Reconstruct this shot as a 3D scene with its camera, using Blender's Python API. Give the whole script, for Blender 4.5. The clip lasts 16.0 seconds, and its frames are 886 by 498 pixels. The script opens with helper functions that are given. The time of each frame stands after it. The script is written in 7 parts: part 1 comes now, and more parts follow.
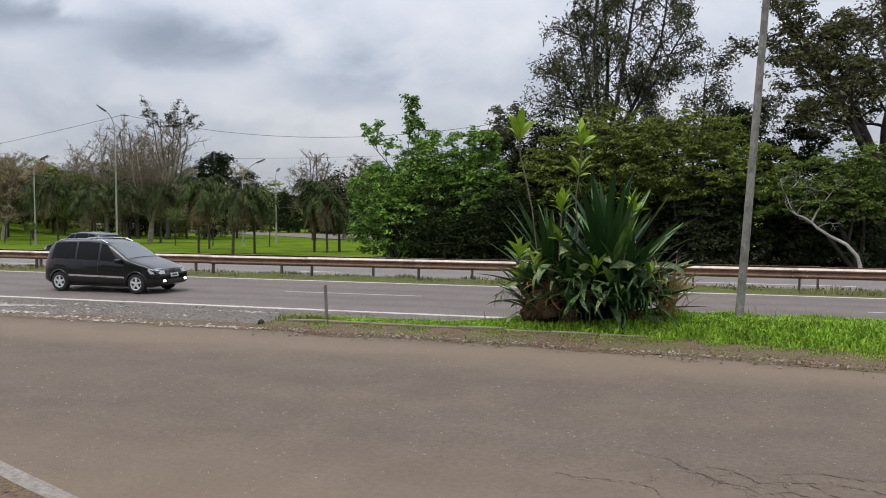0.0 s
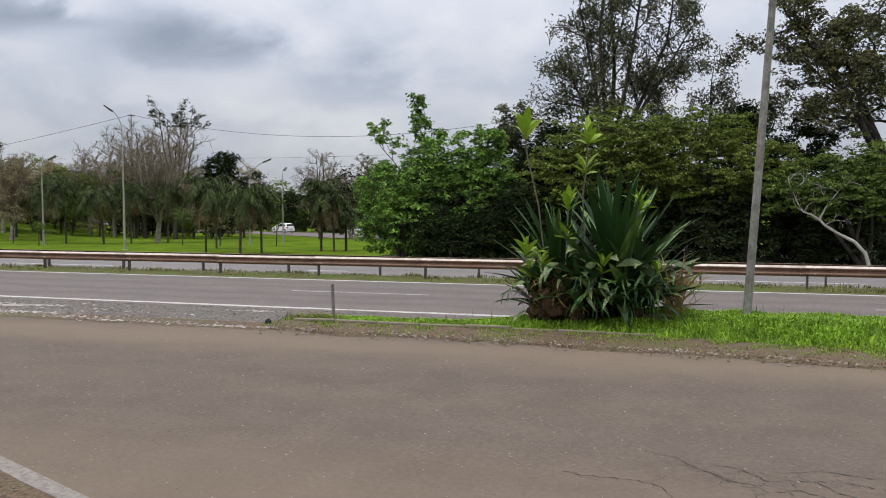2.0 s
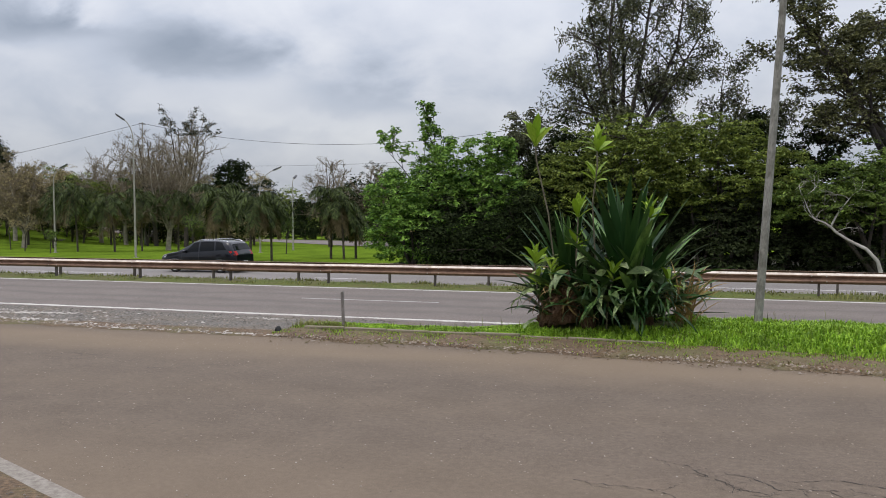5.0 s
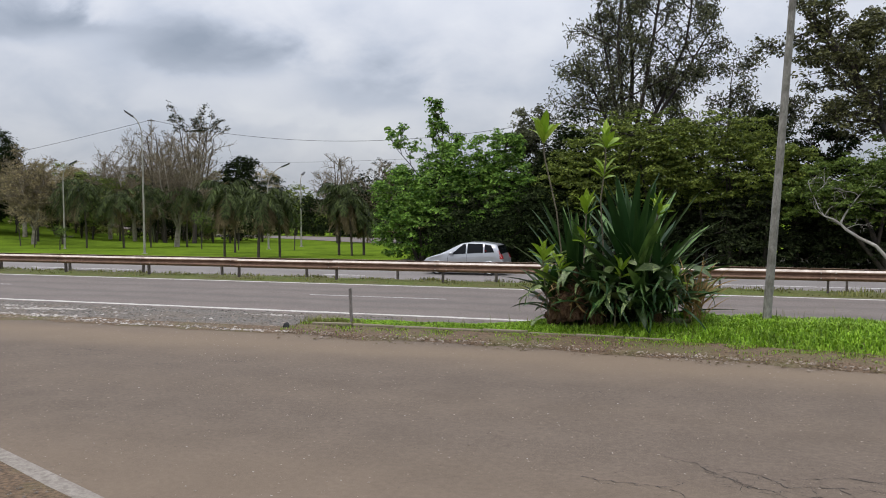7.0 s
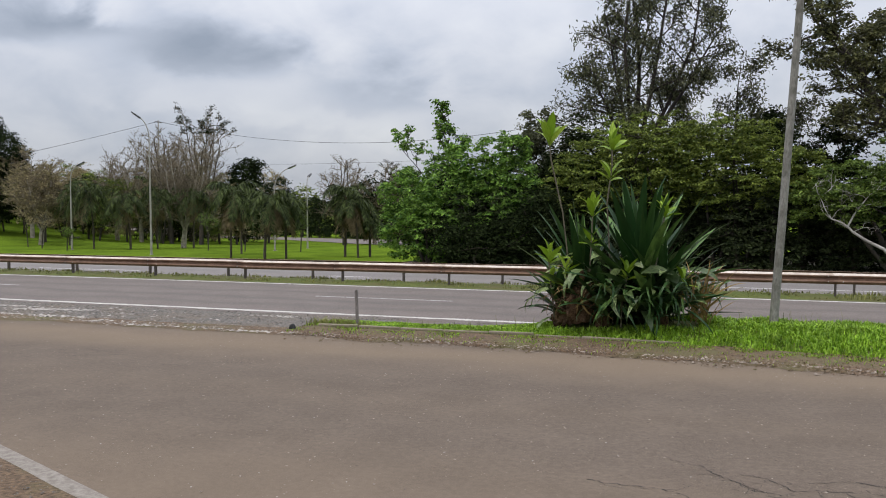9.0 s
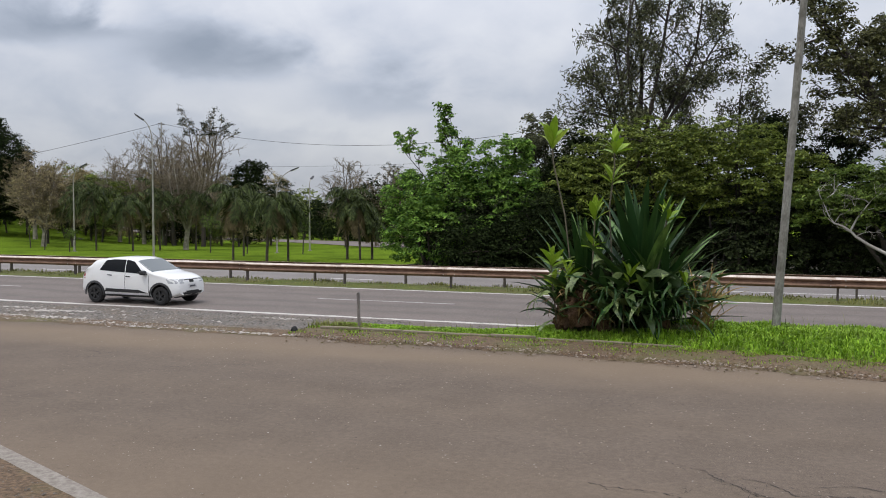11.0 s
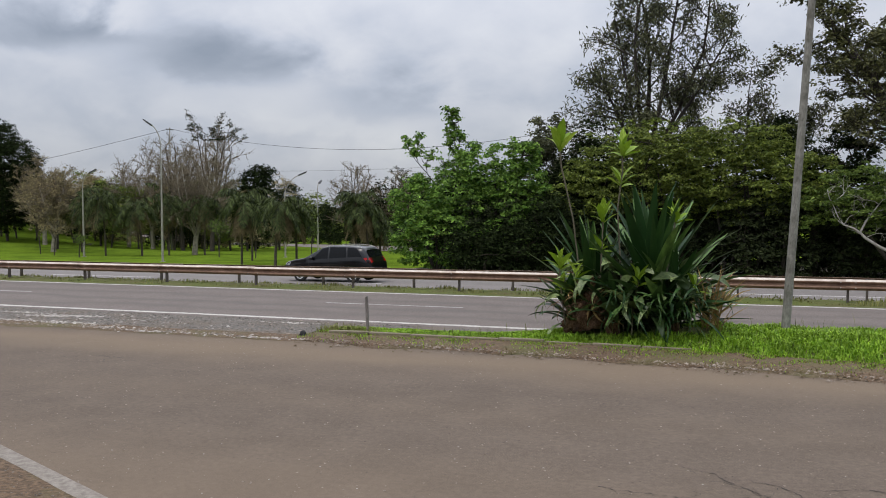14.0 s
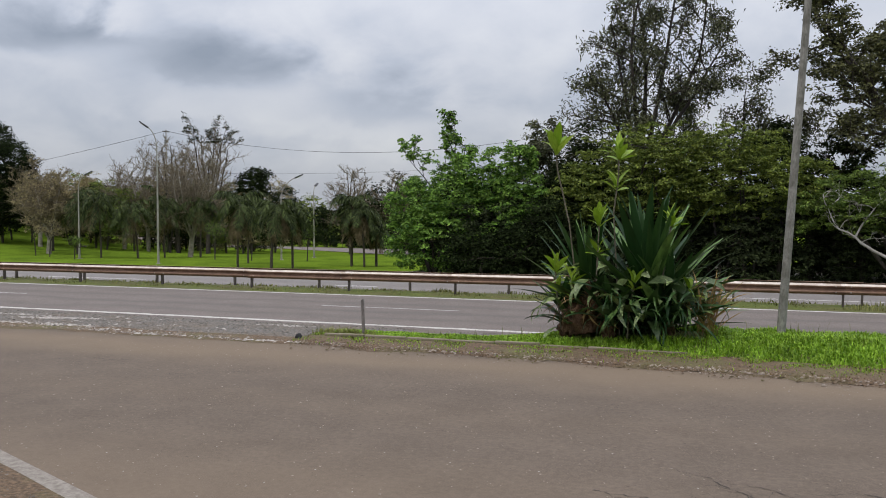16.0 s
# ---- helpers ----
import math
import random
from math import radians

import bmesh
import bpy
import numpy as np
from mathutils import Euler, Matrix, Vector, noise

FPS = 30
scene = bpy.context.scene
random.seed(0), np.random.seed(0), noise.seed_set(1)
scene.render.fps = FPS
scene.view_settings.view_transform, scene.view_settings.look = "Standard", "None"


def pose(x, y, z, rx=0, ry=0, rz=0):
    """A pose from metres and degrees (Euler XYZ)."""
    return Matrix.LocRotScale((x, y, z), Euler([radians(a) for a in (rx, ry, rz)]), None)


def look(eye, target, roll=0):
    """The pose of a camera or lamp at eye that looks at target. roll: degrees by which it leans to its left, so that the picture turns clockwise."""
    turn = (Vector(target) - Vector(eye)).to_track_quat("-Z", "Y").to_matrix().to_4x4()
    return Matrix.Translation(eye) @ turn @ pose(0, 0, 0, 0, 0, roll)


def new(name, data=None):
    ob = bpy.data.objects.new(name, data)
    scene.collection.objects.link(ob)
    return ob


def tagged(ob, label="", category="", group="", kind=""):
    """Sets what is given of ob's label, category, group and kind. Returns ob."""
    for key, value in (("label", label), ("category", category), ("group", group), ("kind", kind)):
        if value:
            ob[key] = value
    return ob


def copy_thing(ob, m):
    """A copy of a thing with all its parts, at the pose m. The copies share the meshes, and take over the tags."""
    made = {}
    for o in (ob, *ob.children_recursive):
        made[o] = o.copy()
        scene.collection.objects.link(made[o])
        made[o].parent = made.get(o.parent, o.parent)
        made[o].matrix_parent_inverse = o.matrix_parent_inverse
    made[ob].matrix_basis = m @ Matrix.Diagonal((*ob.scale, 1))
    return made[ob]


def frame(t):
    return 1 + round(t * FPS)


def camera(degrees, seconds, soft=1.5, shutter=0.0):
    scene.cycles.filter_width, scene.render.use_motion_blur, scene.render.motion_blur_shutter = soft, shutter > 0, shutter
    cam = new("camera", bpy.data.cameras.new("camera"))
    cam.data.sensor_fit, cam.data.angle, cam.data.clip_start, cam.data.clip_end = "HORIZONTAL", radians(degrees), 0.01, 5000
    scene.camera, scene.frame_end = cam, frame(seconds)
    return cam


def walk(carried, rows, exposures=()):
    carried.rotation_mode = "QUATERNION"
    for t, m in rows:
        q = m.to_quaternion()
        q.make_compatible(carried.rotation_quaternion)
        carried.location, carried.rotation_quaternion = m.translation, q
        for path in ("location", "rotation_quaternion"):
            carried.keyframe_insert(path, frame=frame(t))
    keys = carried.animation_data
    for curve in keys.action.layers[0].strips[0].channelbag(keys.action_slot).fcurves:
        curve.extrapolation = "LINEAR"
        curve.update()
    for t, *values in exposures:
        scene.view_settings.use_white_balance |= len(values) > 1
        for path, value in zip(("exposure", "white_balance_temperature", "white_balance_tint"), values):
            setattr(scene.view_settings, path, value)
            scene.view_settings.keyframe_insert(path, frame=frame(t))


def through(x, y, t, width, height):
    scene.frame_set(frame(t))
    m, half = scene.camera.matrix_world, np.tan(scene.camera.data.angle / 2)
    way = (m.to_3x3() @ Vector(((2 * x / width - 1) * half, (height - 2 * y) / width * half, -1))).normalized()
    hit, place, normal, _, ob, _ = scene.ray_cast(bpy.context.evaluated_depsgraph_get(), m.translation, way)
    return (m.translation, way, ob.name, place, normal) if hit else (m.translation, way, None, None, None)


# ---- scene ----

# The camera stands 2.83 m over the highway and turns a little to the left during the clip.
cam = camera(53.5, 16.0, soft=1.0)
EYE = (0.0, 0.0, 2.826)
# seconds, heading to the left of the highway's normal, tilt, roll
TURNS = [(0.0, 17.971, -3.324, -0.026), (0.5, 18.214, -3.378, 0.018), (1.0, 18.393, -3.356, -0.069), (1.5, 18.357, -3.326, -0.163),
         (2.0, 18.408, -3.403, -0.242), (2.5, 18.363, -3.315, -0.286), (3.0, 18.281, -2.997, -0.286), (3.5, 18.388, -2.83, -0.206),
         (4.0, 18.66, -2.789, -0.177), (6.5, 19.35, -3.149, -0.43), (7.0, 19.553, -3.124, -0.292), (7.5, 19.937, -3.171, -0.072),
         (8.0, 20.07, -3.194, 0.035), (8.5, 19.999, -3.211, -0.056), (9.0, 19.951, -2.995, -0.158), (11.5, 20.107, -2.813, 0.073),
         (12.0, 20.116, -2.929, 0.047), (12.5, 20.155, -2.976, -0.074), (13.0, 20.342, -2.909, -0.162), (13.5, 20.473, -2.669, -0.194),
         (14.0, 20.617, -2.573, -0.249), (14.5, 20.599, -2.357, -0.183), (15.0, 20.691, -2.293, -0.041), (15.5, 20.538, -2.283, -0.008),
         (16.0, 20.363, -2.366, -0.045)]


def aim(yaw, pitch, roll):
    a, b = radians(yaw), radians(pitch)
    way = Vector((-math.sin(a) * math.cos(b), math.cos(a) * math.cos(b), math.sin(b)))
    return look(EYE, Vector(EYE) + 10 * way, roll)


walk(cam, [(t, aim(a, b, c)) for t, a, b, c in TURNS], [(0.0, 0.08), (9.0, 0.08), (12.0, 0.0), (16.0, -0.03)])

# ---- sky and sun ----
SUN_UP, SUN_ROUND = radians(66), radians(205)
world = bpy.data.worlds.new("overcast_sky")
scene.world = world
world.use_nodes = True
wn, wl = world.node_tree.nodes, world.node_tree.links
wn.clear()


def wnode(kind, **sets):
    n = wn.new(kind)
    for k, v in sets.items():
        setattr(n, k, v)
    return n


def wmath(op, a, b=0.0, c=None):
    n = wnode("ShaderNodeMath", operation=op)
    for i, v in enumerate((a, b) if c is None else (a, b, c)):
        if isinstance(v, (int, float)):
            n.inputs[i].default_value = v
        else:
            wl.new(v, n.inputs[i])
    return n.outputs[0]


def build_sky():
    sky = wnode("ShaderNodeTexSky", sky_type="NISHITA", sun_disc=False, sun_elevation=SUN_UP, sun_rotation=SUN_ROUND)
    clear = wnode("ShaderNodeBackground")
    clear.inputs[1].default_value = 0.1
    wl.new(sky.outputs[0], clear.inputs[0])
    coord = wnode("ShaderNodeTexCoord")
    sep = wnode("ShaderNodeSeparateXYZ")
    wl.new(coord.outputs["Generated"], sep.inputs[0])
    up = wmath("MAXIMUM", sep.outputs[2], 0.0)
    deep = wmath("ADD", up, 0.50)
    flat = wnode("ShaderNodeCombineXYZ")
    wl.new(wmath("DIVIDE", sep.outputs[0], deep), flat.inputs[0])
    wl.new(wmath("DIVIDE", sep.outputs[1], deep), flat.inputs[1])

    def puffs(scale, detail, bent):
        t = wnode("ShaderNodeTexNoise", noise_dimensions="3D")
        t.inputs["Scale"].default_value, t.inputs["Detail"].default_value = scale, detail
        t.inputs["Roughness"].default_value, t.inputs["Distortion"].default_value = 0.52, bent
        wl.new(flat.outputs[0], t.inputs["Vector"])
        return t.outputs[0]

    big, fine = puffs(2.3, 6.0, 0.3), puffs(8.0, 7.0, 0.3)
    bend = wmath("ADD", wmath("MULTIPLY_ADD", big, 0.10, -0.05), wmath("MULTIPLY_ADD", fine, 0.13, -0.065))
    # darker undersides of single clouds, firmer below than above: heading, height (degrees), half widths, depth
    shade = None
    for head, high, wide, tall, depth in CLOUDS:
        a, b = radians(head), radians(high)
        side = wmath("ADD", wmath("MULTIPLY", sep.outputs[0], math.cos(a)), wmath("MULTIPLY", sep.outputs[1], math.sin(a)))
        lift = wmath("MULTIPLY_ADD", bend, 0.4, wmath("SUBTRACT", sep.outputs[2], math.sin(b)))
        s2 = wmath("POWER", wmath("DIVIDE", wmath("ADD", side, bend), math.sin(radians(wide))), 2.0)
        under = wmath("DIVIDE", wmath("MINIMUM", lift, 0.0), math.sin(radians(tall * 0.55)))
        over = wmath("DIVIDE", wmath("MAXIMUM", lift, 0.0), math.sin(radians(tall * 1.35)))
        l2 = wmath("ADD", wmath("POWER", under, 2.0), wmath("POWER", over, 2.0))
        ahead = wmath("GREATER_THAN", wmath("SUBTRACT", wmath("MULTIPLY", sep.outputs[1], math.cos(a)), wmath("MULTIPLY", sep.outputs[0], math.sin(a))), 0.0)
        blob = wmath("MULTIPLY", wmath("MULTIPLY", wmath("POWER", 2.718, wmath("MULTIPLY", wmath("POWER", wmath("ADD", s2, l2), 1.6), -1.0)), depth), ahead)
        shade = blob if shade is None else wmath("ADD", shade, blob)
    value = wmath("SUBTRACT", wmath("ADD", wmath("MULTIPLY_ADD", big, 0.75, 0.14), wmath("MULTIPLY_ADD", fine, 0.34, -0.17)), shade)
    ramp = wnode("ShaderNodeValToRGB")
    e = ramp.color_ramp.elements
    e[0].position, e[0].color = 0.18, (0.285, 0.325, 0.40, 1)
    e[1].position, e[1].color = 0.74, (0.76, 0.775, 0.815, 1)
    for at, col in ((0.42, (0.50, 0.54, 0.63, 1)), (0.56, (0.625, 0.65, 0.72, 1))):
        m = e.new(at)
        m.color = col
    wl.new(value, ramp.inputs[0])
    cloud = wnode("ShaderNodeBackground")
    wl.new(ramp.outputs[0], cloud.inputs[0])
    # an overcast sky grows brighter towards the zenith
    wl.new(wmath("MULTIPLY_ADD", up, SKY_LIFT, SKY_LOW), cloud.inputs[1])
    mix = wnode("ShaderNodeMixShader")
    mix.inputs[0].default_value = 0.9
    wl.new(clear.outputs[0], mix.inputs[1])
    wl.new(cloud.outputs[0], mix.inputs[2])
    out = wnode("ShaderNodeOutputWorld")
    wl.new(mix.outputs[0], out.inputs[0])


SKY_LOW, SKY_LIFT = 0.74, 2.05
CLOUDS = [(34.0, 9.0, 5.8, 1.8, 0.27), (46, 10.4, 5.2, 1.7, 0.29), (24.0, 6.7, 5.0, 1.6, 0.19), (41, 11.3, 1.7, 1.5, -0.16), (30, 5.6, 8, 1.2, -0.06), (38, 6.2, 5, 0.9, -0.05), (17, 10.5, 7, 2.0, -0.04)]
build_sky()
sun = new("sun", bpy.data.lights.new("sun", "SUN"))
sun.data.energy, sun.data.angle, sun.data.color = 1.2, radians(25), (1.0, 0.94, 0.85)
sun.matrix_world = look((0, 0, 0), (-math.sin(SUN_ROUND) * math.cos(SUN_UP), -math.cos(SUN_ROUND) * math.cos(SUN_UP), -math.sin(SUN_UP)))

# ---- materials ----
def material(name, rough=0.8, metal=0.0, spec=0.5):
    m = bpy.data.materials.new(name)
    m.use_nodes = True
    b = m.node_tree.nodes["Principled BSDF"]
    b.inputs["Roughness"].default_value, b.inputs["Metallic"].default_value = rough, metal
    b.inputs["Specular IOR Level"].default_value = spec
    return m, m.node_tree.nodes, m.node_tree.links, b


def noise_fac(n, l, vec, scale, detail=5.0, low=0.35, high=0.65, rough=0.6, stretch=None):
    if stretch:
        mp = n.new("ShaderNodeMapping")
        mp.inputs["Scale"].default_value = stretch
        l.new(vec, mp.inputs["Vector"])
        vec = mp.outputs[0]
    t = n.new("ShaderNodeTexNoise")
    t.inputs["Scale"].default_value, t.inputs["Detail"].default_value, t.inputs["Roughness"].default_value = scale, detail, rough
    l.new(vec, t.inputs["Vector"])
    r = n.new("ShaderNodeMapRange")
    r.inputs["From Min"].default_value, r.inputs["From Max"].default_value = low, high
    l.new(t.outputs[0], r.inputs["Value"])
    return r.outputs[0], t.outputs[0]


def mix_col(n, l, fac, a, b):
    m = n.new("ShaderNodeMix")
    m.data_type = "RGBA"
    if isinstance(fac, float):
        m.inputs[0].default_value = fac
    else:
        l.new(fac, m.inputs[0])
    for i, c in ((6, a), (7, b)):
        if isinstance(c, tuple):
            m.inputs[i].default_value = (*c, 1)
        else:
            l.new(c, m.inputs[i])
    return m.outputs[2]


def add_bump(n, l, b, height, strength, dist):
    k = n.new("ShaderNodeBump")
    k.inputs["Strength"].default_value, k.inputs["Distance"].default_value = strength, dist
    l.new(height, k.inputs["Height"])
    l.new(k.outputs[0], b.inputs["Normal"])


def mottled(name, c1, c2, c3=None, fine=40.0, coarse=1.5, rough=0.85, metal=0.0, bump=0.3, dist=0.01, spec=0.5, stretch=None):
    """Fine grain between c1 and c2, coarse stains towards c3."""
    m, n, l, b = material(name, rough, metal, spec)
    vec = n.new("ShaderNodeTexCoord").outputs["Object"]
    f1, raw = noise_fac(n, l, vec, fine, 4.0, stretch=stretch)
    col = mix_col(n, l, f1, c1, c2)
    if c3:
        f2, _ = noise_fac(n, l, vec, coarse, 6.0, 0.45, 0.72)
        col = mix_col(n, l, f2, col, c3)
    l.new(col, b.inputs["Base Color"])
    if bump:
        add_bump(n, l, b, raw, bump, dist)
    return m


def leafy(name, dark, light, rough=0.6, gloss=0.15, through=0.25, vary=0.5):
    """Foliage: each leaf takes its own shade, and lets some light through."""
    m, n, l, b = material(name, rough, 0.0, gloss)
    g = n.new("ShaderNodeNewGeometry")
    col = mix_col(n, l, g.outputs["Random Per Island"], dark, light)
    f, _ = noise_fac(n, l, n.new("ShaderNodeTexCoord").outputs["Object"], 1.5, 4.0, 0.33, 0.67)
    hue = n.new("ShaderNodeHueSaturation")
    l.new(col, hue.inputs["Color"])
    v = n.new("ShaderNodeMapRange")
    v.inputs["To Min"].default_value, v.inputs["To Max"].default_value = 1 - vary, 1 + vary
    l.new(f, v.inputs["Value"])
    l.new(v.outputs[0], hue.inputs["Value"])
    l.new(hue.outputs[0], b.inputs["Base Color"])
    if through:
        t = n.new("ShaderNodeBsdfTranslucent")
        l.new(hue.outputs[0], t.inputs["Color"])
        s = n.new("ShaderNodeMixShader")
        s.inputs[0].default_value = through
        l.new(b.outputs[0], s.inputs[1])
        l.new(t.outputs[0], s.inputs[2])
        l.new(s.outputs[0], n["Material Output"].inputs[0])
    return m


def road_material(name, base, light, dirt, bands, speck=True, dirty=0.8):
    """Worn asphalt: aggregate grain, long tyre bands, and dirt in strips across y (middle, half width, amount)."""
    m, n, l, b = material(name, 0.9, 0.0, 0.3)
    vec = n.new("ShaderNodeTexCoord").outputs["Object"]
    f, raw = noise_fac(n, l, vec, 55.0, 3.0, 0.38, 0.62)
    col = mix_col(n, l, f, tuple(0.86 * c for c in base), tuple(1.13 * c for c in light))
    f2, _ = noise_fac(n, l, vec, 0.35, 6.0, 0.4, 0.65, stretch=(0.35, 1.6, 1))
    col = mix_col(n, l, f2, col, mix_col(n, l, 0.6, col, tuple(0.98 * c for c in base)))
    f3, _ = noise_fac(n, l, vec, 1.1, 7.0, 0.4, 0.75)
    col = mix_col(n, l, f3, col, tuple(1.06 * c for c in light))
    f4, _ = noise_fac(n, l, vec, 26.0, 4.0, 0.58, 0.8)
    col = mix_col(n, l, f4, col, tuple(0.66 * c for c in base))
    f5, mid = noise_fac(n, l, vec, 13.0, 5.0, 0.40, 0.62, 0.75)
    col = mix_col(n, l, f5, mix_col(n, l, 0.40, col, tuple(0.5 * c for c in base)), col)
    pit = n.new("ShaderNodeTexVoronoi")
    pit.inputs["Scale"].default_value = 7.5
    l.new(vec, pit.inputs["Vector"])
    hole = n.new("ShaderNodeMapRange")
    hole.inputs["From Min"].default_value, hole.inputs["From Max"].default_value = 0.14, 0.07
    l.new(pit.outputs["Distance"], hole.inputs["Value"])
    f6, _ = noise_fac(n, l, vec, 1.7, 3.0, 0.48, 0.58)
    gone = n.new("ShaderNodeMath")
    gone.operation = "MULTIPLY"
    l.new(hole.outputs[0], gone.inputs[0])
    l.new(f6, gone.inputs[1])
    col = mix_col(n, l, gone.outputs[0], col, tuple(0.55 * c for c in base))
    sep = n.new("ShaderNodeSeparateXYZ")
    l.new(vec, sep.inputs[0])
    wob, _ = noise_fac(n, l, vec, 0.5, 5.0, 0.0, 1.0, stretch=(0.5, 1.0, 1))

    def mt(op, a, c):
        k = n.new("ShaderNodeMath")
        k.operation = op
        for i, v in enumerate((a, c)):
            if isinstance(v, (int, float)):
                k.inputs[i].default_value = v
            else:
                l.new(v, k.inputs[i])
        return k.outputs[0]

    y = mt("ADD", sep.outputs[1], mt("MULTIPLY", mt("SUBTRACT", wob, 0.5), 2.2))
    for mid, half, amount in bands:
        w = mt("POWER", 2.718, mt("MULTIPLY", mt("POWER", mt("DIVIDE", mt("SUBTRACT", y, mid), half), 2.0), -1.0))
        col = mix_col(n, l, mt("MULTIPLY", w, amount), col, dirt)
    if speck:
        v = n.new("ShaderNodeTexVoronoi")
        v.inputs["Scale"].default_value = 3.4
        l.new(vec, v.inputs["Vector"])
        dot = mt("LESS_THAN", v.outputs["Distance"], 0.038)
        col = mix_col(n, l, mt("MULTIPLY", dot, 0.75), col, (0.5, 0.48, 0.45))
    l.new(col, b.inputs["Base Color"])
    add_bump(n, l, b, raw, 0.55, 0.008)
    return m


M_NEAR = road_material("worn_brown_asphalt", (0.116, 0.088, 0.067), (0.160, 0.123, 0.094), (0.215, 0.158, 0.105),
                       [(15.3, 1.2, 0.6), (7.0, 1.8, 0.4), (11.5, 0.8, 0.1)])
M_HIGHWAY = road_material("grey_asphalt", (0.158, 0.131, 0.116), (0.203, 0.170, 0.151), (0.105, 0.092, 0.085), [(21.3, 0.35, 0.45), (22.9, 0.35, 0.55), (24.6, 0.4, 0.5), (26.2, 0.35, 0.45)], False)
M_FAR_ROAD = road_material("pale_asphalt", (0.20, 0.178, 0.166), (0.245, 0.22, 0.206), (0.15, 0.135, 0.128), [(35.5, 0.6, 0.3)], False)
M_GRAVEL = mottled("broken_asphalt_shoulder", (0.060, 0.053, 0.046), (0.215, 0.19, 0.165), (0.15, 0.118, 0.088), 16.0, 0.9, 0.95, 0, 0.9, 0.03)
M_FLAKE = mottled("chalky_flakes", (0.28, 0.25, 0.22), (0.48, 0.44, 0.40), None, 9.0, 1.0, 0.9)
M_STONE = mottled("pale_stones", (0.17, 0.135, 0.105), (0.37, 0.31, 0.255), None, 9.0, 1.0, 0.9)
M_SOIL = mottled("dry_soil", (0.060, 0.038, 0.021), (0.175, 0.112, 0.064), (0.11, 0.10, 0.035), 18.0, 0.8, 0.95, 0, 0.8, 0.03)
M_LAWN = mottled("mown_grass", (0.080, 0.132, 0.012), (0.145, 0.212, 0.022), (0.055, 0.088, 0.012), 9.0, 0.35, 1.0, 0, 0.6, 0.05, 0.0)
M_VERGE = mottled("verge_under_grass", (0.07, 0.115, 0.018), (0.13, 0.18, 0.03), (0.16, 0.12, 0.07), 14.0, 1.1, 0.95, 0, 0.7, 0.03, 0.2)
M_CONCRETE = mottled("weathered_concrete", (0.22, 0.21, 0.185), (0.33, 0.315, 0.28), (0.12, 0.115, 0.095), 30.0, 2.2, 0.9, 0, 0.4, 0.006)
M_POLE = mottled("stained_pole_concrete", (0.17, 0.165, 0.145), (0.29, 0.28, 0.25), (0.075, 0.068, 0.052), 30.0, 2.4, 0.9, 0, 0.4, 0.006, 0.5, (1, 1, 0.3))
M_KERB = mottled("mossy_kerb_concrete", (0.19, 0.16, 0.11), (0.27, 0.232, 0.165), (0.12, 0.108, 0.05), 25.0, 2.0, 0.95, 0, 0.5, 0.01)
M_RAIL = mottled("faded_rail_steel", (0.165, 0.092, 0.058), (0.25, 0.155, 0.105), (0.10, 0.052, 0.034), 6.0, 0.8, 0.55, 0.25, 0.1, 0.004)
# bleached tops, with the sky light they catch put into the colour
M_RAILTOP = mottled("bleached_skylit_rail_top", (0.50, 0.42, 0.355), (0.68, 0.60, 0.52), (0.34, 0.25, 0.19), 6.0, 0.8, 0.55, 0.1, 0.1, 0.004)
M_RAILPOST = mottled("dark_post_steel", (0.075, 0.062, 0.054), (0.13, 0.11, 0.097), (0.06, 0.04, 0.03), 12.0, 3.0, 0.8, 0.1, 0.1, 0.004)
M_MEDIAN = mottled("median_soil_and_grass", (0.075, 0.098, 0.024), (0.135, 0.15, 0.04), (0.12, 0.10, 0.05), 10.0, 0.7, 0.95, 0, 0.7, 0.03, 0.2)
# dark brown sheet colour that stands for shade under the trees
M_SHADE_FLOOR = mottled("dark_shade_floor", (0.028, 0.022, 0.012), (0.065, 0.05, 0.028), (0.035, 0.04, 0.015), 9.0, 0.6, 1.0, 0, 0.8, 0.04)
M_GALV = mottled("galvanised_steel", (0.38, 0.37, 0.34), (0.48, 0.47, 0.44), (0.28, 0.26, 0.22), 14.0, 1.5, 0.5, 0.6, 0.05, 0.002)
M_LAMPPOST = mottled("dull_lamp_steel", (0.30, 0.28, 0.24), (0.40, 0.375, 0.33), (0.22, 0.20, 0.17), 14.0, 1.5, 0.6, 0.3, 0.05, 0.002)
M_WOOD = mottled("grey_weathered_wood", (0.14, 0.12, 0.11), (0.24, 0.215, 0.20), (0.09, 0.08, 0.07), 20.0, 3.0, 0.9, 0, 0.4, 0.006, stretch=(4, 4, 0.5))
M_BLACK = mottled("black_rubber", (0.012, 0.012, 0.012), (0.022, 0.022, 0.022), None, 30.0, 1.0, 0.85, 0, 0.2, 0.004)
M_BARK = mottled("brown_bark", (0.040, 0.033, 0.027), (0.085, 0.070, 0.056), (0.035, 0.032, 0.038), 12.0, 1.2, 0.95, 0, 0.8, 0.02, 0.2, (2, 2, 0.5))
M_PALEBARK = mottled("pale_bark", (0.34, 0.32, 0.285), (0.50, 0.48, 0.44), (0.22, 0.20, 0.17), 8.0, 1.0, 0.9, 0, 0.5, 0.01, 0.2)
M_PALMTRUNK = mottled("ringed_palm_trunk", (0.050, 0.041, 0.031), (0.11, 0.092, 0.070), (0.03, 0.026, 0.02), 9.0, 1.5, 0.95, 0, 0.6, 0.02, 0.2, (1, 1, 4))
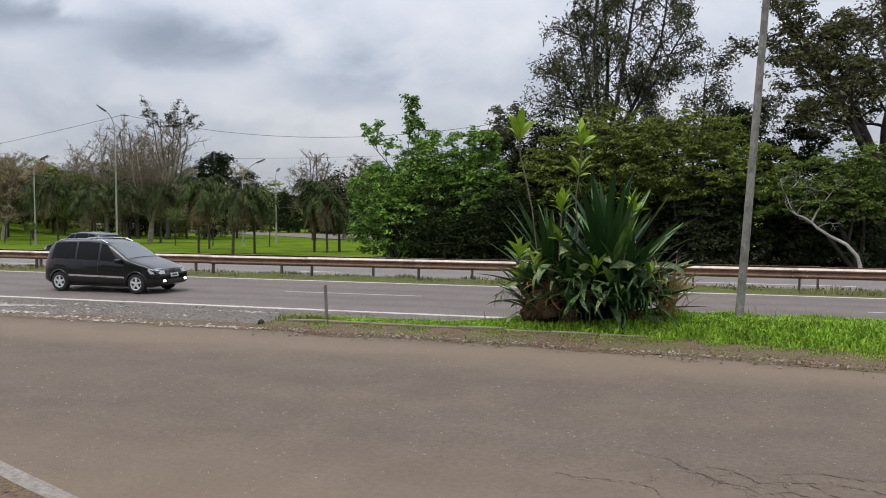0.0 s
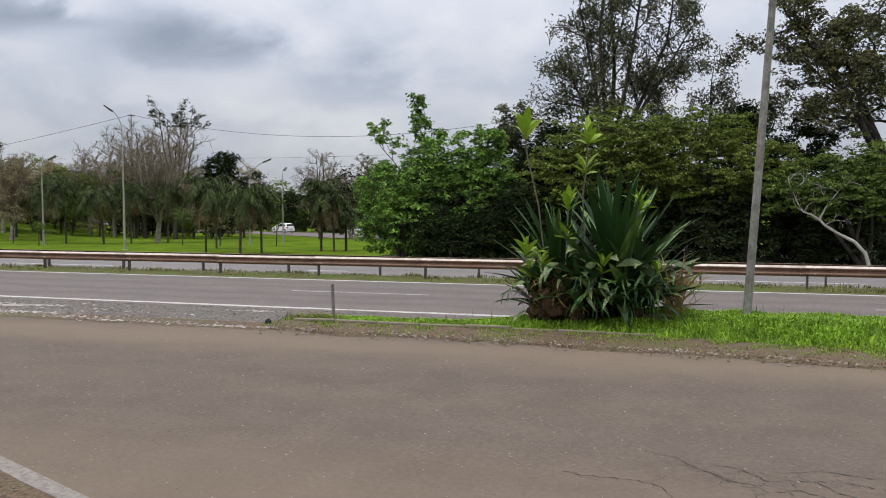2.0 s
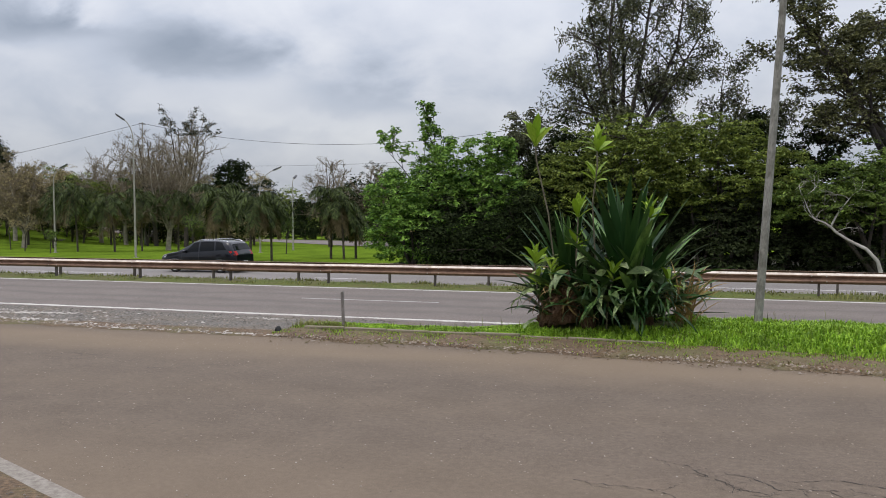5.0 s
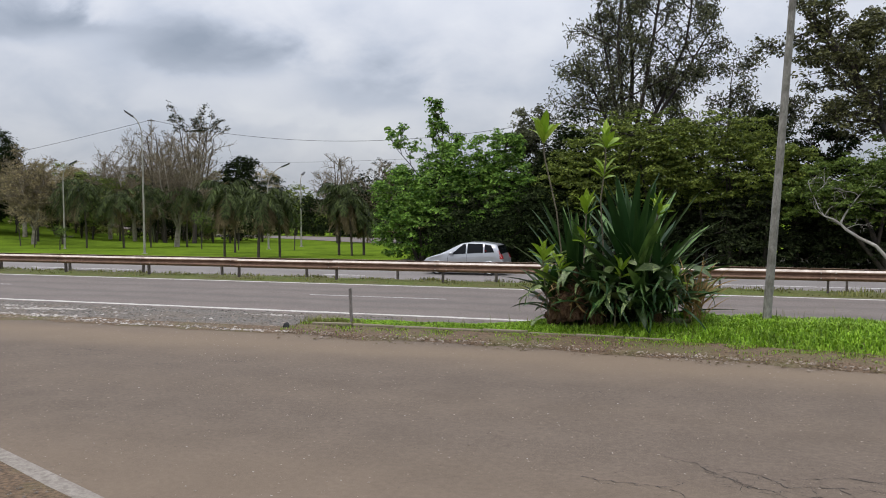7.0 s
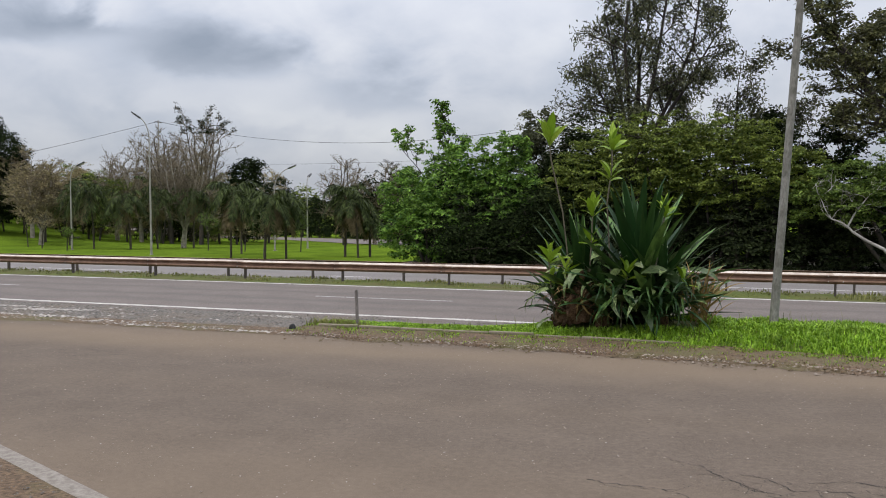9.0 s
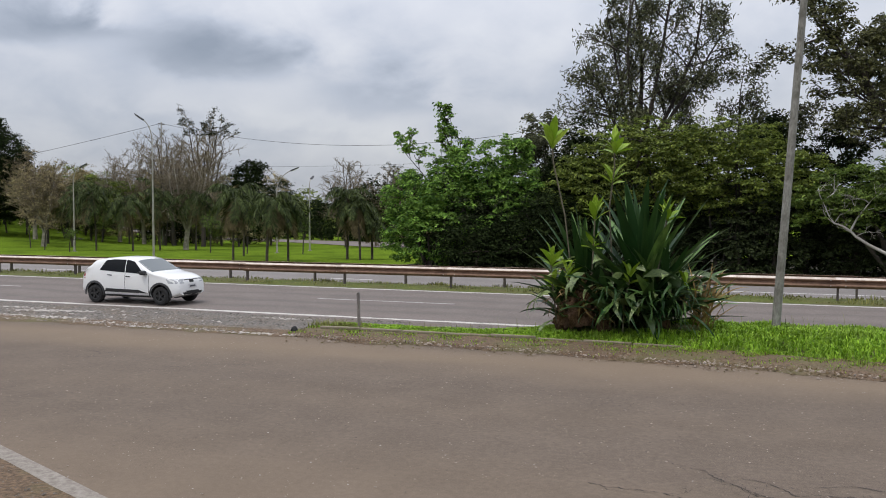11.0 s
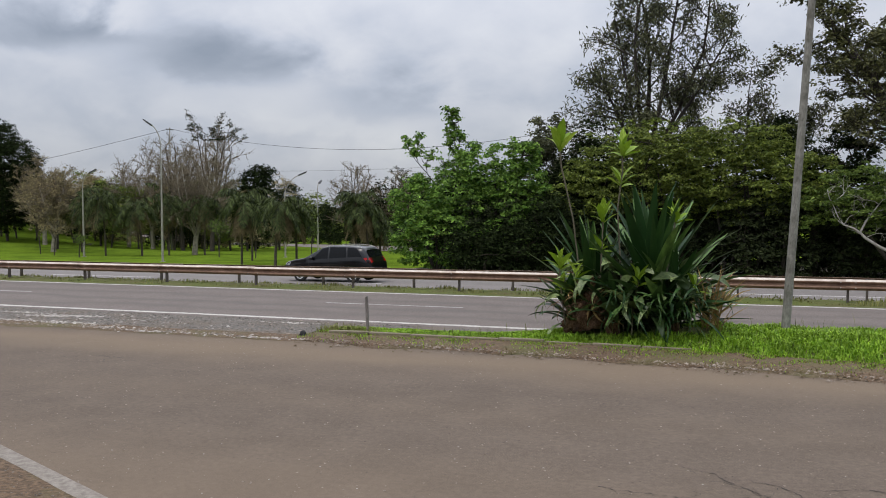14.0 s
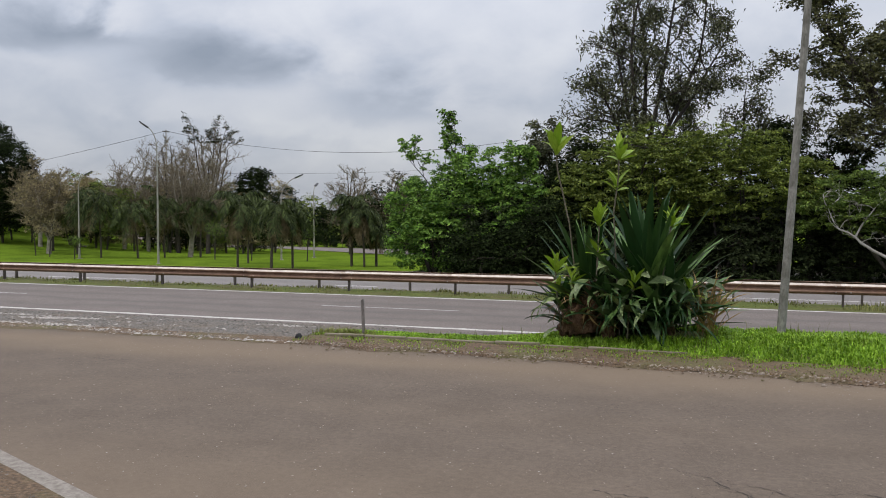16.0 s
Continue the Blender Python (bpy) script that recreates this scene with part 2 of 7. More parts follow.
M_TWIG = mottled("grey_twigs", (0.12, 0.096, 0.068), (0.25, 0.206, 0.148), None, 5.0, 1.0, 0.95, 0, 0, 0.01, 0.1)
M_LIMB = mottled("tan_grey_bark", (0.21, 0.185, 0.145), (0.37, 0.33, 0.265), None, 5.0, 1.0, 0.95, 0, 0, 0.01, 0.1)
M_WIRE = mottled("cable_sheath", (0.05, 0.05, 0.055), (0.07, 0.07, 0.075), None, 3.0, 1.0, 0.7, 0, 0)


def worn_paint(name, white, under, low, high):
    m, n, l, b = material(name, 0.75, 0.0, 0.4)
    vec = n.new("ShaderNodeTexCoord").outputs["Object"]
    f, raw = noise_fac(n, l, vec, 9.0, 8.0, low, high, 0.72)
    f2, _ = noise_fac(n, l, vec, 60.0, 3.0, 0.3, 0.7)
    paint = mix_col(n, l, f2, white, tuple(0.82 * c for c in white))
    l.new(mix_col(n, l, f, paint, under), b.inputs["Base Color"])
    add_bump(n, l, b, raw, 0.25, 0.004)
    return m


M_LINE = worn_paint("road_paint", (0.72, 0.70, 0.67), (0.22, 0.20, 0.185), 0.58, 0.78)
M_LINE_WORN = worn_paint("scuffed_road_paint", (0.60, 0.565, 0.52), (0.21, 0.18, 0.16), 0.50, 0.70)
M_OLDLINE = worn_paint("faded_road_paint", (0.30, 0.265, 0.225), (0.15, 0.122, 0.098), 0.40, 0.66)
M_GHOST = worn_paint("nearly_worn_off_paint", (0.52, 0.50, 0.48), (0.20, 0.18, 0.17), 0.46, 0.7)

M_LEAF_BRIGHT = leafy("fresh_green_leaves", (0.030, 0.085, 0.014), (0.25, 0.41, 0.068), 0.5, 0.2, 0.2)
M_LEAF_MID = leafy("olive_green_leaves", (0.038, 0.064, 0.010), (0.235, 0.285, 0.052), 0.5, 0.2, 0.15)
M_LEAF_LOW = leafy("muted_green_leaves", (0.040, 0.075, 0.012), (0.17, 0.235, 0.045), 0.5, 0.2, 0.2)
# dark green taken down to near black: thicket shade is in the colour
M_LEAF_DARK = leafy("dark_green_leaves_with_shade", (0.006, 0.010, 0.004), (0.030, 0.043, 0.014), 0.7, 0.03, 0.05)
# shaded counterpart of the green leaves; the shade is part of the colour
M_LEAF_SHADE = leafy("undergrowth_leaves_in_shade_tones", (0.008, 0.012, 0.006), (0.058, 0.074, 0.029), 0.6, 0.08, 0.05)
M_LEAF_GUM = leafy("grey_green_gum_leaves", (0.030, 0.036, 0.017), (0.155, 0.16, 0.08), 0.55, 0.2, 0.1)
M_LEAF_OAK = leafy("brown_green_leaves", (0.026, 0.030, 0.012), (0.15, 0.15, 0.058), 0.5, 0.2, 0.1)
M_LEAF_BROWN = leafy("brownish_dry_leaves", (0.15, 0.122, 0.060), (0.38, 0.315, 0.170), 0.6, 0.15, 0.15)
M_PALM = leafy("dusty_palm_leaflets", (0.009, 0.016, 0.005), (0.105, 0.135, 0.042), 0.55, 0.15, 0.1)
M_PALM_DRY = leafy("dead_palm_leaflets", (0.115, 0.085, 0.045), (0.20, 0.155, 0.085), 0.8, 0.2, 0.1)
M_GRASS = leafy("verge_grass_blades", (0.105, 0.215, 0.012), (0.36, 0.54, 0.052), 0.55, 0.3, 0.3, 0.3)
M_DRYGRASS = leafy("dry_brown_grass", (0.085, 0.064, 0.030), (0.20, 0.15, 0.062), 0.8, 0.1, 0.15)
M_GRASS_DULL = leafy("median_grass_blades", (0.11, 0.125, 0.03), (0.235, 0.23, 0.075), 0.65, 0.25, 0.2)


# ---- mesh helpers ----
def mesh_of(name, verts, faces, mats=(), smooth=False):
    me = bpy.data.meshes.new(name)
    me.from_pydata([tuple(v) for v in verts] if not isinstance(verts, np.ndarray) else verts.tolist(), [],
                   faces if not isinstance(faces, np.ndarray) else faces.tolist())
    for m in mats:
        me.materials.append(m)
    if smooth:
        me.polygons.foreach_set("use_smooth", [True] * len(me.polygons))
    me.update()
    return me


def thing(name, label, category, group="", kind="", at=None):
    ob = tagged(new(name), label, category, group, kind)
    if at is not None:
        ob.matrix_basis = at
    return ob


def piece(name, me, parent=None, label="", at=None):
    ob = new(name, me)
    if parent is not None:
        ob.parent = parent
    if label:
        ob["label"] = label
    if at is not None:
        ob.matrix_basis = at
    return ob


def part(name, bm, mat, parent, label="", smooth=False, at=None):
    me = bpy.data.meshes.new(name)
    bm.to_mesh(me)
    bm.free()
    me.materials.append(mat)
    if smooth:
        me.polygons.foreach_set("use_smooth", [True] * len(me.polygons))
    return piece(name, me, parent, label, at)


def box_bm(sx, sy, sz, bevel=0.0, at=(0, 0, 0)):
    bm = bmesh.new()
    bmesh.ops.create_cube(bm, size=1.0, matrix=Matrix.Translation(at) @ Matrix.Diagonal((sx, sy, sz, 1)))
    if bevel:
        bmesh.ops.bevel(bm, geom=bm.edges[:], offset=bevel, segments=2, affect="EDGES", profile=0.5)
    return bm


def tubes(segs, sides=5):
    """Tapered tubes from arrays of (start, end, radius at start, radius at end)."""
    p0 = np.array([s[0] for s in segs], float)
    p1 = np.array([s[1] for s in segs], float)
    r0 = np.array([s[2] for s in segs], float)
    r1 = np.array([s[3] for s in segs], float)
    d = p1 - p0
    d /= np.linalg.norm(d, axis=1)[:, None] + 1e-9
    ref = np.where(np.abs(d[:, 2:3]) > 0.9, np.array([[1.0, 0, 0]]), np.array([[0, 0, 1.0]]))
    u = np.cross(d, ref)
    u /= np.linalg.norm(u, axis=1)[:, None]
    w = np.cross(d, u)
    a = np.arange(sides) * 2 * np.pi / sides
    ring = u[:, None, :] * np.cos(a)[None, :, None] + w[:, None, :] * np.sin(a)[None, :, None]
    v = np.concatenate([p0[:, None] + ring * r0[:, None, None], p1[:, None] + ring * r1[:, None, None]], 1).reshape(-1, 3)
    base = (np.arange(len(segs)) * 2 * sides)[:, None]
    k = np.arange(sides)[None, :]
    k2 = (np.arange(sides)[None, :] + 1) % sides
    f = np.stack([base + k, base + k2, base + sides + k2, base + sides + k], 2).reshape(-1, 4)
    return v, f


def leaves(pos, size, rng, aspect=0.5, flat=0.6, hang=0.0, facing=None):
    """One folded leaf (two faces) at each place. flat: how level they lie; hang: how far they droop; facing: the side that each turns outwards."""
    n = len(pos)
    t = rng.normal(size=(n, 3))
    t[:, 2] = t[:, 2] * (1 - flat) - hang
    up = np.tile(np.array([[0, 0, 1.0]]), (n, 1)) if facing is None else facing
    if facing is not None:
        t -= facing * (t * facing).sum(1)[:, None] * 0.8
    t /= np.linalg.norm(t, axis=1)[:, None] + 1e-9
    up = up + rng.normal(size=(n, 3)) * (1.1 - flat)
    s = np.cross(t, up)
    s /= np.linalg.norm(s, axis=1)[:, None] + 1e-9
    nn = np.cross(s, t)
    sz = (size * rng.uniform(0.65, 1.35, n))[:, None]
    a = pos - t * sz * 0.5
    b = pos + s * sz * aspect * 0.5 + nn * sz * 0.12
    c = pos + t * sz * 0.5 - np.array([[0, 0, 1.0]]) * sz * 0.1
    d = pos - s * sz * aspect * 0.5 + nn * sz * 0.12
    v = np.stack([a, b, c, d], 1).reshape(-1, 3)
    i = (np.arange(n) * 4)[:, None]
    f = np.concatenate([i + np.array([[0, 1, 2]]), i + np.array([[0, 2, 3]])], 0)
    return v, f


def domes(cents, per, radius, squash, rng):
    """Leaves over the top and sides of small domes, one dome at each centre; gives places and outward sides."""
    n = len(cents) * per
    d = rng.normal(size=(n, 3))
    d /= np.linalg.norm(d, axis=1)[:, None]
    d[:, 2] = np.abs(d[:, 2]) * 1.15 - 0.15
    big = np.repeat(rng.uniform(0.55, 1.35, len(cents)), per)[:, None] * radius
    k = rng.uniform(0.35, 1.2, n)[:, None]
    pos = np.repeat(cents, per, 0) + d * k * big * np.array([1.0, 1.0, squash])
    out = d + np.array([0, 0, 0.55])
    return pos, out / np.linalg.norm(out, axis=1)[:, None]


def ground_z(x, y):
    """Height of the land: level highway, a lower far carriageway, a lawn that falls away, a bank to the west."""
    if y < 29.0:
        return -0.02
    if y < 30.2:
        return -0.02 - 0.24 * (y - 29.0) / 1.2
    if y < 41.0:
        return -0.26 - 0.025 * (y - 30.2)
    z = -0.53 - 0.0245 * (min(y, 84.0) - 41.0) - 0.033 * max(0.0, min(y, 170.0) - 84.0)
    bank = max(0.0, min(1.0, (-x - 0.62 * y - 12.0) / 55.0)) * min(1.0, max(0.0, (y - 46.0) / 45.0))
    return z + 6.0 * bank * bank * (3 - 2 * bank)


# ---- ground, roads ----
def sheet(name, xs, ys, zf, mat, label="", category="", kind="structure"):
    v = [(x, y, zf(x, y)) for y in ys for x in xs]
    w = len(xs)
    f = [(j * w + i, j * w + i + 1, (j + 1) * w + i + 1, (j + 1) * w + i) for j in range(len(ys) - 1) for i in range(w - 1)]
    ob = new(name, mesh_of(name, v, f, [mat], True))
    return tagged(ob, label, category, "", kind)


def build_ground():
    xs = [-2500, -1200, -600, -400, -300, -240, -200] + [x for x in range(-180, 81, 6)] + [120, 200, 300, 400, 600, 1200, 2500]
    ys = [-900, -300, -100, -30, 0, 5, 10, 15, 20, 25, 28.9, 29.2, 29.6, 30.0, 30.4, 33, 36, 39, 41] + list(range(43, 170, 4)) + [175, 200, 260, 400, 700, 1500, 4000]
    sheet("ground", xs, ys, ground_z, M_LAWN, "mown green lawn sloping away behind the highway", "lawn")


def edge_far(x):
    """The outer edge of the slip road, which swings towards the camera on the right."""
    return 16.85 - 0.012 * (x + 18) - 0.0022 * max(0.0, x + 9.0) ** 2 * 2.2


def build_roads():
    long = [-420, -200, -100] + list(range(-60, 61, 4)) + [100, 200, 420]
    sheet("slip_road", long, [-4, 0, 3, 6, 9, 12, 14.5, 17.6], lambda x, y: 0.0, M_NEAR, "worn brownish asphalt slip road with dusty edges", "road")
    sheet("highway", long, [19.55, 21, 23, 25, 27.25], lambda x, y: 0.012, M_HIGHWAY, "two-lane grey asphalt highway with white edge lines", "road")
    sheet("opposite_carriageway", long, [30.05, 32, 34, 36, 38.5, 41.0], lambda x, y: ground_z(x, max(y, 30.2)) + 0.035, M_FAR_ROAD,
          "pale asphalt carriageway behind the guardrails", "road")
    stretch = [-420, -160, -60] + [-40 + 0.5 * i for i in range(100)] + [20, 60, 420]

    def strip(name, x0, x1, y, w, z, mat, label, step=0.5, ragged=0.012, seed=1):
        r = random.Random(seed)
        n = max(2, int((x1 - x0) / step))
        v, f = [], []
        for i in range(n + 1):
            x = x0 + (x1 - x0) * i / n
            v += [(x, y - w / 2 + r.uniform(-1, 1) * ragged, z), (x, y + w / 2 + r.uniform(-1, 1) * ragged, z)]
            if i:
                f.append((2 * i - 2, 2 * i, 2 * i + 1, 2 * i - 1))
        return tagged(new(name, mesh_of(name, v, f, [mat])), label, "road marking", "", "structure")

    strip("edge_line_near", -200, 120, 19.97, 0.22, 0.0165, M_LINE_WORN, "worn white edge line on the highway", 0.3, 0.035, 3)
    strip("edge_line_far", -200, 120, 26.98, 0.14, 0.0165, M_LINE, "white edge line along the median", 0.8, 0.006, 4)
    for i, x in enumerate((-60.7, -44.7, -28.7, -12.7, 3.3, 19.3)):
        strip("lane_dash", x, x + 4.4, 23.66, 0.10, 0.0165, M_GHOST, "faded white lane dash", 0.4, 0.01, 10 + i)
    for i, x in enumerate((-49.6, -33.6, -17.6, -1.6, 14.4)):
        strip("opposite_lane_dash", x, x + (2.0 if i == 2 else 6.0), 34.0, 0.11, ground_z(0, 34.0) + 0.040, M_LINE, "white lane dash on the opposite carriageway", 0.5, 0.008, 30 + i)
    # the old edge strip of the slip road, on the camera's side
    v, f = [], []
    r = random.Random(8)
    for i in range(61):
        s = -20 + i * 0.6
        x, y = -5.84 + 0.917 * s, 6.71 - 0.398 * s
        o = r.uniform(-0.02, 0.02)
        v += [(x, y, 0.006), (x - 0.398 * (0.205 + o), y - 0.917 * (0.205 + o), 0.006)]
        if i:
            f.append((2 * i - 2, 2 * i, 2 * i + 1, 2 * i - 1))
    tagged(new("slip_road_edge_line", mesh_of("slip_road_edge_line", v, f, [M_OLDLINE])), "scuffed pale edge line beside bare soil", "road marking", "", "structure")


build_ground()
build_roads()


# ---- verges between the roads ----
def verge_z(x, y):
    """The grass island: a low bank that starts at a point near the stake and widens to the right."""
    front = verge_front(x)
    a = max(0.0, min(1.0, (y - front) / 1.3))
    b = max(0.0, min(1.0, (verge_back(x) + 0.05 - y) / 0.6))
    long = max(0.0, min(1.0, (x + 6.2) / 4.0))
    bump = 0.02 * noise.noise(Vector((x * 1.3, y * 1.3, 3.0)))
    return 0.008 + (0.035 + 0.215 * long) * min(a, b) * (2 - min(a, b)) * (0.55 + 0.45 * a) + bump * min(a, b)


def verge_front(x):
    return 17.95 - 0.055 * max(0.0, x + 4.0) ** 1.35 if x < 14 else 15.5


def verge_back(x):
    return 18.9 + 1.3 * max(0.0, min(1.0, (x + 6.0) / 3.5))


def build_verges():
    xs = [-9.6 + 0.3 * i for i in range(88)] + [20, 30, 60, 150, 420]
    v, f = [], []
    n = 12
    for x in xs:
        f0, f1 = verge_front(min(x, 14)), verge_back(x)
        for j in range(n):
            y = f0 + (f1 - f0) * j / (n - 1)
            v.append((x, y, verge_z(x, y)))
    for i in range(len(xs) - 1):
        for j in range(n - 1):
            f.append((i * n + j, (i + 1) * n + j, (i + 1) * n + j + 1, i * n + j + 1))
    tagged(new("verge_island", mesh_of("verge_island", v, f, [M_VERGE], True)), "grassy bank between the slip road and the highway", "verge", "", "structure")
    # bare crumbling soil between kerb and slip road
    r = random.Random(5)
    v, f = [], []
    xs = [-40 + 0.35 * i for i in range(180)]
    for i, x in enumerate(xs):
        y0 = edge_far(x) - 0.32 + r.uniform(-0.09, 0.09) + 0.35 * noise.noise(Vector((x * 0.6, 0, 8)))
        y1 = max(verge_front(x) + 0.25, 17.3) if x > -9.8 else 17.25 + r.uniform(-0.1, 0.1)
        for j in range(5):
            y = y0 + (y1 - y0) * j / 4
            v.append((x, y, 0.004 + 0.016 * max(0.0, min(1.0, (x + 11) / 1.5)) * (j > 0) + (0.02 * noise.noise(Vector((x * 2, y * 2, 0))) + 0.018) * min(1.0, 0.5 * j)))
        if i:
            for j in range(4):
                f.append(((i - 1) * 5 + j, i * 5 + j, i * 5 + j + 1, (i - 1) * 5 + j + 1))
    tagged(new("soil_strip", mesh_of("soil_strip", v, f, [M_SOIL], True)), "strip of bare crumbling soil along the slip road", "soil", "", "structure")
    v, f = [], []
    xs = [-420, -150] + [-60 + 0.5 * i for i in range(151)] + [60, 420]
    for i, x in enumerate(xs):
        for j in range(7):
            y = 16.9 + 2.85 * j / 6
            v.append((x, y, 0.004 + 0.012 * (0.5 + noise.noise(Vector((x * 1.7, y * 1.7, 7))))))
        if i:
            for j in range(6):
                f.append(((i - 1) * 7 + j, i * 7 + j, i * 7 + j + 1, (i - 1) * 7 + j + 1))
    tagged(new("gravel_shoulder", mesh_of("gravel_shoulder", v, f, [M_GRAVEL], True)), "broken dark gravelly shoulder beside the highway", "shoulder", "", "structure")
    # bare ground on the camera's side of the edge line
    v = [(-5.84 + 0.917 * s - 0.398 * o, 6.71 - 0.398 * s - 0.917 * o, 0.0035 + 0.02 * (o > 0.3) + (0.03 * noise.noise(Vector((s, o, 2))) if o > 0.3 else 0))
         for s in range(-60, 45) for o in (0.20, 0.34, 0.6, 1.0, 1.6, 2.8, 6.0, 14.0)]
    f = [(i * 8 + j, i * 8 + j + 1, (i + 1) * 8 + j + 1, (i + 1) * 8 + j) for i in range(104) for j in range(7)]
    tagged(new("roadside_soil", mesh_of("roadside_soil", v, f, [M_SOIL], True)), "bare brown roadside soil with fine litter", "soil", "", "structure")
    # median strip under the guardrails
    xs = [-420, -150] + [-70 + i for i in range(111)] + [60, 420]
    v, f = [], []
    for i, x in enumerate(xs):
        for j, (y, z) in enumerate(((27.22, 0.013), (27.6, 0.05), (28.3, 0.08), (29.0, 0.03), (29.6, -0.1), (30.2, -0.215))):
            v.append((x, y + 0.06 * noise.noise(Vector((x, y, 1))), z))
        if i:
            for j in range(5):
                f.append(((i - 1) * 6 + j, i * 6 + j, i * 6 + j + 1, (i - 1) * 6 + j + 1))
    tagged(new("median_strip", mesh_of("median_strip", v, f, [M_MEDIAN], True)), "narrow grassy median strip under the guardrails", "median", "", "structure")


def build_kerb():
    kerb = thing("kerb", "low mossy concrete kerb sunk along the grass bank", "kerb", "", "structure")
    x = -9.45
    r = random.Random(2)
    while x < -2.0:
        w = 0.98
        bm = box_bm(w, 0.09, 0.12, 0.018)
        y = 17.86 + 0.03 * (x + 9.4) if x < -5 else 18.0 - 0.012 * (x + 5) ** 2
        nxt = 17.86 + 0.03 * (x + 10.4) if x < -6 else 18.0 - 0.012 * (x + 6) ** 2
        part("kerb_stone", bm, M_KERB, kerb, at=pose(x + w / 2, y - 0.12, 0.030 + r.uniform(-0.025, 0.015), r.uniform(-4, 4), r.uniform(-1, 1), math.degrees(math.atan2(nxt - y, 1.0)) + r.uniform(-1, 1)))
        x += 1.0


build_verges()
build_kerb()


# ---- guardrails ----
def beam_mesh(length):
    """W-shaped beam, 0.31 m high, opening towards +y."""
    prof = [(0.03, 0.150), (0.028, 0.156), (-0.006, 0.158), (-0.02, 0.15), (-0.035, 0.135), (-0.08, 0.100), (-0.083, 0.075), (-0.070, 0.055), (-0.012, 0.018), (-0.010, 0.0)]
    prof = prof + [(y, -z) for y, z in reversed(prof[:-1])]
    n = len(prof)
    back = [(y + 0.006, z) for y, z in prof]
    v = [(x, y, z) for x in (-length / 2, length / 2) for y, z in prof + back]
    f = []
    for i in range(n - 1):
        f.append((i, i + 1, 2 * n + i + 1, 2 * n + i))
        f.append((n + i, 3 * n + i, 3 * n + i + 1, n + i + 1))
    for a, b in ((0, n), (n - 1, 2 * n - 1)):
        f.append((a, b, 2 * n + b, 2 * n + a))
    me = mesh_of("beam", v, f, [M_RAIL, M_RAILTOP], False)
    # up-facing strips get the paler steel that has sky light painted in
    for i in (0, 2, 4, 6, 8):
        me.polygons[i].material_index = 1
    return me


def build_guardrail(y, top, pitch, x_post, face, base, low, high, label):
    rail = thing("guardrail", label, "guardrail", "guardrails on the median", at=pose(0, 0, 0))
    bm4 = beam_mesh(pitch + 0.12)
    pb = box_bm(0.062, 0.12, 1.0, 0.008, (0, 0, 0.5))
    pm = bpy.data.meshes.new("post")
    pb.to_mesh(pm)
    pb.free()
    pm.materials.append(M_RAILPOST)
    sb = box_bm(0.07, 0.10, 0.2, 0.008)
    sm = bpy.data.meshes.new("spacer")
    sb.to_mesh(sm)
    sb.free()
    sm.materials.append(M_RAILPOST)
    bb = bmesh.new()
    bmesh.ops.create_cone(bb, cap_ends=True, segments=8, radius1=0.02, radius2=0.014, depth=0.02, matrix=Matrix.Rotation(radians(90), 4, "X"))
    bo = bpy.data.meshes.new("bolt")
    bb.to_mesh(bo)
    bb.free()
    bo.materials.append(M_GALV)
    r = random.Random(int(100 * y))
    k0, k1 = int((low - x_post) / pitch), int((high - x_post) / pitch)
    for k in range(k0, k1 + 1):
        x = x_post + pitch * k
        dz = r.uniform(-0.008, 0.008)
        beam = piece("beam", bm4, rail, at=pose(x + pitch / 2, y + 0.004 * (k % 2), top - 0.155 + dz, 0, 0, 0 if face < 0 else 180))
        hole = base - 0.05
        post = piece("post", pm, rail, at=Matrix.Translation((x, y - face * 0.14, hole)) @ pose(0, 0, 0, r.uniform(-1.5, 1.5), r.uniform(-1.5, 1.5)) @ Matrix.Diagonal((1, 1, top - hole - 0.03, 1)))
        piece("spacer", sm, rail, at=pose(x, y - face * 0.045, top - 0.155))
        for dx in (-0.05, 0.05):
            for dzb in (-0.04, 0.04):
                piece("bolt", bo, rail, at=pose(x + dx * 4, y + face * 0.085, top - 0.155 + dzb * 2.0))
    return rail


build_guardrail(27.87, 0.745, 4.0, -9.96, -1, 0.05, -62, 24, "weathered brownish steel guardrail along the highway")
build_guardrail(28.95, 0.72, 3.64, 2.62, 1, 0.0, -62, 24, "weathered steel guardrail facing the opposite carriageway")


# ---- poles, stake, lamps, cable ----
def lathe(profile, sides=12):
    """Turned shape from (radius, height) pairs."""
    bm = bmesh.new()
    rings = []
    for rad, z in profile:
        rings.append([bm.verts.new((rad * math.cos(2 * math.pi * i / sides), rad * math.sin(2 * math.pi * i / sides), z)) for i in range(sides)])
    for a, b in zip(rings, rings[1:]):
        for i in range(sides):
            bm.faces.new((a[i], a[(i + 1) % sides], b[(i + 1) % sides], b[i]))
    bm.faces.new(list(reversed(rings[0])))
    bm.faces.new(rings[-1])
    return bm


def build_pole():
    pole = thing("concrete_pole", "leaning grey weathered concrete pole standing in the grass bank", "pole", at=pose(0.24, 19.3, 0.1, 0, 3.55, 0))
    prof = [(0.090 - 0.0028 * z, z) for z in [-0.3 + 0.35 * i for i in range(30)]]
    part("shaft", lathe(prof, 14), M_POLE, pole, smooth=True)
    part("cap", lathe([(0.07, 9.8), (0.07, 9.86), (0.05, 9.9)], 12), M_CONCRETE, pole)


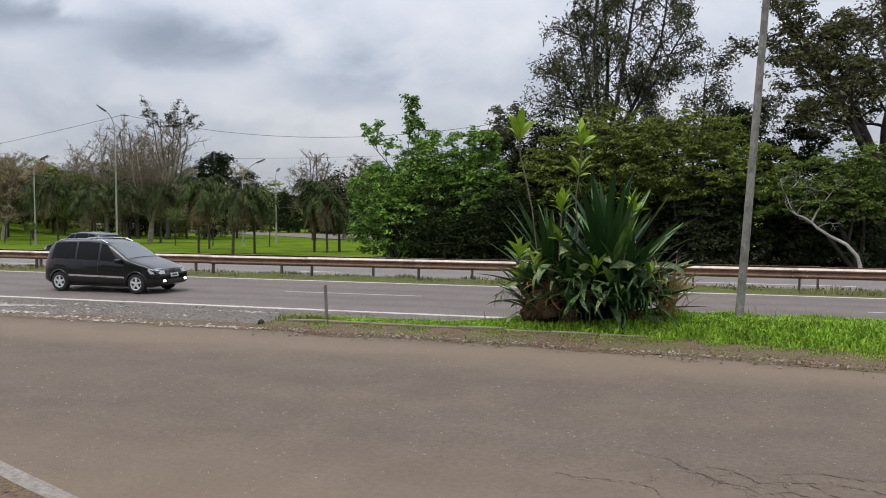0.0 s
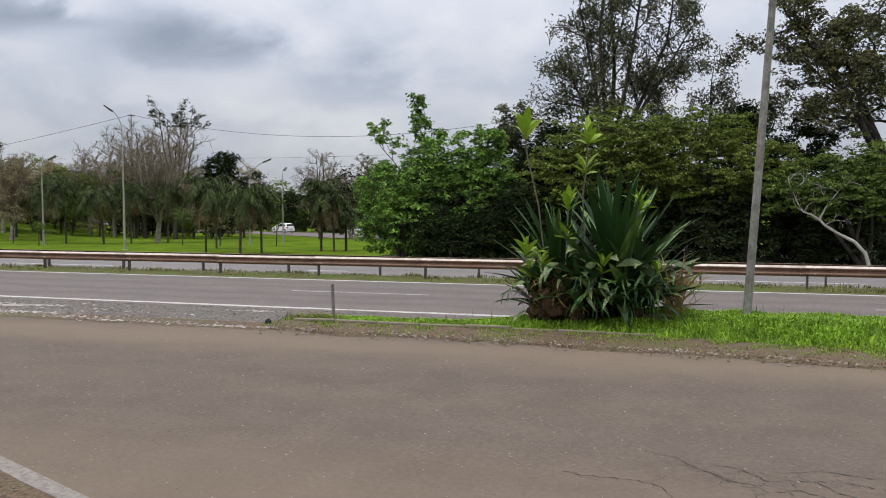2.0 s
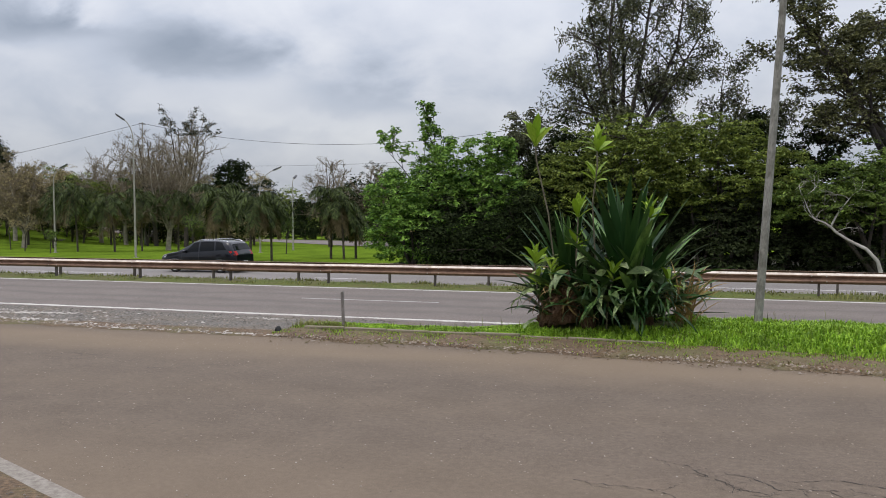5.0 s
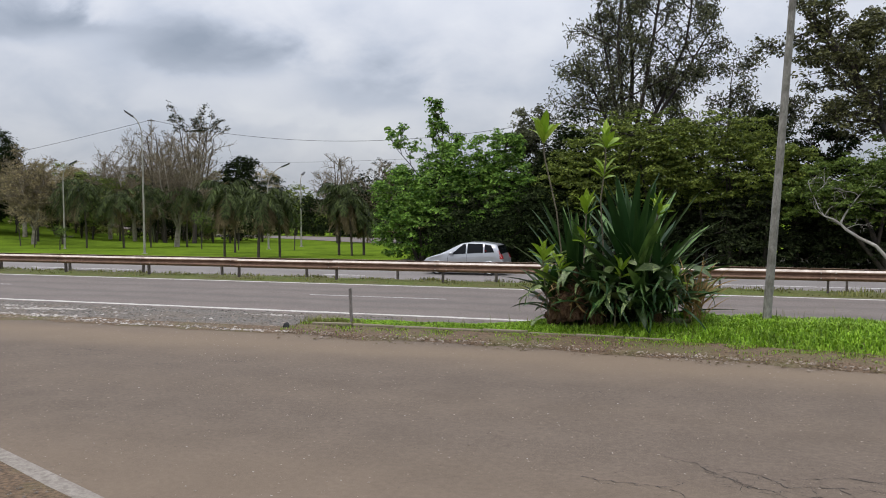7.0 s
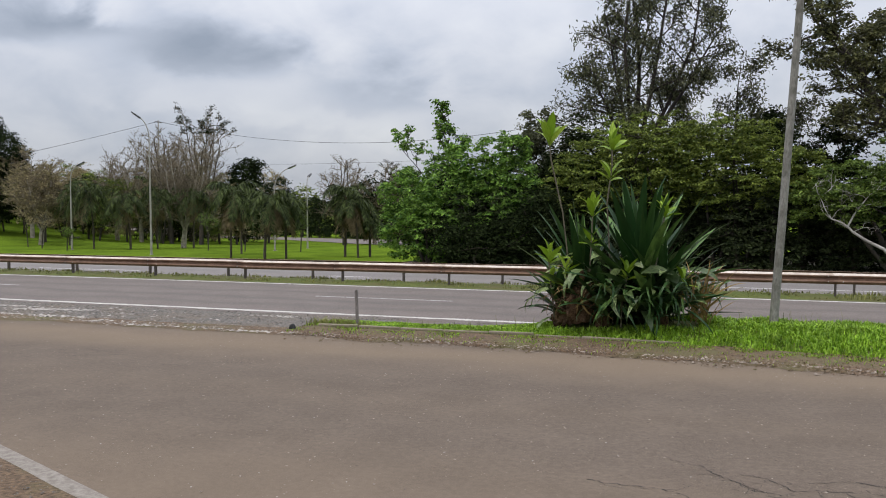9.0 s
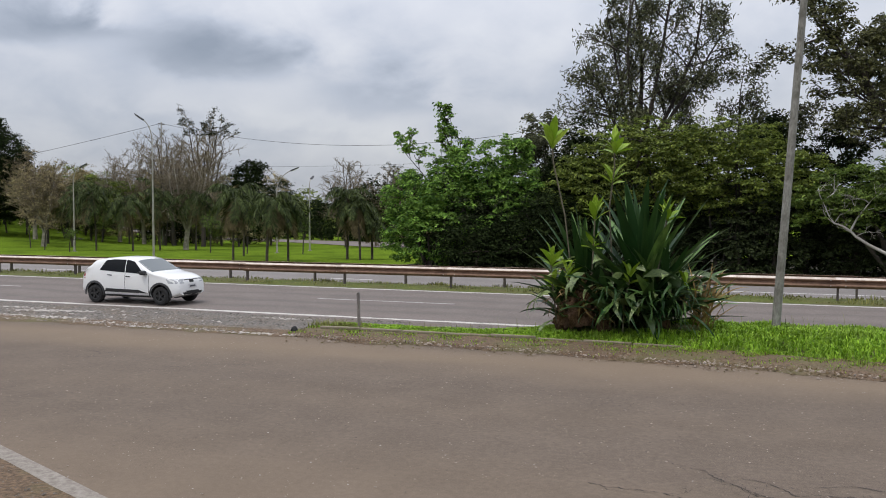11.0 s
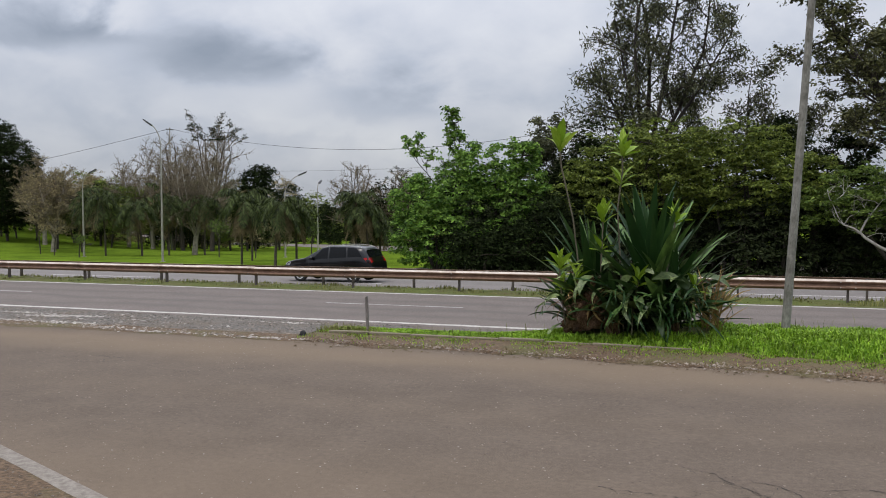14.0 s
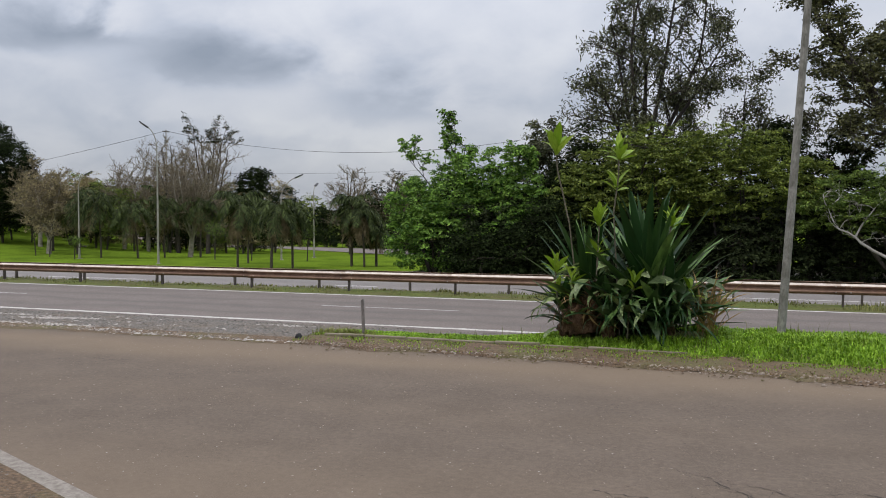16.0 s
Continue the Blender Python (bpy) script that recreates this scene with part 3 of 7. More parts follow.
def build_stake():
    stake = thing("stake", "thin grey weathered wooden stake leaning beside the kerb", "stake", at=pose(-8.75, 18.3, 0.0, 0, -1.8, 8))
    bm = box_bm(0.062, 0.062, 0.84, 0.008, (0, 0, 0.40))
    for v in bm.verts:
        if v.co.z > 0.75:
            v.co.z += 0.02 * (v.co.x > 0)
    part("shaft", bm, M_WOOD, stake)


def rock(name, size, at, seed, mat, label, category, group="", spin=0):
    bm = bmesh.new()
    bmesh.ops.create_icosphere(bm, subdivisions=2, radius=1.0)
    for v in bm.verts:
        k = 1 + 0.35 * noise.noise(v.co * 1.4 + Vector((seed, 0, 0)))
        v.co = Vector((v.co.x * size[0] * k, v.co.y * size[1] * k, max(v.co.z, -0.55) * size[2] * k))
    me = bpy.data.meshes.new(name)
    bm.to_mesh(me)
    bm.free()
    me.materials.append(mat)
    ob = new(name, me)
    ob.matrix_basis = pose(*at, 0, 0, spin)
    return tagged(ob, label, category, group)


def lamp_post(name, at, high, reach, label, spin, bend=1.6, thin=1.0):
    """A slim steel post that curves into a short arm with a flat lantern."""
    ob = thing(name, label, "street lamp", "street lamps on the lawn", at=at)
    segs = []
    pts = [(0, 0, -0.3), (0, 0, high * 0.4), (0, 0, high - bend)]
    for i in range(1, 9):
        a = radians(90 * i / 8) * 0.8
        pts.append((reach * (1 - math.cos(a)) * 1.3, 0, high - bend + bend * math.sin(a)))
    rad = lambda z: thin * (0.085 - 0.055 * max(0, z) / high)
    for a, b in zip(pts, pts[1:]):
        segs.append((a, b, rad(a[2]), rad(b[2])))
    v, f = tubes(segs, 8)
    piece("shaft", mesh_of("shaft", v, f, [M_LAMPPOST], True), ob)
    e, d = Vector(pts[-1]), (Vector(pts[-1]) - Vector(pts[-2])).normalized()
    ang = -math.degrees(math.atan2(d.z, d.x))
    bm = box_bm(0.75, 0.26, 0.12, 0.04, (0.3, 0, 0.0))
    for w in bm.verts:
        if w.co.x > 0.5:
            w.co.y *= 0.75
            w.co.z *= 0.6
    part("lantern", bm, M_WIRE, ob, "dark flat lantern head", at=Matrix.Translation(e) @ pose(0, 0, 0, 0, ang, 0))
    part("diffuser", box_bm(0.5, 0.2, 0.02, 0.005, (0.32, 0, -0.062)), M_GALV, ob, "", at=Matrix.Translation(e) @ pose(0, 0, 0, 0, ang, 0))
    part("base_plate", box_bm(0.34, 0.34, 0.04, 0.006, (0, 0, 0.0)), M_CONCRETE, ob)
    return ob


def on_ground(x, y, spin=0):
    return pose(x, y, ground_z(x, y), 0, 0, spin)


def cable(name, pts, rad, label):
    segs = [(a, b, rad, rad) for a, b in zip(pts, pts[1:])]
    v, f = tubes(segs, 6)
    return tagged(new(name, mesh_of(name, v, f, [M_WIRE])), label, "cable")


def sag(a, b, drop, n=40):
    return [tuple(Vector(a).lerp(Vector(b), i / n) - Vector((0, 0, drop * 4 * (i / n) * (1 - i / n)))) for i in range(n + 1)]


build_pole()
build_stake()
rock("kerbside_stone", (0.085, 0.085, 0.10), (-9.8, 17.15, 0.05), 3, M_BLACK, "small dark lump of broken asphalt on the soil", "stone")
lamp_post("street_lamp", on_ground(-40.4, 51.1, 205), 9.7, 0.7, "tall slim steel street lamp with a dark lantern on the lawn", 0)
lamp_post("street_lamp", on_ground(-52.8, 56.9, 0), 6.9, 0.9, "slim steel street lamp half hidden before the trees", 0, 1.2)
lamp_post("street_lamp", on_ground(-37.9, 63.6, 15), 6.9, 1.4, "curved steel street lamp rising behind the palms", 0, 1.9)
lamp_post("street_lamp", on_ground(-38.9, 71.0, 100), 6.6, 0.6, "thin distant street lamp near the far road", 0, 0.8)


def utility_pole(x, y, top):
    ob = thing("utility_pole", "slim grey concrete utility pole carrying cables", "pole", "utility poles behind the trees", at=on_ground(x, y))
    hgt = top - ground_z(x, y)
    part("shaft", lathe([(0.13, -0.3), (0.09, hgt * 0.5), (0.06, hgt + 0.12)], 10), M_CONCRETE, ob, smooth=True)
    part("crossarm", box_bm(0.10, 1.1, 0.1, 0.01, (0, 0, hgt - 0.08)), M_WOOD, ob)


for x, top in ((-100.0, 6.1), (-62.0, 11.79), (-10.7, 11.47)):
    utility_pole(x, 80, top)
for a, b, drop in (((-100.0, 80, 6.1), (-62.0, 80, 11.79), 0.25), ((-62.0, 80, 11.79), (-10.7, 80, 11.47), 2.81)):
    cable("overhead_cable", sag(a, b, drop), 0.021, "sagging overhead power cable above the trees")
cable("overhead_cable", sag((-62.0, 80.4, 7.3), (-10.7, 80.4, 7.9), 0.7), 0.011, "thin sagging overhead cable behind the trees")


# ---- trees ----
def grow(rng, start, way, length, rad, levels, spread=0.6, split=3, up=0.15, shrink=0.68, wander=0.12, steps=3, out=None, tips=None, level=0):
    """Branching skeleton: tapered segments in out, the ends of the last twigs in tips."""
    p, d = np.array(start, float), np.array(way, float)
    seg = length / steps
    r = rad
    for i in range(steps):
        d = d + rng.normal(size=3) * wander + np.array([0, 0, up * 0.3])
        d /= np.linalg.norm(d)
        q = p + d * seg
        r2 = r * (0.86 if level else 0.9)
        out.append((p, q, r, r2, level))
        if level >= levels - 1:
            tips.append((q, d))
        p, r = q, r2
        if level < levels and i >= (steps - 2 if level == 0 else 0):
            for k in range(split if i == steps - 1 else split - 1):
                t = rng.normal(size=3)
                t -= d * (t @ d)
                t /= np.linalg.norm(t) + 1e-9
                w = d * (1 - spread) + t * spread * rng.uniform(0.7, 1.3) + np.array([0, 0, up])
                w /= np.linalg.norm(w)
                grow(rng, p, w, length * shrink * rng.uniform(0.75, 1.2), r * rng.uniform(0.5, 0.7), levels, spread, split, up, shrink, wander, steps, out, tips, level + 1)


def bushy(name, label, at, seed, lobes, count, leaf, mat, bark=None, trunk_r=0.12, per=26, clump_r=0.42, aspect=0.5, flat=0.65, group="", category="tree", trunks=((0, 0),), depth=0.75, tier=0.0, round_up=0.55):
    """A dense crown: layered clumps of leaves over uneven lobes (x, y, z, rx, ry, rz), with stems beneath."""
    rng = np.random.default_rng(seed)
    ob = thing(name, label, category, group, at=at)
    vol = np.array([l[3] * l[5] for l in lobes])
    cents = []
    for l, n in zip(lobes, (count * vol / vol.sum()).astype(int)):
        d = rng.normal(size=(n, 3))
        d /= np.linalg.norm(d, axis=1)[:, None]
        k = rng.uniform(depth, 1.0, n)[:, None]
        lump = np.array([1 + 0.28 * noise.noise(Vector(tuple(q * 2.3)) + Vector((seed, l[0], l[2]))) for q in d])[:, None]
        cents.append(np.array(l[:3]) + d * k * lump * np.array(l[3:]))
    c = np.concatenate(cents)
    if tier:
        c[:, 2] = (np.round(c[:, 2] / tier + 0.25 * np.sin(c[:, 0] * 1.1 + seed)) - 0.25 * np.sin(c[:, 0] * 1.1 + seed)) * tier + rng.normal(0, 0.19, len(c)) + 0.1 * np.sin(c[:, 0] * 2.3)
    c = c[c[:, 2] > 0.12]
    pos, out = domes(c, per, clump_r * 1.7, round_up, rng)
    keep = pos[:, 2] > 0.05
    v, f = leaves(pos[keep], leaf, rng, aspect, flat, 0.0, out[keep])
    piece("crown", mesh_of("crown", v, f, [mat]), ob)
    segs = []
    for tx, ty in trunks:
        for l in lobes:
            p, q = np.array((tx, ty, -0.2)), np.array((l[0] * 0.8, l[1] * 0.8, l[2]))
            mid = p * 0.45 + q * 0.55 + rng.normal(size=3) * 0.2
            mid[2] = min(mid[2], q[2])
            segs += [(p, mid, trunk_r, trunk_r * 0.7), (mid, q, trunk_r * 0.7, trunk_r * 0.35)]
            for _ in range(3):
                e = q + rng.normal(size=3) * np.array(l[3:]) * 0.5
                segs.append((q, e, trunk_r * 0.35, trunk_r * 0.1))
    v, f = tubes(segs, 6)
    piece("trunk", mesh_of("trunk", v, f, [bark or M_BARK], True), ob)
    return ob


def crooked(rng, p, d, length, r0, r1, n, wander, lift, segs):
    """A limb of n tapered pieces; gives its joints and ways."""
    p, d = np.array(p, float), np.array(d, float)
    d /= np.linalg.norm(d)
    joints = []
    for i in range(n):
        d = d + rng.normal(size=3) * wander + np.array([0, 0, lift])
        d /= np.linalg.norm(d)
        q = p + d * length / n
        segs.append((p, q, r0 + (r1 - r0) * i / n, r0 + (r1 - r0) * (i + 1) / n))
        joints.append((q, d))
        p = q
    return joints


def boughed(name, label, at, seed, crotch, stems, sides, reach, mat, leaf, per, clump_r, hang, flat, aspect, rad=0.2, wander=0.09, droop=0.0, first=0.3, bare=0.15, group="", squash=0.75, bark=None, twig_mat=None, fine=0, top_only=0.0):
    """An airy tree: a trunk that forks into stems (lean x, lean y, length), each with side limbs whose ends carry separate clumps of leaves."""
    rng = np.random.default_rng(seed)
    ob = thing(name, label, "tree", group, at=at)
    trunk, boughs, tips, haze = [], [], [], []
    crooked(rng, (0, 0, -0.25), (0.02, 0, 1), crotch + 0.25, rad * 1.25, rad, 5, 0.02, 0.0, trunk)
    top = trunk[-1][1]
    for lx, ly, L in stems:
        joints = crooked(rng, top - np.array([0, 0, rng.uniform(0, crotch * 0.25)]), (lx, ly, 1.0), L, rad * 0.62, rad * 0.12, 12, wander, 0.035, trunk)
        for k in range(sides):
            u = first + (1 - first) * (k + rng.uniform(0, 0.8)) / sides
            p, d = joints[min(11, int(u * 12))]
            t = rng.normal(size=3) * np.array([1.3, 0.9, 0.5])
            t -= d * (t @ d)
            t /= np.linalg.norm(t)
            l2 = reach * (1.15 - 0.55 * u) * rng.uniform(0.6, 1.25)
            limb = crooked(rng, p, d * 0.55 + t * 0.8, l2, rad * 0.24 * (1.2 - 0.6 * u), 0.022, 6, wander * 2, 0.05 - droop, boughs)
            for i, (q, e) in enumerate(limb):
                if i < 1:
                    continue
                for _ in range(2):
                    w = e + rng.normal(size=3) * 0.75
                    twig = crooked(rng, q, w, l2 * rng.uniform(0.18, 0.4), 0.022, 0.012, 3, 0.2, 0.02 - droop, boughs)
                    if rng.uniform() > bare:
                        tips.append(twig[-1][0])
                    for _ in range(fine):
                        z, way = twig[rng.integers(0, 3)]
                        way = way + rng.normal(size=3) * 0.45 + np.array([0, 0, 0.15])
                        haze.append((z, z + way * l2 * rng.uniform(0.12, 0.28), 0.013, 0.007))
            tips.append(limb[-1][0])
    v, f = tubes(trunk, 8 if mat else 6)
    piece("trunk", mesh_of("trunk", v, f, [bark or M_BARK], True), ob)
    v, f = tubes(boughs, 4 if mat else 3)
    piece("bough", mesh_of("bough", v, f, [twig_mat or M_BARK], True), ob)
    if haze:
        v, f = tubes(haze, 3)
        tagged(piece("twig_haze", mesh_of("twig_haze", v, f, [twig_mat]), ob, "haze of fine leafless twigs"), kind="stuff")
    if mat is None:
        return ob
    c = np.array(tips)
    c = c[c[:, 2] > top_only]
    if hang:
        pos = np.repeat(c, per, 0) + rng.normal(size=(len(c) * per, 3)) * clump_r * np.array([0.6, 0.6, 0.7]) - np.array([0, 0, clump_r * 0.4])
        v, f = leaves(pos, leaf, rng, aspect, flat, hang)
    else:
        pos, out = domes(c, per, clump_r, squash, rng)
        v, f = leaves(pos, leaf, rng, aspect, flat, hang, out)
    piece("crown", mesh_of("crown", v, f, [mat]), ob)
    return ob


def bare_tree(label, at, seed, high, wide, bark, mat=None, keep=0.0, group="", low=0.0):
    """A leafless tree: stems fanning into a rounded crown, with fine twigs and a few leaves if mat is given."""
    r = random.Random(seed)
    stems = []
    for k in range(8):
        a = 2 * math.pi * k / 8 + r.uniform(-0.3, 0.3)
        out = wide * 0.80 * (0.35, 1.0, 0.7)[k % 3]
        rise = high * 0.74 * (1 - 0.45 * (out / wide) ** 2)
        stems.append((out * math.cos(a) / rise, out * math.sin(a) / rise, math.hypot(out, rise) * r.uniform(0.9, 1.05)))
    return boughed("bare_tree", label, at, seed, high * 0.22, stems, 15, wide * 0.56, mat, 0.16, 10, 0.3, 0.0, 0.4, 0.5, 0.2, 0.05, 0.0, 0.12, 1 - keep, group, 0.75, bark, M_TWIG, 2, low * high)


def palm(name, label, at, seed, high, fronds=20, reach=1.9, dry=4, lean=(0, 0), trunk_r=0.13, group="feathery palms on the lawn"):
    rng = np.random.default_rng(seed)
    ob = thing(name, label, "palm", group, at=at)
    segs, p = [], np.array((0.0, 0, -0.2))
    n = 10
    for i in range(n):
        q = p + np.array((lean[0] * high / n * (i / n) * 2, lean[1] * high / n * (i / n) * 2, (high + 0.2) / n))
        segs.append((p, q, trunk_r * (1.12 - 0.25 * i / n), trunk_r * (1.02 - 0.25 * (i + 1) / n)))
        p = q
    v, f = tubes(segs, 9)
    piece("trunk", mesh_of("trunk", v, f, [M_PALMTRUNK], True), ob)
    for which, count, mat, nm in ((0, fronds, M_PALM, "crown"), (1, dry, M_PALM_DRY, "dead_fronds")):
        vs, fs, k = [], [], 0
        for i in range(count):
            a = 2 * math.pi * (i * 0.382 + rng.uniform(-0.03, 0.03))
            rise = rng.uniform(-0.2, 1.35) if which == 0 else rng.uniform(-1.15, -0.5)
            L = reach * rng.uniform(0.7, 1.3)
            q = p.copy()
            d = np.array((math.cos(a) * math.cos(rise), math.sin(a) * math.cos(rise), math.sin(rise)))
            m = 16
            for j in range(m):
                d = d + np.array((0, 0, -0.175 if which == 0 else -0.15)) + rng.normal(size=3) * 0.03
                d /= np.linalg.norm(d)
                nq = q + d * L / m
                side = np.cross(d, (0, 0, 1.0))
                side /= np.linalg.norm(side) + 1e-6
                w = 0.014
                b = len(vs)
                vs += [q - side * w, q + side * w, nq + side * w, nq - side * w]
                fs.append((b, b + 1, b + 2, b + 3))
                if j > 1:
                    ll = 0.42 * reach / 1.9 * math.sin(math.pi * (j + 1) / (m + 2)) + 0.12
                    for s in (-1, 1):
                        for h2 in (0.0, 0.5):
                            o = q + (nq - q) * h2
                            t = side * s * rng.uniform(0.4, 1.0) + d * 0.5 + np.array((0, 0, rng.uniform(-1.5, 0.15)))
                            t /= np.linalg.norm(t)
                            ww = np.cross(t, side)
                            ww /= np.linalg.norm(ww) + 1e-6
                            b = len(vs)
                            tip = o + t * ll * rng.uniform(0.8, 1.15) + np.array((0, 0, -0.12 * ll))
                            mid = o + t * ll * 0.5
                            vs += [o, mid + d * 0.048, tip, mid - d * 0.048]
                            fs.append((b, b + 1, b + 2, b + 3))
                q = nq
        if vs:
            piece(nm, mesh_of(nm, np.array(vs), fs, [mat]), ob)
    return ob


# the thicket to the right of the lawn
def build_right_trees():
    g = "trees behind the opposite carriageway"
    bushy("green_tree", "fresh green leafy tree with an airy top", on_ground(-17.2, 44.6), 11,
          [(0, 0, 1.9, 2.6, 2.0, 1.9), (-1.2, 0, 3.6, 1.5, 1.4, 1.5), (1.2, 0.3, 3.9, 1.7, 1.5, 1.5), (1.8, 0, 5.4, 0.9, 0.9, 1.0)],
          620, 0.19, M_LEAF_BRIGHT, per=30, clump_r=0.20, group=g, flat=0.5, round_up=0.75, depth=0.75)
    bushy("green_tree", "bright green broadleaf tree beside a dark shrub", on_ground(-13.2, 45.2), 12,
          [(0, 0, 2.4, 2.1, 1.8, 2.0), (0.5, 0, 4.4, 1.7, 1.5, 1.4), (0.1, 0, 6.0, 1.3, 1.2, 1.1), (-1.0, 0, 4.8, 1.0, 1.0, 1.0), (0.9, 0, 6.3, 0.9, 0.8, 0.7)],
          500, 0.19, M_LEAF_BRIGHT, per=30, clump_r=0.20, group=g, flat=0.5, round_up=0.75, depth=0.75)
    boughed("green_tree", "slender fresh green tree with open leafy boughs", on_ground(-16.3, 46.0), 18, 3.2,
            [(-0.10, 0.0, 5.2), (0.22, 0.05, 4.7), (-1.1, 0.0, 4.6)], 8, 1.5, M_LEAF_BRIGHT, 0.19, 15, 0.27, 0.0, 0.5, 0.55, 0.09, 0.06, 0.0, 0.3, 0.0, g)
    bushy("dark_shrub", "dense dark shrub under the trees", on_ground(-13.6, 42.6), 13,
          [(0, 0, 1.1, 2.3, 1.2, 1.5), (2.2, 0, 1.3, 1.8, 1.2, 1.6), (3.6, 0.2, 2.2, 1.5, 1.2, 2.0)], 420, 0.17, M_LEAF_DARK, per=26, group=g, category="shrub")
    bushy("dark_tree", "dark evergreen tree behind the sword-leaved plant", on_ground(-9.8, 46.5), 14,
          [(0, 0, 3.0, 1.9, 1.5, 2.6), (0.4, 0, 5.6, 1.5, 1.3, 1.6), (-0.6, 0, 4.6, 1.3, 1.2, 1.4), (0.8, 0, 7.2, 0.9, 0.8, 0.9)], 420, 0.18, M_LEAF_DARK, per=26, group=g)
    bushy("spreading_tree", "dense olive-green tree with layered foliage", on_ground(-6.4, 44.6), 15,
          [(0, 0, 4.9, 3.6, 2.2, 1.9), (-2.2, 0, 4.3, 2.0, 1.8, 1.5), (2.2, 0, 5.6, 2.6, 2.0, 1.6), (1.0, -0.3, 6.6, 2.6, 1.8, 1.0)],
          900, 0.17, M_LEAF_MID, per=28, clump_r=0.21, group=g, trunks=((-1.5, 0), (2, 0)), trunk_r=0.08, tier=0.62, flat=0.6, round_up=0.5, depth=0.8)
    bushy("spreading_tree", "broad olive-green tree arching over dark undergrowth", on_ground(-0.9, 44.8), 16,
          [(0, 0, 4.8, 3.2, 2.2, 1.9), (-2.2, 0, 5.2, 2.4, 2.0, 1.9), (1.9, 0, 4.6, 2.0, 1.8, 1.5), (-0.6, -0.3, 6.5, 2.3, 1.8, 0.9)],
          860, 0.17, M_LEAF_MID, per=28, clump_r=0.21, group=g, trunks=((-1.2, 0), (0.8, 0.3)), trunk_r=0.08, tier=0.62, flat=0.6, round_up=0.5, depth=0.8)
    bushy("low_green_tree", "low fresh green tree with pale bent stems", on_ground(4.2, 42.8), 17,
          [(0, 0, 3.3, 2.2, 1.6, 1.0), (-1.8, 0, 3.6, 1.5, 1.3, 0.9), (1.6, 0, 3.5, 1.8, 1.4, 1.1), (-0.3, 0.2, 4.4, 1.7, 1.2, 0.8), (1.8, 0.2, 4.7, 1.6, 1.2, 0.9)],
          520, 0.16, M_LEAF_LOW, per=28, clump_r=0.20, group=g, trunks=((1.5, 0.6),), tier=0.5, flat=0.6, round_up=0.5)
    # pale bent bare stem in front of the undergrowth
    ob = thing("bare_pale_tree", "pale bent bare stem reaching out of the thicket", "tree", g, at=on_ground(5.0, 41.6))
    pts = [(0.5, 0, -0.1), (0.47, 0, 0.39), (0.35, 0, 0.83), (-0.1, 0, 1.35), (-0.78, 0, 1.71), (-1.31, 0, 2.07), (-1.52, 0, 2.31)]
    lefts = [pts[-1], (-1.82, 0.05, 2.51), (-2.16, 0.1, 2.63), (-2.4, 0.1, 3.0), (-2.64, 0.1, 3.61)]
    rights = [pts[-1], (-1.32, 0, 2.75), (-1.13, -0.05, 3.07), (-0.82, 0, 3.49)]
    segs = [(a, b, 0.095 - 0.008 * i, 0.095 - 0.008 * (i + 1)) for i, (a, b) in enumerate(zip(pts, pts[1:]))]
    for limb in (lefts, rights):
        segs += [(a, b, 0.045 - 0.007 * i, 0.045 - 0.007 * (i + 1)) for i, (a, b) in enumerate(zip(limb, limb[1:]))]
    rng = np.random.default_rng(4)
    tw, tips = [], []
    for p in (pts[5], lefts[2], lefts[4], rights[2], rights[3]):
        for s in (-1, 1):
            grow(rng, p, np.array((s * 0.8, rng.uniform(-0.3, 0.3), 0.7)), 0.6, 0.02, 2, 0.5, 2, 0.15, 0.75, 0.25, 3, tw, tips)
    v, f = tubes(segs, 8)
    piece("trunk", mesh_of("trunk", v, f, [M_PALEBARK], True), ob)
    v, f = tubes([(a, b, r, r2) for a, b, r, r2, lv in tw], 5)
    piece("bough", mesh_of("bough", v, f, [M_PALEBARK], True), ob)
    # tall gum trees
    boughed("gum_tree", "tall many-stemmed gum tree with thin grey-green foliage", on_ground(-7.2, 51.0), 21, 6.6,
            [(-0.42, 0.05, 9.5), (-0.20, -0.1, 11.5), (0.0, 0.12, 12.5), (0.20, -0.05, 12.0), (0.36, 0.1, 11.5), (0.60, 0.0, 9.0), (-0.85, 0, 5.6)],
            13, 2.5, M_LEAF_GUM, 0.25, 18, 0.38, 0.55, 0.2, 0.30, 0.24, 0.06, 0.02, 0.22, 0.12, g)
    boughed("gum_tree", "slender gum tree with wispy drooping foliage", on_ground(-2.2, 54.0), 22, 5.5,
            [(-0.25, 0, 6.6), (0.12, 0.1, 7.4), (0.32, -0.1, 6.4)], 11, 1.8, M_LEAF_GUM, 0.23, 22, 0.38, 0.45, 0.2, 0.34, 0.14, 0.08, 0.02, 0.2, 0.05, g)
    boughed("broad_dark_tree", "large dark tree with crooked limbs and sparse brown-green leaves", on_ground(6.8, 46.5), 24, 5.0,
            [(-0.46, 0.0, 9.6), (-0.28, -0.15, 11.5), (-0.1, 0.2, 12.5), (0.1, -0.1, 13.0), (0.4, 0.1, 12.0), (-0.72, 0.1, 6.4), (0.8, 0, 10.0)],
            13, 2.7, M_LEAF_OAK, 0.19, 40, 0.55, 0.0, 0.4, 0.5, 0.34, 0.13, 0.0, 0.22, 0.05, g)
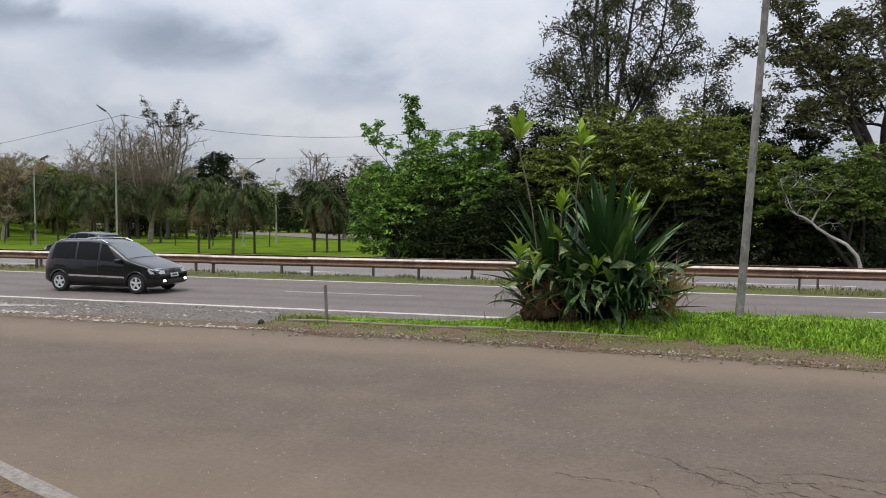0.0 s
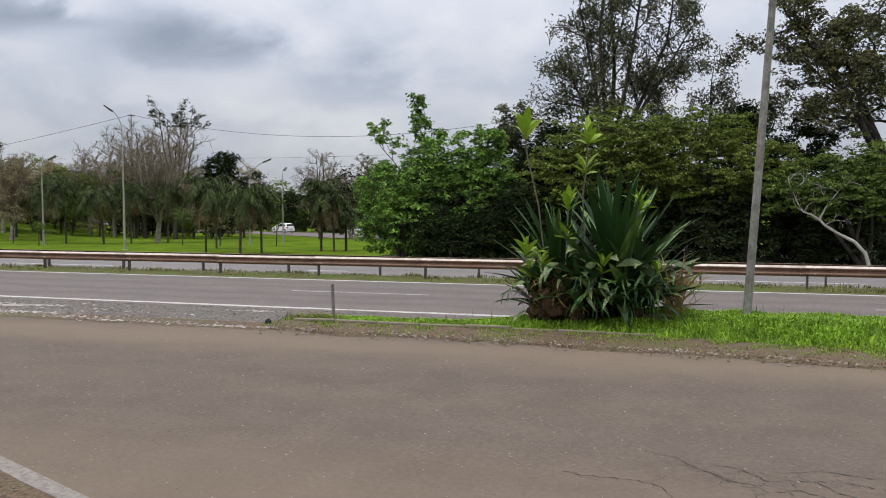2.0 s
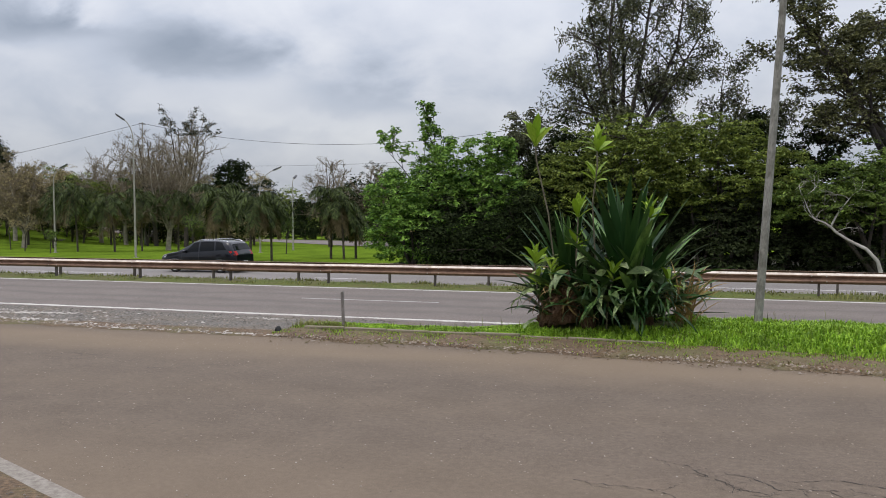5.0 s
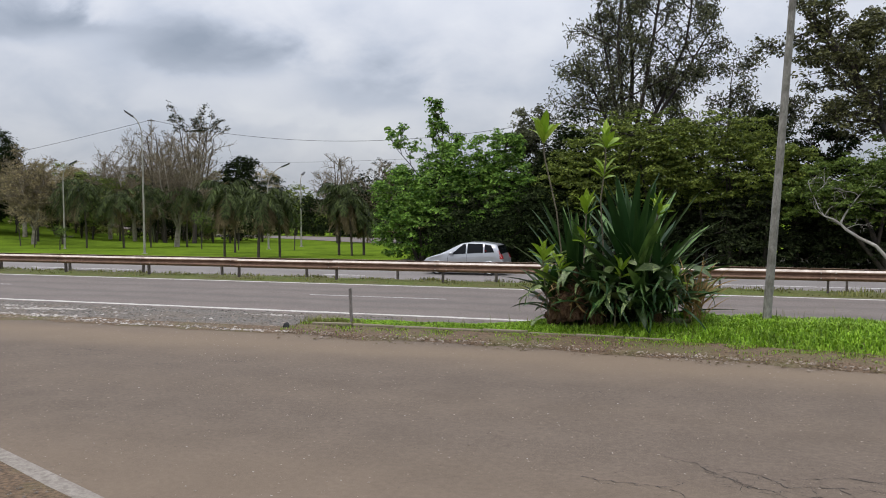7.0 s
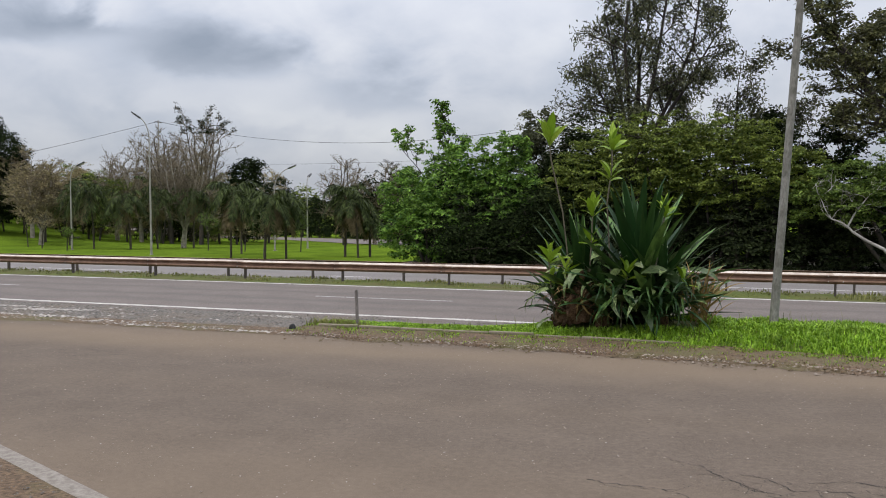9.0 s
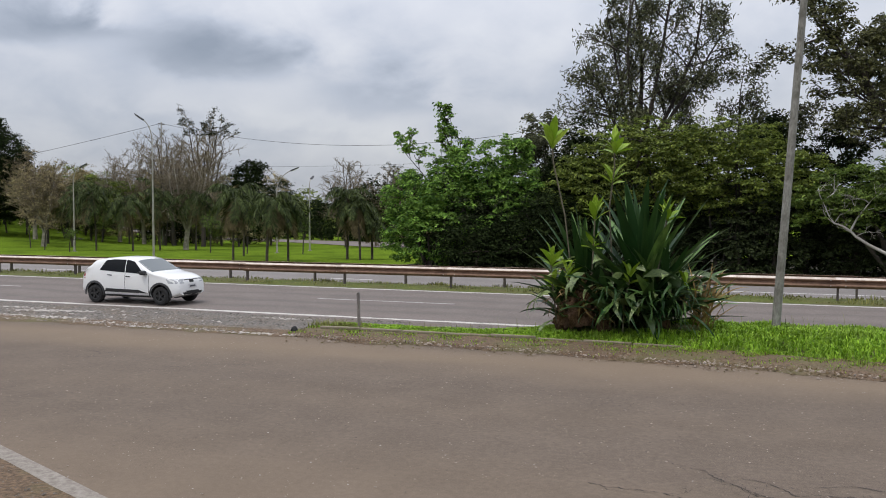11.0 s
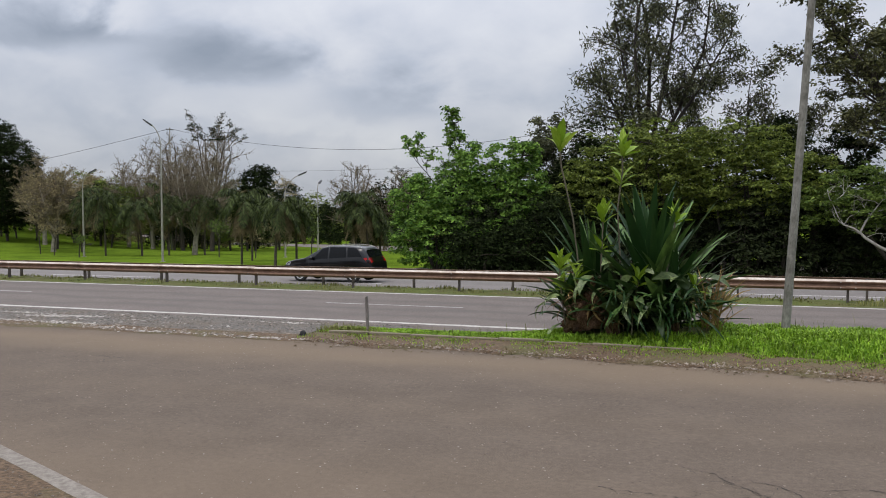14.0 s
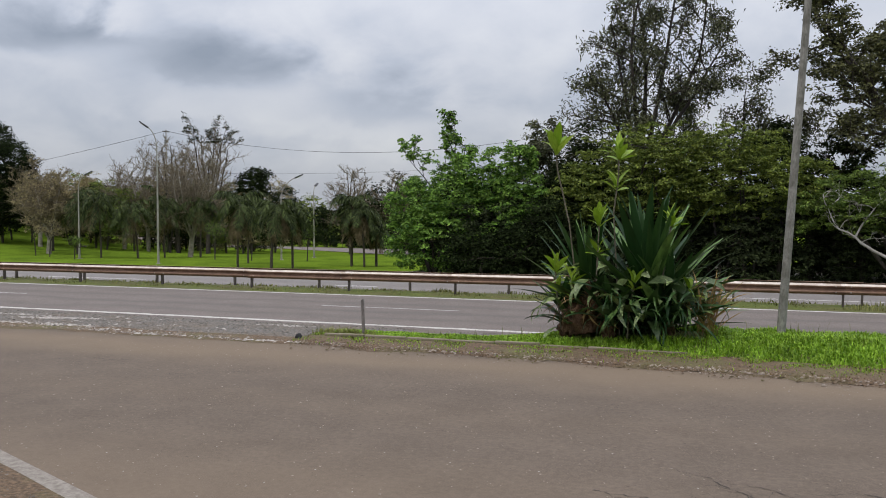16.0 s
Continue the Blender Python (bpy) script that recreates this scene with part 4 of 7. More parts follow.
    boughed("broad_dark_tree", "dark crooked tree overhanging the thicket", on_ground(1.9, 48.5), 25, 3.0,
            [(-0.6, 0.0, 4.4), (-0.1, 0.1, 5.0), (0.5, -0.1, 4.8)], 10, 2.0, M_LEAF_DARK, 0.2, 34, 0.50, 0.0, 0.4, 0.5, 0.2, 0.12, 0.0, 0.2, 0.0, g)
    boughed("dark_tree", "thin dark tree between the green and olive trees", on_ground(-11.0, 50.0), 26, 4.0,
            [(-0.4, 0.0, 3.6), (0.1, 0.1, 4.6), (0.55, -0.1, 6.0)], 10, 1.9, M_LEAF_GUM, 0.2, 26, 0.46, 0.0, 0.4, 0.45, 0.14, 0.12, 0.0, 0.2, 0.0, g)
    # closed wood behind; its near-black leaf colour stands for the deep shade there
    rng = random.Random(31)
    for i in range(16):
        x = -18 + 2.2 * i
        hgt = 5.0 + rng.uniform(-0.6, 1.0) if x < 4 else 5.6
        bushy("thicket_tree", "dense thicket tree with understory shade in its leaf colour", on_ground(x, 49.5 + rng.uniform(-1, 2.5)), 300 + i,
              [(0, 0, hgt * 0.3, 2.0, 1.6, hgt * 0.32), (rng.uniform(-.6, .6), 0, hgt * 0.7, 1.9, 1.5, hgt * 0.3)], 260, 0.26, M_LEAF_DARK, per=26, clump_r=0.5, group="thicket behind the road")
    # shrubs under the crowns, coloured dark to paint the canopy's shade
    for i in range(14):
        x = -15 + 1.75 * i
        bushy("undergrowth_shrub", "undergrowth shrub with the canopy's shade in its leaf colour", on_ground(x + rng.uniform(-.5, .5), 44.6 + rng.uniform(-.9, 1.6)), 340 + i,
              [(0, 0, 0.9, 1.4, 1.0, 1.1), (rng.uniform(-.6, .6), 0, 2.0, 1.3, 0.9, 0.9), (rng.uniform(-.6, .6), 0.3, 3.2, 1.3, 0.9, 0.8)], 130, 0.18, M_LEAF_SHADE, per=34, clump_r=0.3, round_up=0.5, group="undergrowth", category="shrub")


def build_left_trees():
    g = "park trees beyond the lawn"
    for i, (x, y, high, reach) in enumerate(((-32.8, 49.5, 4.1, 2.3), (-29.4, 48.1, 3.7, 1.9), (-28.8, 49.7, 3.4, 1.9), (-26.9, 54.4, 4.2, 2.2), (-25.6, 53.7, 3.8, 1.9), (-25.4, 55.2, 2.6, 1.5),
                                            (-52.8, 59.4, 4.9, 2.6), (-50.1, 60.7, 4.3, 2.6), (-49.6, 63.6, 4.6, 2.6), (-47.6, 66.0, 4.6, 2.5), (-57.5, 62.0, 4.6, 2.5), (-61.5, 66, 4.8, 2.6), (-36.2, 56.0, 4.0, 2.2))):
        palm("palm", "feathery palm with drooping dusty fronds" if i != 3 else "palm with many hanging dead brown fronds", on_ground(x, y, 37 * i), 50 + i, high, 22, reach, 14 if i in (0, 1, 3, 4) else 6,
             ((0.06, 0), (0.14, 0), (0, 0))[i % 3], 0.075 + 0.015 * (i % 2))
    for i, (x, y, high, wide, words, bark, mat, keep, low) in enumerate((
            (-64.5, 80, 11.6, 4.4, "large leafless tree with pale grey twigs", M_LIMB, None, 0, 0), (-59.0, 78, 12.6, 4.2, "tall leafless tree with fine upright twigs", M_BARK, None, 0, 0),
            (-48.7, 66, 8.8, 4.6, "leafless tree with pale spreading limbs", M_LIMB, None, 0, 0), (-54.6, 77, 14.2, 3.9, "tall leafless tree with a few dark top leaves", M_BARK, M_LEAF_DARK, 0.9, 0.80),
            (-69.5, 82, 9.6, 3.6, "leafless greyish tree behind the palms", M_LIMB, None, 0, 0), (-41.6, 84, 9.6, 3.0, "small leafless tree near the far road", M_BARK, None, 0, 0),
            (-37.3, 86, 9.0, 2.8, "thin dark-twigged tree near the far road", M_BARK, M_LEAF_DARK, 0.2, 0.3), (-63.0, 64, 6.8, 3.4, "leafless brownish tree on the bank", M_LIMB, M_LEAF_BROWN, 0.5, 0.3),
            (-74.0, 74, 9.0, 4.2, "leafless reddish-brown tree on the bank", M_LIMB, M_LEAF_BROWN, 0.5, 0.3), (-67.5, 69, 7.4, 3.8, "leaning leafless tree on the bank", M_BARK, M_LEAF_BROWN, 0.4, 0.3))):
        bare_tree(words, on_ground(x, y), 61 + i, high, wide, bark, mat, keep, g, low)
    # young trees on the lawn
    for i, (x, y, high) in enumerate(((-57.0, 58.0, 3.0), (-52.0, 55.5, 1.7), (-60.5, 60.0, 3.4), (-34.6, 62.0, 3.0), (-38.8, 60.5, 2.6), (-42.6, 61.0, 3.0))):
        boughed("sapling", "thin young tree with sparse leaves on the lawn", on_ground(x, y), 90 + i, high * 0.45, [(-0.3, 0, high * 0.5), (0.1, 0.1, high * 0.55), (0.4, 0, high * 0.45)], 5, 0.7, (M_LEAF_BROWN, M_LEAF_LOW)[i % 2], 0.12, 6, 0.22, 0.0, 0.5, 0.5, 0.04, 0.12, 0.0, 0.2, 0.3, "young trees on the lawn")
    bushy("dark_tree", "tall dark evergreen on the bank", on_ground(-79.3, 74.0), 67, [(0, 0, 5.0, 3.6, 3.0, 4.0), (1.0, 0, 8.4, 3.0, 2.6, 2.6), (-1.5, 0, 11.0, 2.6, 2.2, 2.2)], 1150, 0.26, M_LEAF_DARK, per=26, clump_r=0.5, group=g)
    bushy("dark_tree", "rounded dark green tree among bare trees", on_ground(-51.3, 80.0), 68, [(0, 0, 4.0, 2.0, 2.0, 3.0), (0.3, 0, 6.9, 1.6, 1.6, 1.7), (0.9, 0, 7.9, 1.1, 1.1, 1.1)], 400, 0.26, M_LEAF_DARK, per=26, clump_r=0.45, group=g)
    rng = random.Random(71)
    kinds = [M_LEAF_BROWN, M_LEAF_MID, M_LEAF_DARK, M_LEAF_MID, M_LEAF_BROWN]
    words = ("brownish thinning tree at the woodland edge", "olive green tree at the woodland edge", "dark green tree at the woodland edge")
    for i in range(46):
        row = i % 2
        x = -92 + 1.22 * i + rng.uniform(-1, 1)
        y = (78 if row else 86) + rng.uniform(-2, 5) + max(0.0, x + 56) * 0.55
        hgt = rng.uniform(5.7, 7.6) + (1.6 if row == 0 else 0) - (1.5 if x > -46 else 0)
        if -0.60 < x / y < -0.43:
            continue
        k = (0, 1, 2, 0, 1)[i % 5]
        low = 0.30 if x < -60 else 0.2
        bushy("woodland_tree", words[k], on_ground(x, y), 400 + i,
              [(0, 0, hgt * (low + 0.25), 2.3, 1.8, hgt * 0.34), (rng.uniform(-1.2, 1.2), 0, hgt * 0.74, 1.8, 1.6, hgt * 0.26)], 150, 0.22, (M_LEAF_BROWN, M_LEAF_MID, M_LEAF_DARK)[k], per=30, clump_r=0.40, group="woodland edge", trunk_r=0.1)
    for i in range(34):
        x = -96 + 1.3 * i + rng.uniform(-0.6, 0.6)
        y = 90 + rng.uniform(-3, 6) + max(0.0, x + 60) * 0.4
        if -0.60 < x / y < -0.43:
            continue
        k = (2, 0, 2, 0)[i % 4]
        bushy("woodland_shrub", ("brownish shrub under the woodland trees", "olive shrub under the woodland trees", "dark shrub under the woodland trees")[k], on_ground(x, y), 600 + i,
              [(0, 0, 1.2, 1.9, 1.4, 1.5), (rng.uniform(-1, 1), 0, 2.6, 1.7, 1.3, 1.3)], 85, 0.24, (M_LEAF_BROWN, M_LEAF_MID, M_LEAF_DARK)[k], per=22, clump_r=0.5, group="woodland edge", category="shrub", trunk_r=0.06)
    # low dark growth along the far side of the curving road
    hedge = [(-4, 97), (-22, 101), (-31, 107), (-41, 117), (-53, 130), (-72, 142), (-100, 150)]
    for i in range(36):
        u = i / 36 * (len(hedge) - 1)
        (ax, ay), (bx, by) = hedge[int(u)], hedge[int(u) + 1]
        x, y = ax + (bx - ax) * (u % 1) + rng.uniform(-0.8, 0.8), ay + (by - ay) * (u % 1) + rng.uniform(-0.5, 1.5)
        bushy("roadside_shrub", "dark roadside shrub beyond the far road", on_ground(x, y), 800 + i, [(0, 0, 1.0, 2.4, 1.4, 1.3), (rng.uniform(-1, 1), 0.4, 2.2, 2.0, 1.4, 1.4)], 60, 0.36, M_LEAF_DARK, per=16, clump_r=0.45, group="far roadside growth", category="shrub", trunk_r=0.05)
    # far wood beyond the curving road
    line = [(-14, 102), (-25, 108), (-35, 116), (-45, 125), (-55, 133), (-65, 141), (-80, 150), (-100, 156), (-130, 160), (-170, 162)]
    for i in range(44):
        u = i / 44 * (len(line) - 1)
        (ax, ay), (bx, by) = line[int(u)], line[int(u) + 1]
        x, y = ax + (bx - ax) * (u % 1) + rng.uniform(-1.5, 1.5), ay + (by - ay) * (u % 1) + rng.uniform(-1, 6)
        hgt = rng.uniform(6.5, 10.5)
        bushy("distant_tree", "distant dark green tree beyond the far road", on_ground(x, y), 500 + i,
              [(0, 0, hgt * 0.4, 4.0, 3.0, hgt * 0.4), (rng.uniform(-1, 1), 0, hgt * 0.75, 3.0, 2.4, hgt * 0.25)], 150, 0.55, (M_LEAF_DARK, M_LEAF_MID, M_LEAF_DARK)[i % 3], per=14, clump_r=0.9, group="distant wood")


# a sheet over the lawn; its dark colour paints the shade beneath the trees
def build_shade_floor():
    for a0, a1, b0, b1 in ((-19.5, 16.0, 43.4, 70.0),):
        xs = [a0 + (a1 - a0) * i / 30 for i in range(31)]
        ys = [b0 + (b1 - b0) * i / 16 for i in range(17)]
        sheet("leaf_litter", xs, ys, lambda x, y: ground_z(x, y) + 0.10 + 0.05 * noise.noise(Vector((x * 0.7, y * 0.7, 4))), M_SHADE_FLOOR, "dark sheet standing for the shaded ground under the trees", "leaf litter")


build_shade_floor()


def build_far_road():
    pts = [(-10, 84), (-25, 88), (-37, 96), (-48, 108), (-60, 120), (-76, 130), (-100, 138), (-140, 142), (-220, 144)]
    v, f = [], []
    for i, (x, y) in enumerate(pts):
        a = Vector(pts[max(0, i - 1)])
        b = Vector(pts[min(len(pts) - 1, i + 1)])
        d = (b - a).normalized()
        for o in (-9.0, 9.0):
            px, py = x - d.y * o, y + d.x * o
            v.append((px, py, ground_z(px, py) + 0.06))
        if i:
            f.append((2 * i - 2, 2 * i - 1, 2 * i + 1, 2 * i))
    tagged(new("far_road", mesh_of("far_road", v, f, [M_HIGHWAY])), "pale road curving away beyond the lawn", "road", "", "structure")


build_right_trees()
build_left_trees()
build_far_road()


# unseen tree line, added behind the camera so car sides reflect trees, not sky
def build_rear_trees():
    r = random.Random(81)
    base = bushy("unseen_rear_tree", "unseen dark tree added behind the camera for car reflections", on_ground(-60, -34), 700, [(0, 0, 4.5, 4.2, 3.0, 4.2), (0.8, 0, 8.5, 3.0, 2.4, 2.8)], 150, 0.7, M_LEAF_DARK, per=14, clump_r=0.8, group="roadside tree line")
    for i in range(1, 24):
        copy_thing(base, on_ground(-60 + 6.2 * i + r.uniform(-1.5, 1.5), -34 + r.uniform(-6, 5), r.uniform(0, 360)))


build_rear_trees()


# ---- cars ----
M_TYRE = mottled("tyre_rubber", (0.012, 0.012, 0.012), (0.025, 0.025, 0.025), None, 40.0, 1.0, 0.9, 0, 0.2, 0.003)
M_ALLOY = mottled("alloy_wheel", (0.55, 0.55, 0.55), (0.68, 0.68, 0.68), None, 30.0, 1.0, 0.4, 0.25, 0.05, 0.002)
M_DARKRIM = mottled("dark_wheel", (0.02, 0.02, 0.02), (0.035, 0.035, 0.035), None, 30.0, 1.0, 0.5, 0.2, 0.05, 0.002)
M_TRIM = mottled("black_plastic_trim", (0.014, 0.014, 0.015), (0.024, 0.024, 0.025), None, 60.0, 1.0, 0.6, 0, 0.1, 0.002)
M_CHROME = mottled("bright_trim", (0.55, 0.55, 0.56), (0.66, 0.66, 0.67), None, 30.0, 1.0, 0.25, 0.9, 0)
M_PLATE = mottled("number_plate", (0.50, 0.50, 0.50), (0.60, 0.60, 0.60), None, 10.0, 1.0, 0.5, 0, 0)
M_BAR = mottled("plate_bar", (0.05, 0.05, 0.06), (0.07, 0.07, 0.08), None, 10.0, 1.0, 0.5, 0, 0)


def paint(name, col, metal=0.0, rough=0.28):
    m, n, l, b = material(name, rough, metal, 0.2)
    vec = n.new("ShaderNodeTexCoord").outputs["Object"]
    f, raw = noise_fac(n, l, vec, 2.5, 6.0, 0.4, 0.75)
    g, _ = noise_fac(n, l, vec, 120.0, 2.0, 0.3, 0.7)
    dusty = tuple(c * 0.95 + 0.002 for c in col)
    l.new(mix_col(n, l, f, mix_col(n, l, g, col, tuple(c * 0.92 for c in col)), dusty), b.inputs["Base Color"])
    b.inputs["Coat Weight"].default_value, b.inputs["Coat Roughness"].default_value = 0.75, 0.02
    return m


def tinted(name, col, rough=0.03):
    m, n, l, b = material(name, rough, 0.0, 0.17)
    b.inputs["Base Color"].default_value = (*col, 1)
    return m


M_TINT = tinted("tinted_car_glass", (0.005, 0.006, 0.007))
# pale base colour paints in the sky that a windscreen reflects
M_SCREEN = tinted("sky_pale_windscreen_glass", (0.16, 0.175, 0.18))
M_LENS = tinted("clear_lamp_lens", (0.40, 0.41, 0.42), 0.15)
M_RED = tinted("red_lamp_lens", (0.35, 0.012, 0.01), 0.15)


def lamp_on(name, col, power):
    m, n, l, b = material(name, 0.2)
    b.inputs["Base Color"].default_value = (*col, 1)
    b.inputs["Emission Color"].default_value = (*col, 1)
    b.inputs["Emission Strength"].default_value = power
    return m


M_FOG = lamp_on("lit_fog_lamp", (1.0, 0.93, 0.8), 3.0)


def along(points, d):
    xs = [p[0] for p in points]
    return float(np.interp(d, xs, [p[1] for p in points]))


class Shape:
    """A car body as sections across its length; d runs from the front bumper backwards."""

    def __init__(s, L, W, top, belt, clear=0.2, tumble=0.27):
        s.L, s.W, s.top, s.belt, s.clear, s.tumble = L, W, top, belt, clear, tumble

    def half(s, d):
        front = [(0, 0.76), (0.05, 0.83), (0.15, 0.90), (0.4, 0.965), (0.9, 1.0)]
        back = [(0, 0.85), (0.06, 0.91), (0.2, 0.96), (0.5, 0.99), (0.9, 1.0)]
        return s.W / 2 * min(along(front, d), along(back, s.L - d))

    def section(s, d):
        w, t, b = s.half(d), along(s.top, d), along(s.belt, d)
        b = min(b, t - 0.02)
        H = t - b
        zb = s.clear + 0.10 * max(0.0, 1 - d / 0.35) + 0.12 * max(0.0, 1 - (s.L - d) / 0.4)
        zb = min(zb, b - 0.08)
        wr = w * 0.95 - s.tumble * max(0.0, H - 0.06)
        g = min(0.075, H * 0.35)
        mid = zb + (b - zb) * 0.5
        return [(0, zb), (w * 0.82, zb), (w * 0.955, zb + 0.05), (w * 0.985, zb + (b - zb) * 0.25), (w, mid), (w * 0.99, b - (b - zb) * 0.2), (w * 0.96, b),
                (w * 0.96 * 0.5 + (wr + 0.02) * 0.5 + 0.008, b + (t - g - b) * 0.5), (wr + 0.01, t - g), (wr * 0.9, t - g * 0.35), (wr * 0.55, t - g * 0.08), (0, t)]

    def at(s, d, v):
        q = s.section(d)
        i = min(int(v), len(q) - 2)
        k = v - i
        y, z = q[i][0] * (1 - k) + q[i + 1][0] * k, q[i][1] * (1 - k) + q[i + 1][1] * k
        return Vector((s.L / 2 - d, y, z))

    def normal(s, d, v):
        e = 0.02
        a = s.at(min(s.L, d + e), v) - s.at(max(0, d - e), v)
        b = s.at(d, min(11, v + 0.05)) - s.at(d, max(0, v - 0.05))
        n = a.cross(b)
        n.normalize()
        return n if n.y >= 0 else -n

    def patch(s, d0, d1, v0, v1, side, lift=0.006, nd=8, nv=4, skirt=True):
        """A panel on the body's side; d0 and d1 may be (lower, upper) pairs."""
        lo0, up0 = d0 if isinstance(d0, tuple) else (d0, d0)
        lo1, up1 = d1 if isinstance(d1, tuple) else (d1, d1)
        vs, fs = [], []
        for i in range(nd + 1):
            for j in range(nv + 1):
                k = j / nv
                a, b = lo0 * (1 - k) + up0 * k, lo1 * (1 - k) + up1 * k
                d = a + (b - a) * i / nd
                v = v0 + (v1 - v0) * k
                p = s.at(d, v) + s.normal(d, v) * lift
                vs.append((p.x, p.y * side, p.z))
        for i in range(nd):
            for j in range(nv):
                q = (i * (nv + 1) + j, (i + 1) * (nv + 1) + j, (i + 1) * (nv + 1) + j + 1, i * (nv + 1) + j + 1)
                fs.append(q if side < 0 else q[::-1])
        return vs, fs

    def screen(s, d0, d1, wide=0.9, lift=0.006, n=6):
        """A curved pane over the middle of the body between d0 and d1."""
        vs, fs = [], []
        for i in range(n + 1):
            d = d0 + (d1 - d0) * i / n
            for j in range(9):
                k = -1 + j / 4
                v = 11 - abs(k) * 2.6 * wide
                p = s.at(d, v) + Vector((0, 0, lift)) + (Vector((lift, 0, 0)) if d0 < s.L / 2 else Vector((-lift, 0, 0)))
                vs.append((p.x, p.y * (1 if k >= 0 else -1), p.z))
        for i in range(n):
            for j in range(8):
                fs.append((i * 9 + j, i * 9 + j + 1, (i + 1) * 9 + j + 1, (i + 1) * 9 + j))
        return vs, fs

    def nose(s, z0, z1, y0, y1, front=True, lift=0.008, ny=6, nz=3):
        """A panel on the front or back face between heights z0 and z1 and y0 and y1."""
        vs, fs = [], []
        for j in range(nz + 1):
            z = z0 + (z1 - z0) * j / nz
            for i in range(ny + 1):
                y = y0 + (y1 - y0) * i / ny
                d = None
                for k in range(80):
                    dd = k * 0.012
                    q = s.section(dd if front else s.L - dd)
                    # widest point of the section at this height
                    wy = 0.0
                    for a, b in zip(q, q[1:]):
                        if min(a[1], b[1]) - 1e-6 <= z <= max(a[1], b[1]) + 1e-6:
                            u = 0 if abs(b[1] - a[1]) < 1e-6 else (z - a[1]) / (b[1] - a[1])
                            wy = max(wy, a[0] + (b[0] - a[0]) * u)
                    if wy >= abs(y):
                        d = dd
                        break
                d = 0.9 if d is None else d
                vs.append(((s.L / 2 - d + lift) * (1 if front else -1), y, z))
        for j in range(nz):
            for i in range(ny):
                fs.append((j * (ny + 1) + i, j * (ny + 1) + i + 1, (j + 1) * (ny + 1) + i + 1, (j + 1) * (ny + 1) + i))
        return vs, fs


def body_mesh(s, wheels, r_arch, mat):
    ds = sorted(set([0, 0.02, 0.05, 0.1, 0.18, 0.3, 0.45] + [0.6 + 0.1 * i for i in range(int((s.L - 0.9) / 0.1))] + [s.L - 0.3, s.L - 0.2, s.L - 0.12, s.L - 0.06, s.L - 0.03, s.L]))
    rows = []
    for d in ds:
        q = s.section(d)
        full = [(y, z) for y, z in q] + [(-y, z) for y, z in reversed(q[1:-1])]
        rows.append([(s.L / 2 - d, y, z) for y, z in full])
    n = len(rows[0])
    v = [p for row in rows for p in row]
    f = []
    for i in range(len(rows) - 1):
        for j in range(n):
            f.append((i * n + j, i * n + (j + 1) % n, (i + 1) * n + (j + 1) % n, (i + 1) * n + j))
    f.append(tuple(range(n))[::-1])
    f.append(tuple((len(rows) - 1) * n + j for j in range(n)))
    me = mesh_of("body", v, f, [mat, M_TRIM])
    bm = bmesh.new()
    bm.from_mesh(me)
    bmesh.ops.recalc_face_normals(bm, faces=bm.faces[:])
    bm.to_mesh(me)
    bm.free()
    ob = new("body_work", me)
    cut = bmesh.new()
    for x in wheels:
        for side in (-1, 1):
            bmesh.ops.create_cone(cut, cap_ends=True, segments=28, radius1=r_arch, radius2=r_arch, depth=0.6,
                                  matrix=Matrix.Translation((x, side * (s.W / 2 + 0.05), 0.31)) @ Matrix.Rotation(radians(90), 4, "X"))
    cm = bpy.data.meshes.new("cut")
    cut.to_mesh(cm)
    cut.free()
    cm.materials.append(M_TRIM)
    cob = new("cut_work", cm)
    mod = ob.modifiers.new("arches", "BOOLEAN")
    mod.object, mod.operation, mod.solver = cob, "DIFFERENCE", "EXACT"
    done = bpy.data.meshes.new_from_object(ob.evaluated_get(bpy.context.evaluated_depsgraph_get()))
    done.name = "body"
    bpy.data.objects.remove(ob)
    bpy.data.objects.remove(cob)
    done.polygons.foreach_set("use_smooth", [len(p.vertices) == 4 and p.area < 0.09 for p in done.polygons])
    return done


